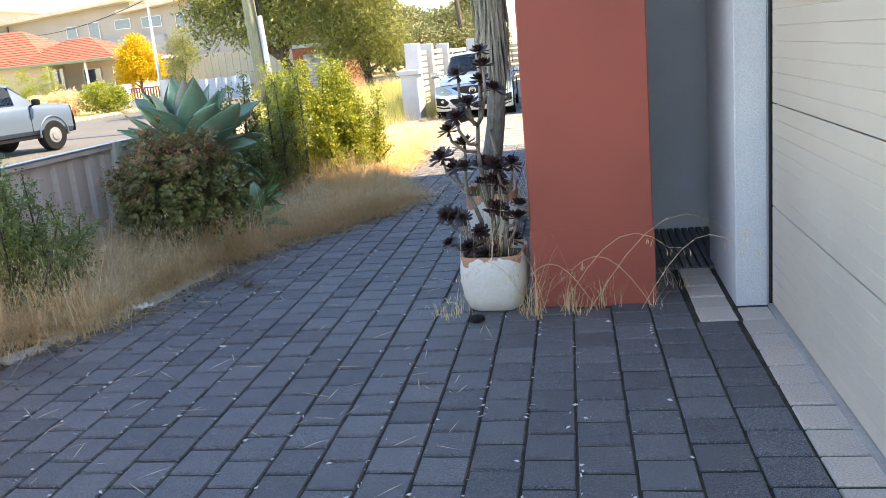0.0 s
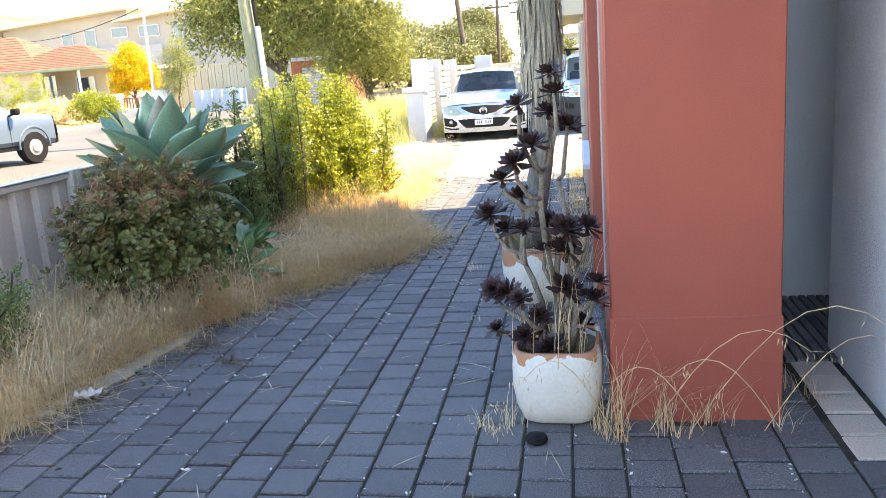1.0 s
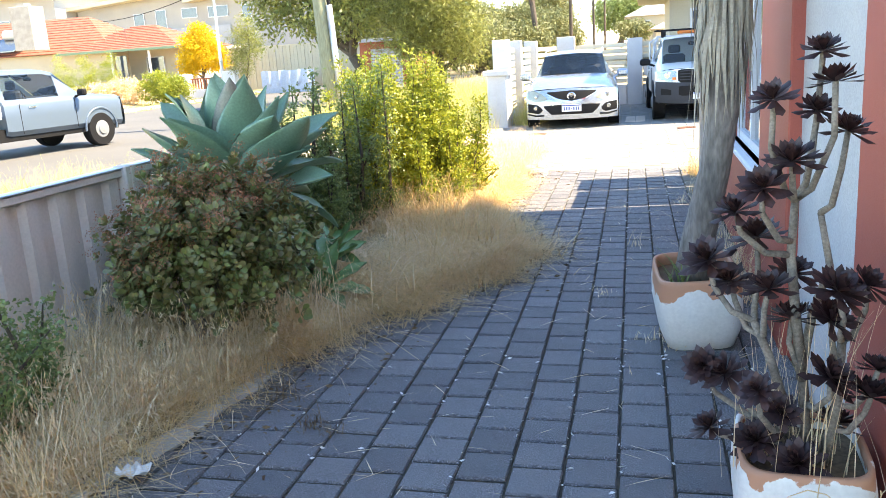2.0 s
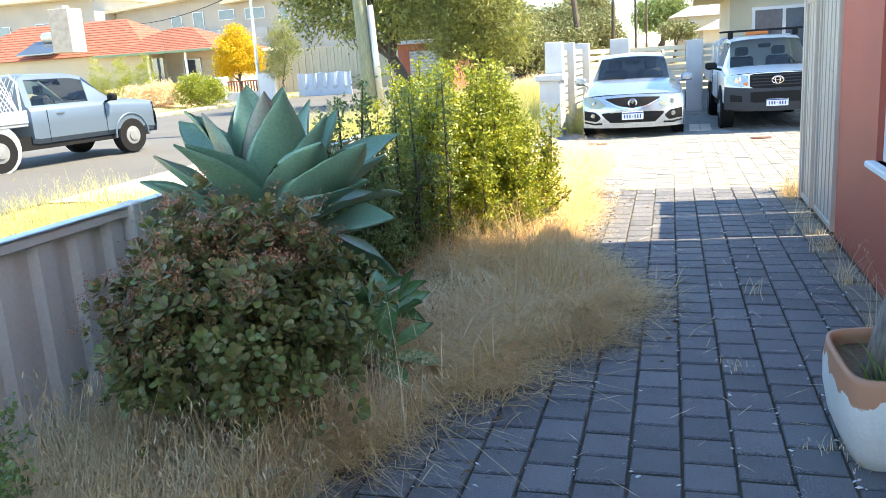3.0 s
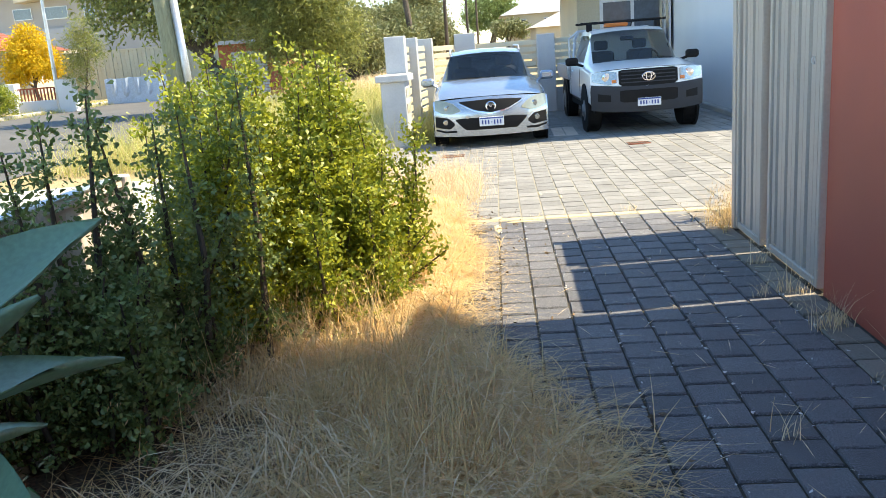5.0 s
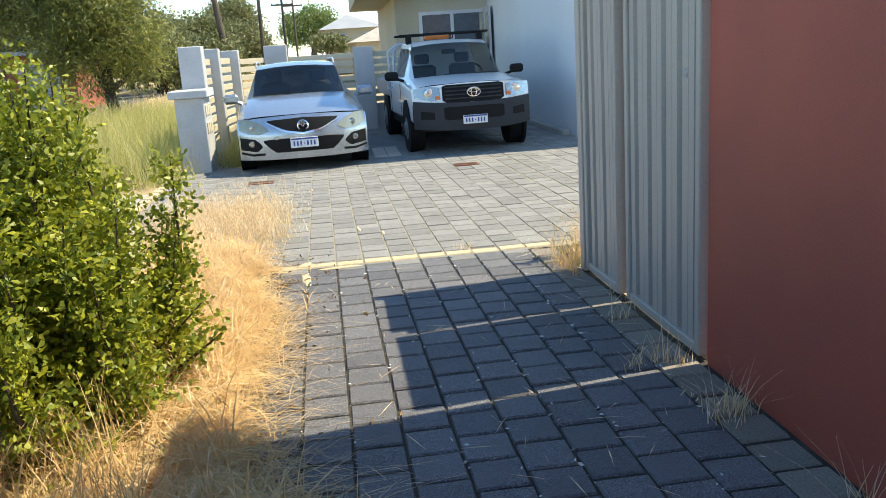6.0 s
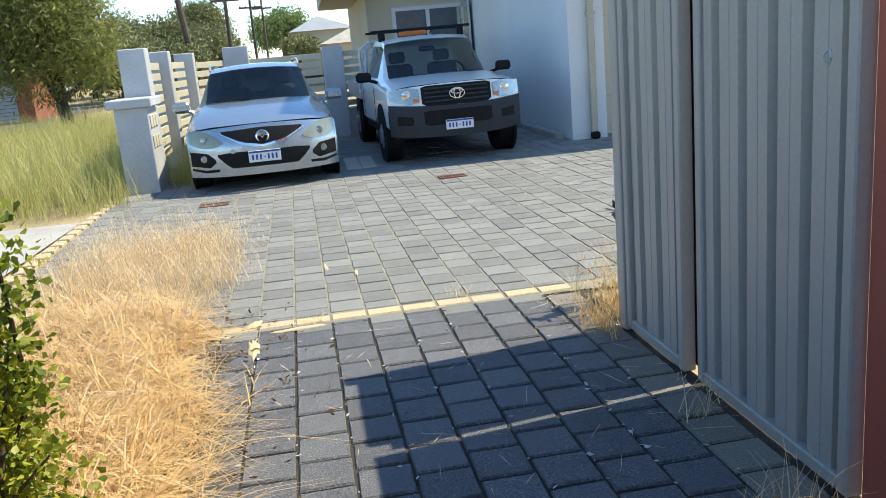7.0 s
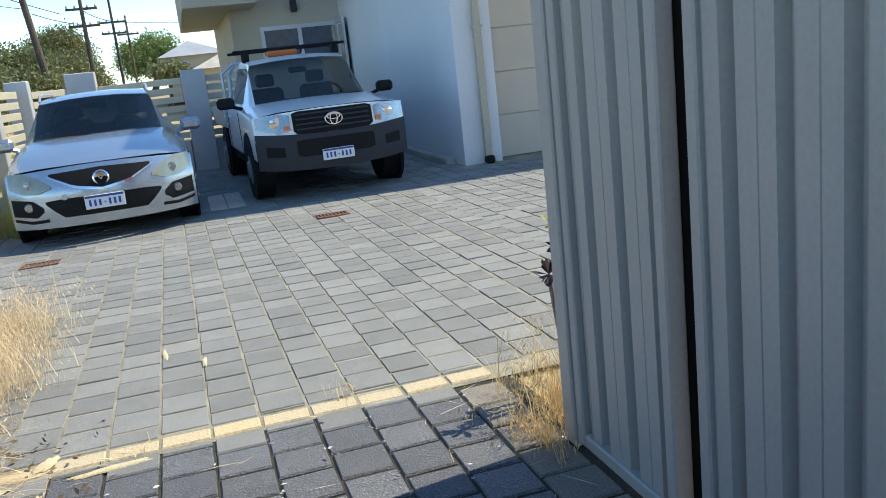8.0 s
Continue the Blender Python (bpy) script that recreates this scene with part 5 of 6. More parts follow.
def verge(k, y0, y1, depth, inset=0.0, over=0.12):
    y = rng.uniform(y0, y1, k * 3)
    gap = np.array([noise.noise(Vector((q * 1.9, 0.7, y0))) + 0.6 * noise.noise(Vector((q * 5.3, 2.7, 1.0))) for q in y])
    y = np.concatenate([y[gap > rng.uniform(-0.75, 0.15, k * 3)], y])[:k]
    e = np.array([edge_x(q) for q in y])
    wave = np.array([0.22 * smooth_noise(q, 3.7, 1.9) + 0.08 * smooth_noise(q, 9.1, 6.0) for q in y])
    x = e + over - 0.22 * np.clip((6.5 - y) / 0.5, 0, 1) - 0.18 * np.clip((y - 9.5) / 0.5, 0, 1) - 0.12 * np.clip((y - 12.0) / 0.8, 0, 1) + wave - rng.uniform(0, 1, k) ** 1.3 * depth - inset
    return np.stack([np.maximum(x, FX + 0.07), y, np.full(k, -0.02)], 1)


grass("dry_grass", "dry golden grass along the edge of the paving", lambda k: verge(k, 2.6, 13.9, 1.7), 44000, 0.08, 0.30, M_STRAW, (0.4, 2.2), 0.0029)
grass("dry_grass_mat", "flattened dry grass spilling over the paving", lambda k: verge(k, 6.4, 13.6, 0.9, 0, 0.2), 20000, 0.08, 0.28, M_STRAW, (1.0, 2.6), 0.0026, tuft=0.13)
grass("dry_grass_mat", "pale bleached dry grass strands over the tufts", lambda k: verge(k, 2.8, 13.6, 1.3, 0, 0.16), 20000, 0.10, 0.32, M_STRAW_P, (0.6, 2.4), 0.0017, tuft=0.12)
def thatch(k, y0, y1, over, depth, mat, label):
    """Bleached strands lying loosely over the tufts."""
    P = verge(k, y0, y1, depth, 0, over)
    P[:, 2] = 0.03 + 0.16 * rng.uniform(0, 1, k) ** 1.4 * np.clip((np.array([edge_x(q) for q in P[:, 1]]) + over + 0.15 - P[:, 0]) / 0.35, 0.15, 1)
    D = np.concatenate([rng.normal(size=(k, 2)), rng.normal(0.05, 0.22, (k, 1))], 1)
    T = ([(-0.008, 0, 0), (0.008, 0, 0), (0.010, 0.5, 0.09), (-0.010, 0.5, 0.09), (0.002, 1, 0.0), (-0.002, 1, 0.0)], [(0, 1, 2, 3), (3, 2, 4, 5)])
    v, f = scatter(*T, frames_for(k, D, rng.uniform(0.10, 0.30, k), (0, 0, 1)), P)
    return tagged(part("dry_thatch", (v, f), mat), label, "grass", kind="stuff")


thatch(16000, 2.6, 13.8, 0.14, 1.5, M_STRAW_P, "loose pale straw lying over the dry grass")
thatch(16000, 6.0, 13.6, 0.22, 0.9, M_STRAW, "tangled golden straw spilling onto the pavers")
grass("oat_grass", "pale wild oat grass with drooping seed heads", lambda k: verge(k, 3.4, 6.6, 0.95, 0.05), 7500, 0.25, 0.62, M_STRAW_P, (0.15, 0.9), 0.0026, 0.4, tuft=0.07)
grass("oat_grass", "tall dry grass below the hedge", lambda k: verge(k, 8.4, 11.6, 0.9, 0.35), 6000, 0.25, 0.55, M_STRAW, (0.15, 0.8), 0.0028, 0.2)
grass("pale_grass", "silvery dry grass where the path meets the drive", lambda k: np.stack([rng.uniform(-3.7, -2.5, k), rng.uniform(13.6, 15.6, k), np.full(k, -0.02)], 1), 5200, 0.12, 0.45, M_STRAW_P, (0.2, 0.9), 0.0020, 0.3)
grass("green_grass", "long half-green grass beside the letterbox pier", lambda k: np.stack([rng.uniform(-9.6, -4.15, k), rng.uniform(18.2, 34, k), np.full(k, -0.02)], 1), 34000, 0.35, 0.85, M_GREEN_G, (0.15, 0.7), 0.0042, 0.12, 0.2)
grass("green_grass", "long grass between the pier and the parked wagon", lambda k: np.stack([rng.uniform(-3.6, -3.2, k), rng.uniform(19.6, 24, k), np.full(k, -0.02)], 1), 4500, 0.2, 0.6, M_GREEN_G, (0.15, 0.8), 0.0035, 0.1, 0.1)
grass("verge_grass", "short green-yellow verge grass outside the fence", lambda k: np.stack([rng.uniform(-9.8, -4.4, k), rng.uniform(3, 13.4, k), np.full(k, -0.02)], 1), 22000, 0.12, 0.5, M_GREEN_G, (0.15, 0.8), 0.0032, 0.15, 0.2)
grass("far_verge_grass", "sparse grass strip along the far kerb", lambda k: np.stack([rng.uniform(-24, -21.7, k), rng.uniform(20, 60, k), np.full(k, -0.01)], 1), 9000, 0.12, 0.3, M_GREEN_G, (0.2, 0.8), 0.008, 0, 0.25)
grass("far_verge_grass", "dry grass verge further up the street", lambda k: np.stack([rng.uniform(-9.6, -5.0, k), rng.uniform(34, 70, k), np.full(k, -0.01)], 1), 12000, 0.25, 0.6, M_STRAW_P, (0.2, 0.8), 0.009, 0, 0.3)


def weed(name, label, x, y, n, hmin, hmax, mat=M_STRAW_P, heads=0.06, r=0.05, lean=(0.2, 1.0)):
    return tagged(grass(name, label, lambda k: np.stack([rng.normal(x, r, k), rng.normal(y, r, k), np.full(k, -0.01)], 1), n, hmin, hmax, mat, lean, 0.0019, heads, 0.03), category="weed")


for x, y, n, a, b in ((-0.30, 4.46, 90, 0.2, 0.5), (-0.05, 4.5, 60, 0.15, 0.45), (0.22, 4.52, 40, 0.15, 0.4), (0.44, 4.5, 22, 0.2, 0.55), (-0.78, 4.45, 60, 0.1, 0.22), (0.62, 4.85, 30, 0.15, 0.4),
                      (-0.92, 6.5, 50, 0.08, 0.2), (-0.42, 7.6, 160, 0.3, 0.75), (-0.40, 8.3, 130, 0.2, 0.55), (-0.42, 9.3, 80, 0.15, 0.35), (-0.48, 10.2, 80, 0.12, 0.3), (-0.42, 10.75, 30, 0.1, 0.35), (-0.42, 11.5, 30, 0.1, 0.3),
                      (-0.55, 10.9, 50, 0.08, 0.22), (-1.95, 13.3, 26, 0.08, 0.22), (-1.0, 13.45, 34, 0.08, 0.2), (-0.95, 9.0, 20, 0.06, 0.15), (-1.3, 7.6, 16, 0.05, 0.12)):
    weed("dry_weed", "dry straw-coloured weed tuft at a wall or joint", x, y - (0.25 if y > 7 else 0), n, a, b)
weed("gate_weed", "dense golden dry weeds at the end of the gate", -0.22, 12.6, 420, 0.2, 0.62, M_STRAW, 0.2, 0.13)
weed("gate_weed", "golden dry weeds beside the gate post", -0.42, 12.36, 140, 0.12, 0.4, M_STRAW, 0.2, 0.08)
for x, y in ((-2.68, 5.68), (-2.4, 5.35), (-2.35, 12.62), (-3.25, 4.0)):
    weed("dead_weed", "brown dead weed on the paving edge", x, y, 60, 0.06, 0.18, M_LITTER, 0.2, 0.05)

# arching oat stalks before the red pier
for i, (x, az, L) in enumerate(((-0.12, 0.3, 0.75), (0.05, 0.15, 0.9), (0.1, 2.6, 0.5), (-0.2, 1.9, 0.6), (0.35, 0.5, 0.7), (0.42, 2.8, 0.55), (-0.28, 2.4, 0.55))):
    st = thing("oat_stalk", "single arching dry oat stalk with seed heads", "weed", group="arching oat stalks")
    pts = [(x + math.cos(az) * L * s, 4.48 - 0.08 * s, 0.62 * L * math.sin(min(1, s * 1.15) * 2.2)) for s in np.linspace(0, 1, 9)]
    part("stalk", Geo().tube(pts, [0.0019] * 6 + [0.0015, 0.0012, 0.0008], 5), M_STRAW_P, st)
    T = np.repeat(np.array(pts[-3:]), 4, 0) + rng.normal(0, 0.015, (12, 3)) - np.array([0, 0, 0.02])
    tagged(part("seed_head", scatter(*LEAF_N, frames_for(12, rng.normal(0, 0.25, (12, 3)) + np.array([0, 0, -1.0]), rng.uniform(0.025, 0.04, 12)), T), M_STRAW_P, st), kind="stuff")


def shrub(name, label, stems, leaf_mat, leaf, per, twig, template=LEAF_R, tight=0.5, stout=1.0):
    """Upright stems with short side twigs set with small leaves."""
    t = thing(name, label, "shrub", group="hedge shrubs")
    V, F, off = [], [], 0
    for (x, y, h, lx, ly) in stems:
        top = Vector((x + lx, y + ly, h))
        mid = Vector((x, y, 0)).lerp(top, 0.5) + Vector((rng.normal(0, 0.05), rng.normal(0, 0.05), 0))
        part("stem", Geo().tube([(x, y, -0.03), mid, top], [0.014 * stout, 0.010 * stout, 0.003], 6), M_BARK, t)
        P, D = [], []
        for k in range(per):
            s = rng.uniform(0.10, 1.0)
            c = (1 - s) ** 2 * np.array((x, y, 0)) + 2 * s * (1 - s) * np.array(mid) + s * s * np.array(top)
            az, el = rng.uniform(0, math.tau), rng.uniform(-0.1, 0.9)
            d = np.array((math.cos(az) * math.cos(el), math.sin(az) * math.cos(el), math.sin(el)))
            L = twig * (1.15 - s * 0.75) * rng.uniform(0.5, 1.2)
            m = max(5, int(L / leaf * 2.7))
            q = c + d * np.linspace(0.05, 1, m)[:, None] * L
            P.append(q)
            q += rng.normal(0, leaf * 0.35, (m, 3))
            D.append(d * tight + rng.normal(0, 0.6, (m, 3)))
        P, D = np.concatenate(P), np.concatenate(D)
        v, f = scatter(*template, frames_for(len(P), D, rng.uniform(0.7, 1.3, len(P)) * leaf), P)
        V.append(v)
        F.append(f + off)
        off += len(v)
    tagged(part("leaves", (np.concatenate(V), np.concatenate(F)), leaf_mat, t), kind="stuff")
    return t


def stems_at(cx, cy, r, n, h0, h1):
    cx, cy = cx + 0.04, cy - 0.24
    return [(cx + rng.normal(0, r * 0.4), cy + rng.normal(0, r * 0.4), rng.uniform(h0, h1), rng.normal(0, r * 0.5), rng.normal(0, r * 0.4)) for _ in range(n)]


for cx, cy, r, n, h0, h1 in ((-3.25, 10.75, 0.34, 15, 1.2, 1.74), (-3.0, 10.55, 0.26, 12, 0.7, 1.35), (-3.65, 10.6, 0.30, 12, 1.1, 1.60), (-3.35, 11.6, 0.35, 10, 1.0, 1.6),
                             (-3.98, 10.7, 0.22, 7, 1.0, 1.5), (-3.6, 10.05, 0.24, 9, 0.9, 1.45), (-3.1, 11.0, 0.3, 10, 0.6, 1.2), (-3.45, 10.3, 0.34, 12, 0.6, 1.35), (-3.75, 10.3, 0.3, 8, 0.7, 1.5)):
    shrub("hedge_shrub", "upright small-leaved green hedge shrub with bright new growth", stems_at(cx, cy, r, n, h0, h1), M_LEAF_G, 0.031, 120, 0.25)
for cx, cy, r, n, h0, h1 in ((-3.98, 9.1, 0.10, 2, 1.25, 1.48), (-3.80, 9.35, 0.10, 2, 1.3, 1.55), (-3.66, 9.6, 0.10, 2, 1.2, 1.5), (-3.48, 9.9, 0.10, 2, 1.25, 1.6)):
    shrub("hedge_shrub", "slim dark green hedge shrub with short stiff branches", stems_at(cx, cy, r, n, h0, h1), M_LEAF_DG, 0.030, 130, 0.20, stout=1.6)
for cx, cy, n in ((-3.85, 9.35, 7), (-3.98, 8.95, 8), (-3.95, 9.6, 8), (-3.78, 9.0, 6)):
    shrub("hedge_shrub", "low shaded dark green skirt of the hedge", stems_at(cx, cy, 0.3, n, 0.35, 0.7 if cx > -3.6 else 1.0), M_LEAF_DG, 0.030, 62, 0.26)
shrub("hedge_shrub", "low trailing branch of a small-leaved shrub", [(-3.0, 10.65, 0.48, 0.42, 0.05), (-2.95, 10.7, 0.38, 0.48, -0.1), (-3.0, 10.75, 0.42, 0.36, 0.2)], M_LEAF_G, 0.034, 40, 0.13)
shrub("fence_shrub", "dark green fine-leaved shrub against the fence", stems_at(-3.86, 4.95, 0.40, 18, 0.55, 1.22) + [(-3.7, 4.82, 0.62, 0.42, 0.05), (-3.7, 4.72, 0.48, 0.40, -0.1)], M_LEAF_DG, 0.024, 64, 0.22)

# jade plant
jade = thing("jade_plant", "mounded jade plant with fleshy leaves and dry reddish flower heads", "shrub", pose(-3.31, 6.15, 0))
for i in range(16):
    a = i * 2.4
    e = Vector((math.cos(a) * 0.45 * rng.uniform(0.4, 1), math.sin(a) * 0.40 * rng.uniform(0.4, 1), rng.uniform(0.4, 0.9)))
    part("branch", Geo().tube([(0.05 * math.cos(a), 0.05 * math.sin(a), -0.02), e * 0.55, e], [0.03, 0.02, 0.012], 6), M_STEM, jade)
n = 1900
d = rng.normal(size=(n, 3))
d[:, 2] = np.abs(d[:, 2]) * 1.15 - 0.30
d /= np.linalg.norm(d, axis=1, keepdims=True)
bump = np.array([1 + 0.42 * noise.noise(Vector(q * 2.3)) + 0.22 * noise.noise(Vector(q * 6.0)) for q in d])
C = d * np.array([0.54, 0.48, 0.57]) * (bump * rng.uniform(0.55, 1.02, n))[:, None] + np.array([0, 0, 0.50])
low = np.clip((0.55 - C[:, 2]) / 0.5, 0, 1)
C[:, 2] = np.maximum(C[:, 2], 0.10 + 0.10 * rng.uniform(size=n))
C[:, :2] *= (1 - 0.16 * low)[:, None]
k = 8
D0 = d * 0.75 + np.array([0, 0, 0.55]) + rng.normal(0, 0.25, (n, 3))
D0 = np.repeat(D0 / np.linalg.norm(D0, axis=1, keepdims=True), k, 0)
az = np.tile(np.arange(k) * 1.571 + np.arange(k) // 4 * 0.785, n) + np.repeat(rng.uniform(0, 6, n), k)
A = np.cross(D0, np.array([0.3, 0.2, 1.0]))
A /= np.linalg.norm(A, axis=1, keepdims=True)
B = np.cross(D0, A)
tilt = np.tile(np.repeat((0.65, 1.25), 4), n) + rng.normal(0, 0.18, n * k)
D = D0 * np.cos(tilt)[:, None] + (A * np.cos(az)[:, None] + B * np.sin(az)[:, None]) * np.sin(tilt)[:, None]
x = np.cross(D, D0)
x /= np.linalg.norm(x, axis=1, keepdims=True) + 1e-9
size = np.repeat(rng.uniform(0.028, 0.052, n), k) * rng.uniform(0.8, 1.15, n * k)
R = np.stack([x, D, np.cross(x, D)], axis=2) * size.reshape(-1, 1, 1)
JL = ([(0, 0, 0), (0.14, 0.28, 0.03), (0.33, 0.60, 0.08), (0.27, 0.88, 0.10), (0, 1, 0.10), (-0.27, 0.88, 0.10), (-0.33, 0.60, 0.08), (-0.14, 0.28, 0.03), (0, 0.55, -0.05)],
      [(0, 1, 8, 7), (1, 2, 3, 8), (8, 3, 4, 5), (7, 8, 5, 6)])
v, f = scatter(*JL, R, np.repeat(C, k, 0) + D * 0.012)
tagged(part("leaves", (v, f), M_JADE, jade, smooth=True), kind="stuff")
side = C[:, 2] - 0.55 * C[:, 0] - 0.12
pick = C[(side > 0.5) & (C[:, 2] > 0.55) & (np.linalg.norm((C - np.array([0, 0, 0.5])) / np.array([0.56, 0.48, 0.60]), axis=1) > 0.72)]
pick = pick[rng.uniform(size=len(pick)) < 0.55]
P = np.repeat(pick, 46, 0) + rng.normal(0, 0.020, (len(pick) * 46, 3)) + np.repeat((pick - np.array([0, 0, 0.45])) * 0.07, 46, 0) + np.array([0, 0, 0.018])
v, f = scatter(*LEAF, frames_for(len(P), rng.normal(0, 1, (len(P), 3)) + np.array([0, 0, 0.6]), rng.uniform(0.009, 0.016, len(P))), P)
tagged(part("dry_blossom", (v, f), M_JADE_R, jade, "dry reddish flower heads"), kind="stuff")

# agave
def agave_leaf(L, w, lift, recurve, fold, twist):
    """A fleshy leaf along +y: widest past the middle, with a sharp tip."""
    rows = []
    pos, ang = Vector((0, 0, 0)), lift
    N = 14
    for i in range(N + 1):
        s = i / N
        half = w * 1.1 * (0.46 + 0.54 * math.sin(math.pi / 2 * s / 0.5) if s < 0.5 else (1 - ((s - 0.5) / 0.5) ** 1.8)) + 0.0015
        d = Vector((0, math.cos(ang), math.sin(ang)))
        up = Vector((0, -math.sin(ang), math.cos(ang)))
        line = []
        tw = twist * s
        for u in (-1, -0.94, -0.5, 0, 0.5, 0.94, 1):
            off = Vector((u * half, 0, 0)) + up * (fold * half * abs(u) ** 1.6)
            off = Matrix.Rotation(tw, 3, d) @ off
            line.append(pos + off + up * ((0.006 if abs(u) == 1 else 0) + 0.018 * abs(u) ** 3 * math.sin(s * 9 + u * 2 + twist * 12) * math.sin(math.pi * s)))
        th = 0.022 * (1 - s) + 0.004
        for u in (0.94, 0.5, 0, -0.5, -0.94):
            off = Vector((u * half, 0, 0)) + up * (fold * half * abs(u) ** 1.6 - th * (1 - 0.7 * abs(u)))
            line.append(pos + Matrix.Rotation(tw, 3, d) @ off)
        rows.append(line + [line[0]])
        pos = pos + d * (L / N)
        ang += recurve / N
    return Geo().grid(rows)


ag = thing("agave", "large blue-green spineless agave rosette", "agave", pose(-3.51, 7.0, 0.74))
part("stalk", Geo().tube([(0, 0, -0.72), (0.03, 0.0, -0.3), (0, 0, 0.1)], [0.09, 0.08, 0.07], 10), M_STEM, ag)
i = 0
for count, lift, L, w, rec, fold in ((4, 85, 0.60, 0.070, 0.1, 0.55), (7, 74, 0.76, 0.106, 0.1, 0.38), (8, 58, 0.82, 0.124, 0.0, 0.34), (8, 42, 0.84, 0.130, -0.1, 0.32), (9, 25, 0.82, 0.130, -0.25, 0.30), (8, 3, 0.74, 0.128, -0.55, 0.26), (5, -24, 0.48, 0.10, -0.5, 0.26)):
    for k in range(count):
        az = math.degrees((k + 0.5 * (i % 2)) * math.tau / count + rng.normal(0, 0.12) + i * 0.35)
        geo = agave_leaf(L * rng.uniform(0.78, 1.01), w * rng.uniform(1.02, 1.3), radians(lift + rng.normal(0, 6)), rec + rng.normal(0, 0.35), fold, rng.normal(0, 0.25))
        tip = (i + k) % 9 == 4
        part("leaf", geo, M_AGAVE_P if tip else M_AGAVE, ag, "leaf with a pink-brown tip" if tip else "", smooth=True,
             at=pose(0, 0, 0.04 + 0.014 * (5 - i), 0, 0, az) @ Matrix.Translation((0, 0.03, 0)))
    i += 1
ag2 = thing("agave_pup", "small green agave offset below the main rosette", "agave", pose(-3.10, 7.30, 0.24))
for k in range(13):
    part("leaf", agave_leaf(rng.uniform(0.32, 0.46), 0.05, radians(rng.uniform(5, 65)), rng.normal(-0.3, 0.3), 0.35, 0.2), M_PUP, ag2, smooth=True, at=pose(0, 0, 0, 0, 0, k * 137.5))
part("stalk", Geo().tube([(0, 0, -0.24), (0, 0, 0.02)], 0.03, 8), M_STEM, ag2)
copy_thing(ag2, pose(-3.04, 6.98, 0.14, 6, 4, 70))
copy_thing(ag2, pose(-3.30, 7.52, 0.24, -4, 0, 150))

# ---- pots by the wall ----
def planter(at, w, d, h, label):
    pt = thing("planter", label, "plant pot", at, group="white planters")

    def ring(sx, sy, z, n=32):
        out = []
        for k in range(n):
            a = k * math.tau / n
            c, s = math.cos(a), math.sin(a)
            e = 0.42
            out.append((sx * math.copysign(abs(c) ** e, c), sy * math.copysign(abs(s) ** e, s), z))
        return out
    prof = [(0.70, 0), (0.80, 0.015), (0.93, h * 0.25), (1.0, h * 0.55), (0.99, h * 0.8), (0.95, h * 0.95), (0.94, h), (0.86, h), (0.86, h * 0.93), (0.88, h * 0.82)]
    rows = [ring(w / 2 * q, d / 2 * q, z) for q, z in prof]
    part("shell", Geo().grid([r + [r[0]] for r in rows]).add(rows[0], [tuple(range(32))]), M_PLANTER, pt, smooth=True)
    part("soil", Geo().add(ring(w / 2 * 0.87, d / 2 * 0.87, h * 0.84), [tuple(range(32))]), M_LITTER, pt, "dark dry potting soil")
    return pt


planter(pose(-0.505, 4.72, 0.002, 0, 0, -3), 0.40, 0.50, 0.345, "white-painted terracotta planter with a flaking rim")
planter(pose(-0.70, 6.66, 0.002, 3, -3, 4), 0.44, 0.58, 0.40, "larger flaking white terracotta planter holding a trunk")

ae = thing("aeonium", "tall dark purple aeonium with bare grey stems", "succulent", pose(-0.505, 4.72, 0.29))
HEADS = [(0.01, 1.24), (-0.12, 1.12), (0.0, 1.08), (0.08, 1.02), (-0.07, 0.95), (-0.145, 0.88), (-0.21, 0.80), (-0.137, 0.70), (-0.28, 0.63), (-0.21, 0.56), (-0.12, 0.58), (-0.03, 0.58), (0.06, 0.58), (0.147, 0.58),
         (0.055, 0.48), (-0.04, 0.46), (-0.287, 0.27), (-0.22, 0.26), (-0.15, 0.29), (0.163, 0.26), (0.05, 0.32), (-0.137, 0.08), (-0.03, 0.05), (-0.27, 0.10), (0.10, 0.10), (0.03, 1.16), (-0.07, 0.18), (0.18, 0.34)]
AL = ([(0, 0, 0), (0.08, 0.35, 0.03), (0.17, 0.78, 0.05), (0, 1, 0.12), (-0.17, 0.78, 0.05), (-0.08, 0.35, 0.03)], [(0, 1, 2, 3), (0, 3, 4, 5)])
JOINTS = []
for path in (((-0.03, 0.02, 0), (-0.05, 0, 0.18), (-0.10, -0.02, 0.34), (-0.15, -0.03, 0.46)), ((0.02, 0, 0), (0.0, 0.02, 0.30), (0.02, 0, 0.48), (0.06, -0.01, 0.62), (0.03, 0, 0.78)),
             ((0.0, 0.01, 0.26), (-0.03, -0.03, 0.46), (-0.05, -0.02, 0.66), (-0.04, 0, 0.82)), ((0.06, -0.03, 0), (0.09, -0.04, 0.20), (0.10, -0.02, 0.40))):
    part("stem", Geo().tube(path, [0.017 - 0.002 * q for q in range(len(path))], 8), M_STEM, ae, smooth=True)
    for a, b in zip(path, path[1:]):
        JOINTS += [tuple(Vector(a).lerp(Vector(b), q)) for q in (0.25, 0.6, 1.0)]
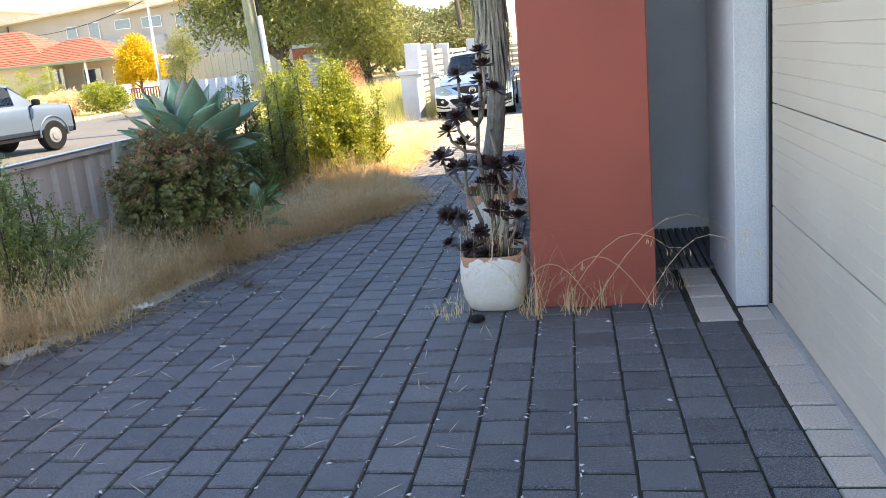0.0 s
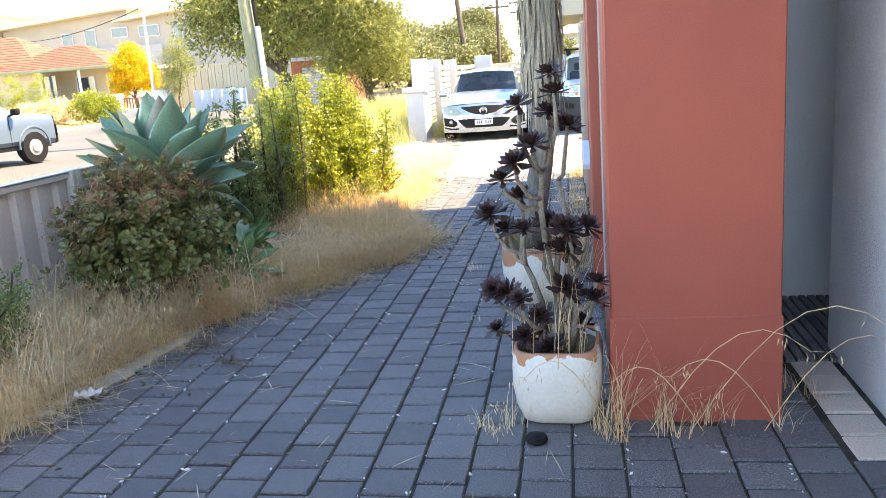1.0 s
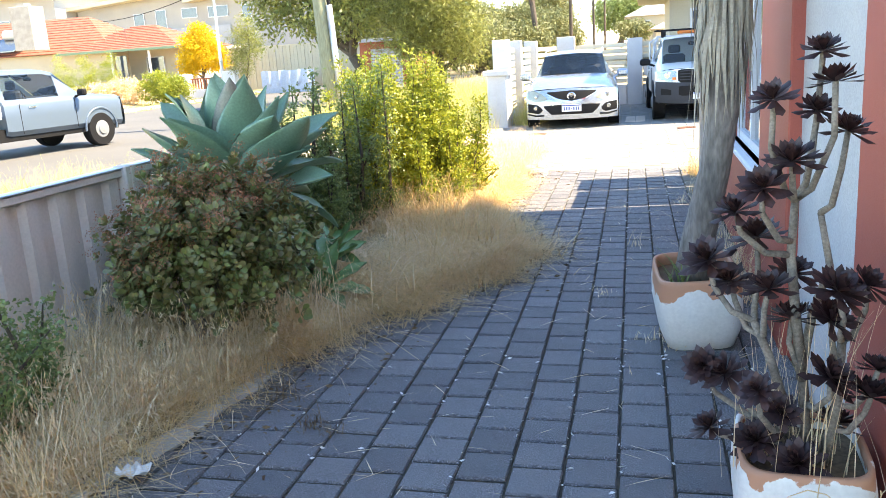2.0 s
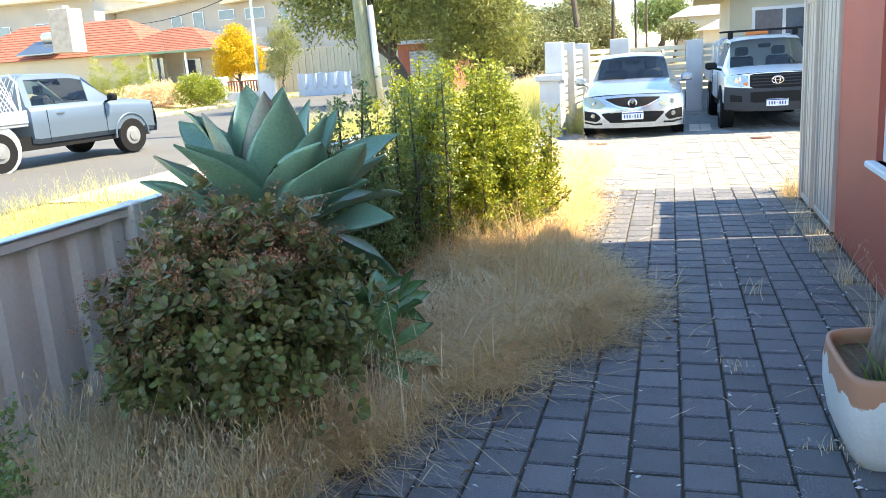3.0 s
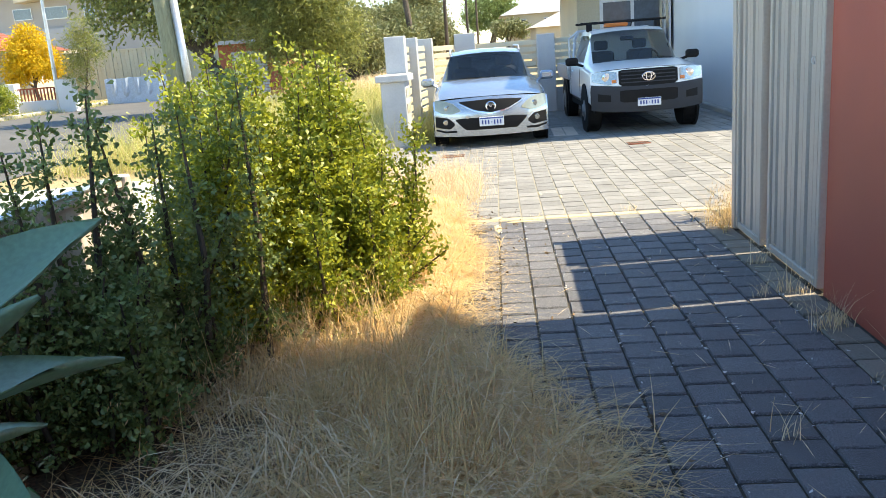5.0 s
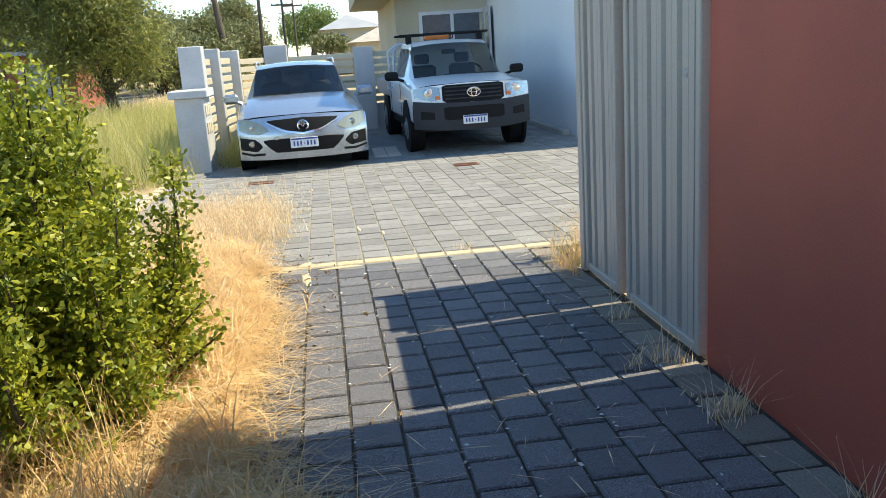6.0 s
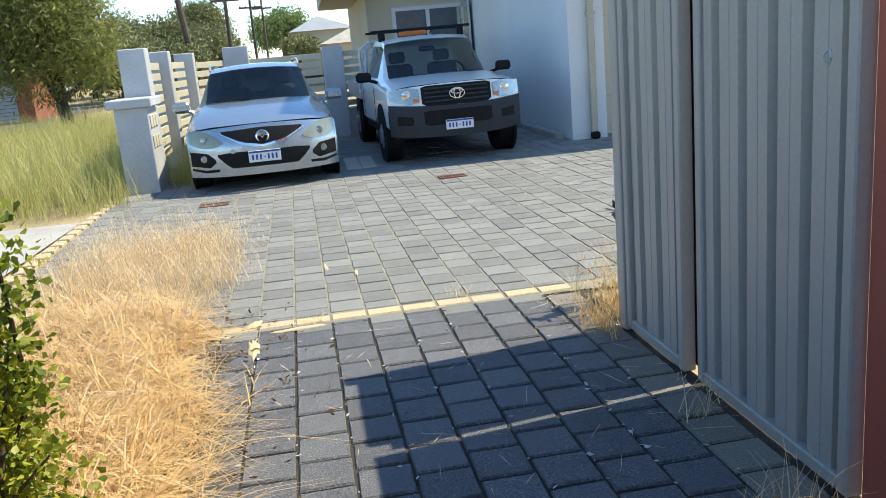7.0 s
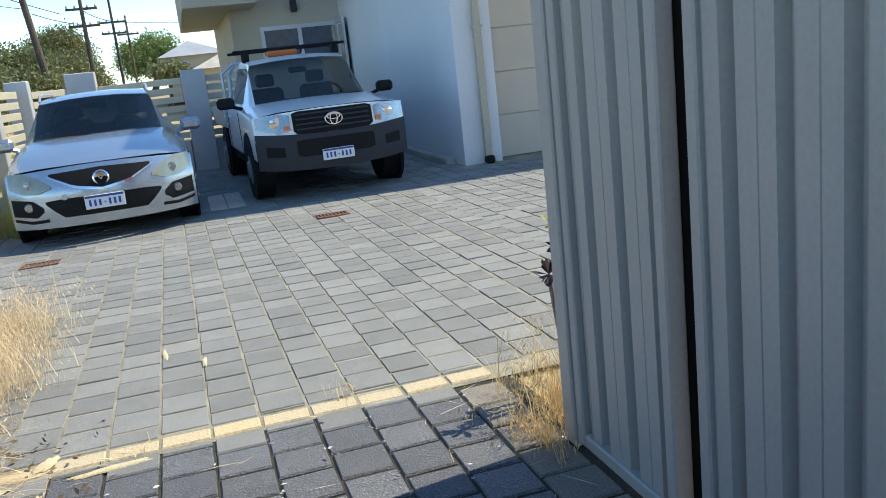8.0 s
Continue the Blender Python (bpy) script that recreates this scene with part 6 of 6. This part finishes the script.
for i, (hx, hz) in enumerate(HEADS):
    hy = rng.uniform(-0.17, 0.08)
    r0 = Vector(min((q for q in JOINTS if q[2] < hz - 0.08 or q[2] < 0.08), key=lambda q: (q[0] - hx) ** 2 + (q[2] - hz + 0.16) ** 2))
    tip = Vector((hx, hy, hz))
    out = tip - r0
    m1 = r0 + Vector((out.x * 0.45, out.y * 0.5, out.z * 0.15 - 0.01))
    m2 = r0 + Vector((out.x * 0.9, out.y * 0.9, out.z * 0.55)) + Vector(rng.normal(0, 0.008, 3))
    part("stem", Geo().tube([r0, m1, m2, tip], [0.011, 0.010, 0.009, 0.008], 7), M_STEM, ae, smooth=True)
    ax = np.array((hx * 1.2 + rng.normal(0, 0.1), -0.25 + rng.normal(0, 0.2), 0.55))
    ax /= np.linalg.norm(ax)
    m = 44
    az = np.arange(m) * 2.4
    tilt = np.linspace(0.2, 1.75, m) + rng.normal(0, 0.12, m)
    a = np.cross(ax, (0.1, 1, 0.2))
    a /= np.linalg.norm(a)
    b = np.cross(ax, a)
    D = ax * np.cos(tilt)[:, None] + (np.outer(np.cos(az), a) + np.outer(np.sin(az), b)) * np.sin(tilt)[:, None]
    xx = np.cross(D, ax)
    xx /= np.linalg.norm(xx, axis=1, keepdims=True)
    R = np.stack([xx, D, np.cross(xx, D)], axis=2) * (np.linspace(0.05, 0.092, m) * rng.uniform(0.8, 1.15)).reshape(-1, 1, 1)
    tagged(part("rosette", scatter(*AL, R, np.tile(np.array(tip), (m, 1)) - D * 0.004), M_AEON, ae), kind="stuff")
# dry grass in the pot
for i in range(60):
    v, f, tips, out = blades(np.array([[rng.normal(0, 0.09), rng.normal(0, 0.12), 0.0]]), rng.uniform(0.2, 0.65, 1), rng.uniform(0.05, 0.5, 1), rng.uniform(0.0015, 0.003, 1))
    part("dry_stalk", (v, f), M_STRAW_P, ae, "dry grass stalk")

yu = thing("yucca", "leaning yucca trunk under a skirt of dead hanging leaves", "yucca", pose(-0.72, 6.61, 0.33))
TR = [Vector(q) for q in ((0, 0, 0), (0.02, -0.03, 0.25), (0.09, -0.08, 0.6), (0.13, -0.12, 0.95), (0.12, -0.12, 1.5), (0.12, -0.12, 2.3))]
part("trunk", Geo().tube(TR, [0.11, 0.085, 0.075, 0.075, 0.08, 0.08], 14), M_TRUNK, yu, smooth=True)
m = 520
s = rng.uniform(1.25, 2.4, m)
az = rng.uniform(0, math.tau, m)
V, F, off = [], [], 0
L = rng.uniform(0.25, 0.6, m)
top = np.stack([0.12 + 0.075 * np.cos(az), -0.12 + 0.075 * np.sin(az), np.maximum(s, 0.9)], 1)
o = np.stack([np.cos(az), np.sin(az), np.zeros(m)], 1)
sd = np.stack([-np.sin(az), np.cos(az), np.zeros(m)], 1) * rng.uniform(0.006, 0.012, m)[:, None]
flare = rng.uniform(0.01, 0.085, m)[:, None]
lv = []
for q, w in ((0, 0.6), (0.12, 1.0), (0.5, 0.9), (1.0, 0.12)):
    c = top + o * flare * min(1, q * 4) ** 0.7 - np.array([0, 0, 1.0]) * (L * (q - 0.05))[:, None] + rng.normal(0, 0.010, (m, 3)) * q
    lv += [c - sd * w, c + sd * w]
v = np.stack(lv, 1)
f = np.array([(2 * k, 2 * k + 1, 2 * k + 3, 2 * k + 2) for k in range(3)])[None] + (np.arange(m) * 8)[:, None, None]
tagged(part("dead_leaves", (v.reshape(-1, 3), f.reshape(-1, 4)), M_THATCH, yu, "hanging dead grey-beige leaves"), kind="stuff")
m = 60
az = rng.uniform(0, math.tau, m)
v, f, tips, out = blades(np.stack([0.12 + 0.05 * np.cos(az), -0.12 + 0.05 * np.sin(az), np.full(m, 2.3)], 1), rng.uniform(0.4, 0.7, m), rng.uniform(0.4, 1.4, m), np.full(m, 0.018), az)
tagged(part("green_leaves", (v, f), M_LEAF_DG, yu, "narrow green leaf crown"), kind="stuff")
for i in range(14):
    v, f, tips, out = blades(np.array([[rng.normal(-0.08, 0.02), rng.normal(-0.16, 0.02), 0.0]]), rng.uniform(0.12, 0.28, 1), rng.uniform(0.2, 0.8, 1), np.full(1, 0.007))
    part("sprout_leaf", (v, f), M_LEAF_DG, yu, "green sprouting leaf blade")
# small aeonium past the gate
ga2 = thing("small_aeonium", "small aeonium with green and purple rosettes behind the gate", "succulent", pose(-0.14, 12.72, 0))
for x, y, z in ((0, 0, 0.62), (-0.05, 0.04, 0.5), (0.06, -0.03, 0.42), (-0.03, -0.05, 0.72), (0.05, 0.06, 0.3)):
    part("stem", Geo().tube([(0, 0, -0.02), (x * 0.6, y * 0.6, z * 0.5), (x, y, z)], 0.010, 6), M_STEM, ga2)
    m = 22
    D = rng.normal(size=(m, 3)) + np.array([-0.3, -0.3, 0.3])
    tagged(part("rosette", scatter(*AL, frames_for(m, D, rng.uniform(0.05, 0.08, m)), np.tile(np.array((x, y, z)), (m, 1))), M_AEON if z > 0.45 and z < 0.7 else M_LEAF_G, ga2), kind="stuff")

# ---- litter on the paving ----
m = 1500
y = rng.uniform(2.5, 13.5, m)
P = np.stack([np.array([edge_x(q) for q in y]) + rng.normal(0.12, 0.22, m), y, np.full(m, 0.012)], 1)
v, f = scatter(*LEAF, frames_for(m, np.concatenate([rng.normal(size=(m, 2)), rng.normal(0, 0.12, (m, 1))], 1), rng.uniform(0.015, 0.05, m)), P)
tagged(part("leaf_litter", (v, f), M_LITTER), "dry brown leaf litter along the grass edge", "leaf litter", kind="stuff")
m = 1500
k = rng.integers(-7, 9, m)
P = np.stack([np.zeros(m), rng.uniform(1.5, 13, m), np.full(m, 0.004)], 1)
P[:, 0] = -1.30 + 0.2055 * k - 0.014 * (P[:, 1] - 6.5) + rng.normal(0, 0.012, m)
P = P[(P[:, 0] > [edge_x(q) for q in P[:, 1]]) & ((P[:, 0] < -0.36) | (P[:, 1] < 4.4))]
m = len(P)
v, f = scatter(*LEAF, frames_for(m, np.concatenate([rng.normal(size=(m, 2)), rng.normal(0, 0.1, (m, 1))], 1), rng.uniform(0.008, 0.032, m)), P)
tagged(part("pale_debris", (v, f), M_PALE), "small pale husks and petals in the joints", "debris", kind="stuff")
m = 420
P = np.stack([rng.uniform(-2.7, -0.4, m), rng.uniform(2.5, 13.2, m), np.full(m, 0.006)], 1)
P = P[P[:, 0] > [edge_x(q) for q in P[:, 1]]]
m = len(P)
SLIM = ([(0, 0, 0), (0.012, 0.5, 0.01), (0, 1, 0.0), (-0.012, 0.5, 0.01)], [(0, 1, 2, 3)])
v, f = scatter(*SLIM, frames_for(m, np.concatenate([rng.normal(size=(m, 2)), rng.normal(0, 0.06, (m, 1))], 1), rng.uniform(0.05, 0.2, m), (0, 0, 1)), P)
tagged(part("loose_straw", (v, f), M_STRAW_P), "loose dry straw lying on the paving", "straw", kind="stuff")
lt = thing("crumpled_paper", "crumpled pale scrap of paper on the grass edge", "litter", pose(-2.96, 4.8, 0.03))
part("scrap", Geo().grid([[(i * 0.022 - 0.06, j * 0.022 - 0.04, 0.012 * rng.normal() + 0.02) for i in range(7)] for j in range(5)]), M_PALE, lt)
for x, y in ((-2.92, 17.70), (-0.25, 17.86)):
    dr = thing("drain_grate", "small rusty brown drain grate flush in the paving", "drain", group="drain grates")
    part("frame", Geo().box(x - 0.16, x + 0.16, y - 0.10, y - 0.08, -0.02, 0.012).box(x - 0.16, x + 0.16, y + 0.08, y + 0.10, -0.02, 0.012), M_REDBRICK, dr)
    for i in range(9):
        part("bar", Geo().box(x - 0.155 + i * 0.036, x - 0.135 + i * 0.036, y - 0.08, y + 0.08, -0.02, 0.010), M_BARK, dr)
# pale sand washed out of the joints onto the sunny pavers
for x, y, a, b, turn in ((-2.22, 12.74, 0.030, 0.15, 8), (-2.24, 13.16, 0.03, 0.07, -20), (-1.98, 12.98, 0.14, 0.025, 4), (-2.45, 12.99, 0.10, 0.022, -3), (-1.80, 14.3, 0.014, 0.12, 6), (-1.60, 14.05, 0.014, 0.08, 0)):
    sp = thing("sand_spill", "pale yellow sand washed from a joint over the pavers", "sand", pose(x, y, 0.004, 0, 0, turn), group="sand spills")
    rim = []
    for k in range(28):
        r = 1 + 0.45 * noise.noise(Vector((math.cos(k * math.tau / 28) * 1.7, math.sin(k * math.tau / 28) * 1.7, x * 7))) + rng.normal(0, 0.10)
        rim.append((a * r * math.cos(k * math.tau / 28), b * r * math.sin(k * math.tau / 28)))
    part("sand", Geo().grid([[(px * q, py * q, h) for px, py in rim + rim[:1]] for q, h in ((1.0, -0.004), (0.9, 0.001), (0.5, 0.004), (0.02, 0.005))]), M_SPILL, sp, smooth=True)
bk = thing("dark_stone", "small dark stone before the planter", "stone", pose(-0.60, 4.36, 0.012))
part("stone", Geo().lathe([(0.02, -0.015), (0.05, 0.0), (0.045, 0.02), (0.01, 0.028)], (0, 0, 0), "z", 8), M_BLACK, bk)

# ---- paving ----
PITCH, ROW = 0.2055, 0.2165
SKEW = -0.014
paving = thing("paving", "charcoal square concrete pavers with sandy joints", "paving", kind="structure")
part("bed", Geo().add([(-4.4, -6, -0.0105), (1.06, -6, -0.0105), (1.06, 5.3, -0.0105), (0.44, 5.3, -0.0105), (0.44, 4.7, -0.0105), (-0.28, 4.7, -0.0105), (-0.28, 13.05, -0.0105), (-2.6, 13.05, -0.0105), (-2.6, 7.3, -0.0105), (-3.4, 4.1, -0.0105)], [tuple(range(10))]), M_SAND, paving)
part("drive_bed", Geo().add([(-4.1, 15.3, -0.006), (-2.6, 13.03, -0.006), (3.5, 13.03, -0.006), (3.5, 20.2, -0.006), (1.9, 26, -0.006), (-3.8, 26, -0.006)], [tuple(range(6))]), material("pale sand joints", (0.36, 0.32, 0.24), 0.95, vary=0.3, scale=5, fine=120, bump=0.4, other=(0.20, 0.18, 0.13)), paving)


def paver_shape(w, d, gap=0.0055, top=0.0, low=-0.03, ch=0.008):
    a, b = w / 2 - gap, d / 2 - gap - 0.004
    lo = [(-a, -b, low), (a, -b, low), (a, b, low), (-a, b, low)]
    md = [(x, y, top - ch) for x, y, _ in lo]
    hi = [(x * (1 - 0.6 * ch / a), y * (1 - 0.8 * ch / b), top) for x, y, _ in lo]
    faces = [(i, (i + 1) % 4, 4 + (i + 1) % 4, 4 + i) for i in range(4)] + [(4 + i, 4 + (i + 1) % 4, 8 + (i + 1) % 4, 8 + i) for i in range(4)] + [(8, 9, 10, 11)]
    return lo + md + hi, faces


def paver_mesh(name, w, d, mat):
    me = bpy.data.meshes.new(name)
    v, f = paver_shape(w, d)
    me.from_pydata(v, [], f)
    me.materials.append(mat)
    return me


ONE = paver_mesh("paver", PITCH, ROW, M_PAVER)
WIDE = paver_mesh("wide_cream_paver", 0.21, ROW, M_CREAM)
CREAM = paver_mesh("cream_paver", PITCH, ROW, M_CREAM)
CREAM_W = paver_mesh("garage_cream_paver", 0.20, ROW, M_CREAM)
CREAM_N = paver_mesh("narrow_cream_paver", 0.175, ROW, M_CREAM)
cells, drive, cuts = [], [], []
BAND_Y = 13.115


def column_x(k, y):
    """Centre of a column of pavers; the columns lean a little from the wall, and open out by the garage."""
    x = -1.30 + PITCH * (k + 0.5) + SKEW * (y - 6.5)
    return x * 1.06 if x > 0 else x


for k in range(-19, 11):
    shift = 7.80 + (0.5 * ROW if k % 2 == 0 else 0) + rng.normal(0, 0.012)
    for j in range(-62, 90):
        cy = shift + j * ROW
        cx = column_x(k, cy)
        if cy < BAND_Y - 0.18:
            if cy < -5 or cx < edge_x(cy) - (0.02 if cy < 6.1 else 0.35) or cx < -4.0:
                continue
            if cy < 4.15:
                ok = cx < 0.80
            elif cy < 4.58:
                ok = cx < 0.56
            else:
                ok = k < 4 or (k == 4 and cy < 7.35 and cx < -0.34) or (0.44 < cx < 0.60 and cy < 5.4)
            if ok:
                cells.append((cx, cy))
                if cy + ROW >= BAND_Y - 0.18:
                    d = BAND_Y - 0.066 - cy - ROW / 2
                    cuts.append((cx, cy + ROW / 2 + d / 2, d))
        elif cy > BAND_Y + 0.18 and cy < 25.2:
            if cx > edge_x(cy) - 0.15 if cy < 15.3 else cx > -4.1:
                drive.append((cx, cy))
                if cy - ROW <= BAND_Y + 0.18:
                    d = cy - ROW / 2 - BAND_Y - 0.066
                    cuts.append((cx, cy - ROW / 2 - d / 2, d))
for k in range(11, 26):
    shift = 7.80 + (0.5 * ROW if k % 2 == 0 else 0) + rng.normal(0, 0.012)
    for j in range(24, 90):
        cy = shift + j * ROW
        cx = -1.30 + PITCH * (k + 0.5) + SKEW * (cy - 6.5)
        if cy > BAND_Y and (cx < 1.85 or cy < 19.8):
            drive.append((cx, cy))


def tile_pose(cx, cy):
    return pose(cx, cy, rng.normal(0, 0.0014), rng.normal(0, 0.33), rng.normal(0, 0.33), rng.choice((0, 180)) + rng.normal(0, 0.5))


near = [c for c in cells if -2.65 < c[0] < -0.4 and 3.4 < c[1] < 9.4]
near = near[:300]
chosen = set(near)
for c in near:
    p = new("paver", ONE)
    p.parent = paving
    p.matrix_basis = tile_pose(*c)


def joined(cells, w, d, ch=0.008):
    sv, sf = paver_shape(w, d, ch=ch)
    sv = np.array(sv)
    V = []
    for c in cells:
        m = np.array(tile_pose(*c) @ (Matrix.Diagonal((1.06, 1, 1, 1)) if 0 < c[0] < 0.8 and c[1] < 5.5 else Matrix.Identity(4)))
        V.append(sv @ m[:3, :3].T + m[:3, 3])
    v = np.concatenate(V)
    f = np.concatenate([np.array(sf) + 12 * i for i in range(len(cells))])
    return v, f


g = Geo()
for cx, cy, d in cuts:
    if d > 0.03:
        v, f = paver_shape(PITCH, d)
        g.add([(x + cx, y + cy, z) for x, y, z in v], f)
tagged(part("cut_pavers", g, M_DRIVE, paving), kind="stuff")
tagged(part("pavers", joined([c for c in cells if c not in chosen], PITCH, ROW), M_PAVER_J, paving), kind="stuff")
tagged(part("drive_pavers", joined(drive, PITCH, ROW, 0.004), M_DRIVE, paving, "weathered grey driveway pavers"), kind="stuff")
# lighter course along the wall and gate, cream course across the drive and at the garage
BORDER = paver_mesh("border_paver", PITCH, ROW, M_BORDER)
for i in range(26):
    y = 7.47 + i * ROW
    p = new("border_paver", BORDER)
    p.parent, p.matrix_basis = paving, pose(column_x(4, y), y, rng.normal(0, 0.002), 0, 0, rng.normal(0, 0.6))
BAND = bpy.data.meshes.new("band_paver")
bv, bf = paver_shape(PITCH, 0.125)
BAND.from_pydata(bv, [], bf)
BAND.materials.append(M_BAND)
for k in range(-6, 5):
    p = new("cream_paver", BAND)
    p.parent, p.matrix_basis = paving, pose(column_x(k, BAND_Y), BAND_Y, rng.normal(0, 0.002), 0, 0, rng.normal(0, 0.6))
for i in range(1, 24):
    p = new("cream_paver", CREAM_W)
    p.parent, p.matrix_basis = paving, pose(0.957, 4.34 - i * ROW, rng.normal(0, 0.002), 0, 0, rng.normal(0, 0.6))
p = new("cream_paver", CREAM_N)
p.parent, p.matrix_basis = paving, pose(0.955, 4.34, 0)
for i in range(5):
    p = new("cream_paver", WIDE)
    p.parent, p.matrix_basis = paving, pose(0.745, 4.34 + i * ROW, rng.normal(0, 0.002), 0, 0, rng.normal(0, 0.6))
for i in range(15):
    y = 15.2 + i * 0.26
    p = new("cream_paver", BAND)
    p.parent, p.matrix_basis = paving, pose(-4.22, y, 0.0, 0, 0, 92)
for i in range(6):
    for j in range(2):
        p = new("cream_paver", CREAM)
        p.parent, p.matrix_basis = paving, pose(-1.28 + j * PITCH, 19.5 + i * ROW, 0.006, 0, 0, 0)
# stone edging by the grass
for i in range(11):
    y = 3.5 + i * 0.27
    e = thing("edging_stone", "worn pale edging stone half buried in soil", "stone", pose(edge_x(y) - 0.03 + rng.normal(0, 0.012), y, 0.0, 0, rng.normal(0, 3), -math.degrees(math.atan((edge_x(y + 0.13) - edge_x(y - 0.13)) / 0.26)) + rng.normal(0, 4)), group="edging stones")
    part("stone", Geo().box(-0.058, 0.058, -0.125, 0.125, -0.03, 0.020, 0.012), M_CONC, e)
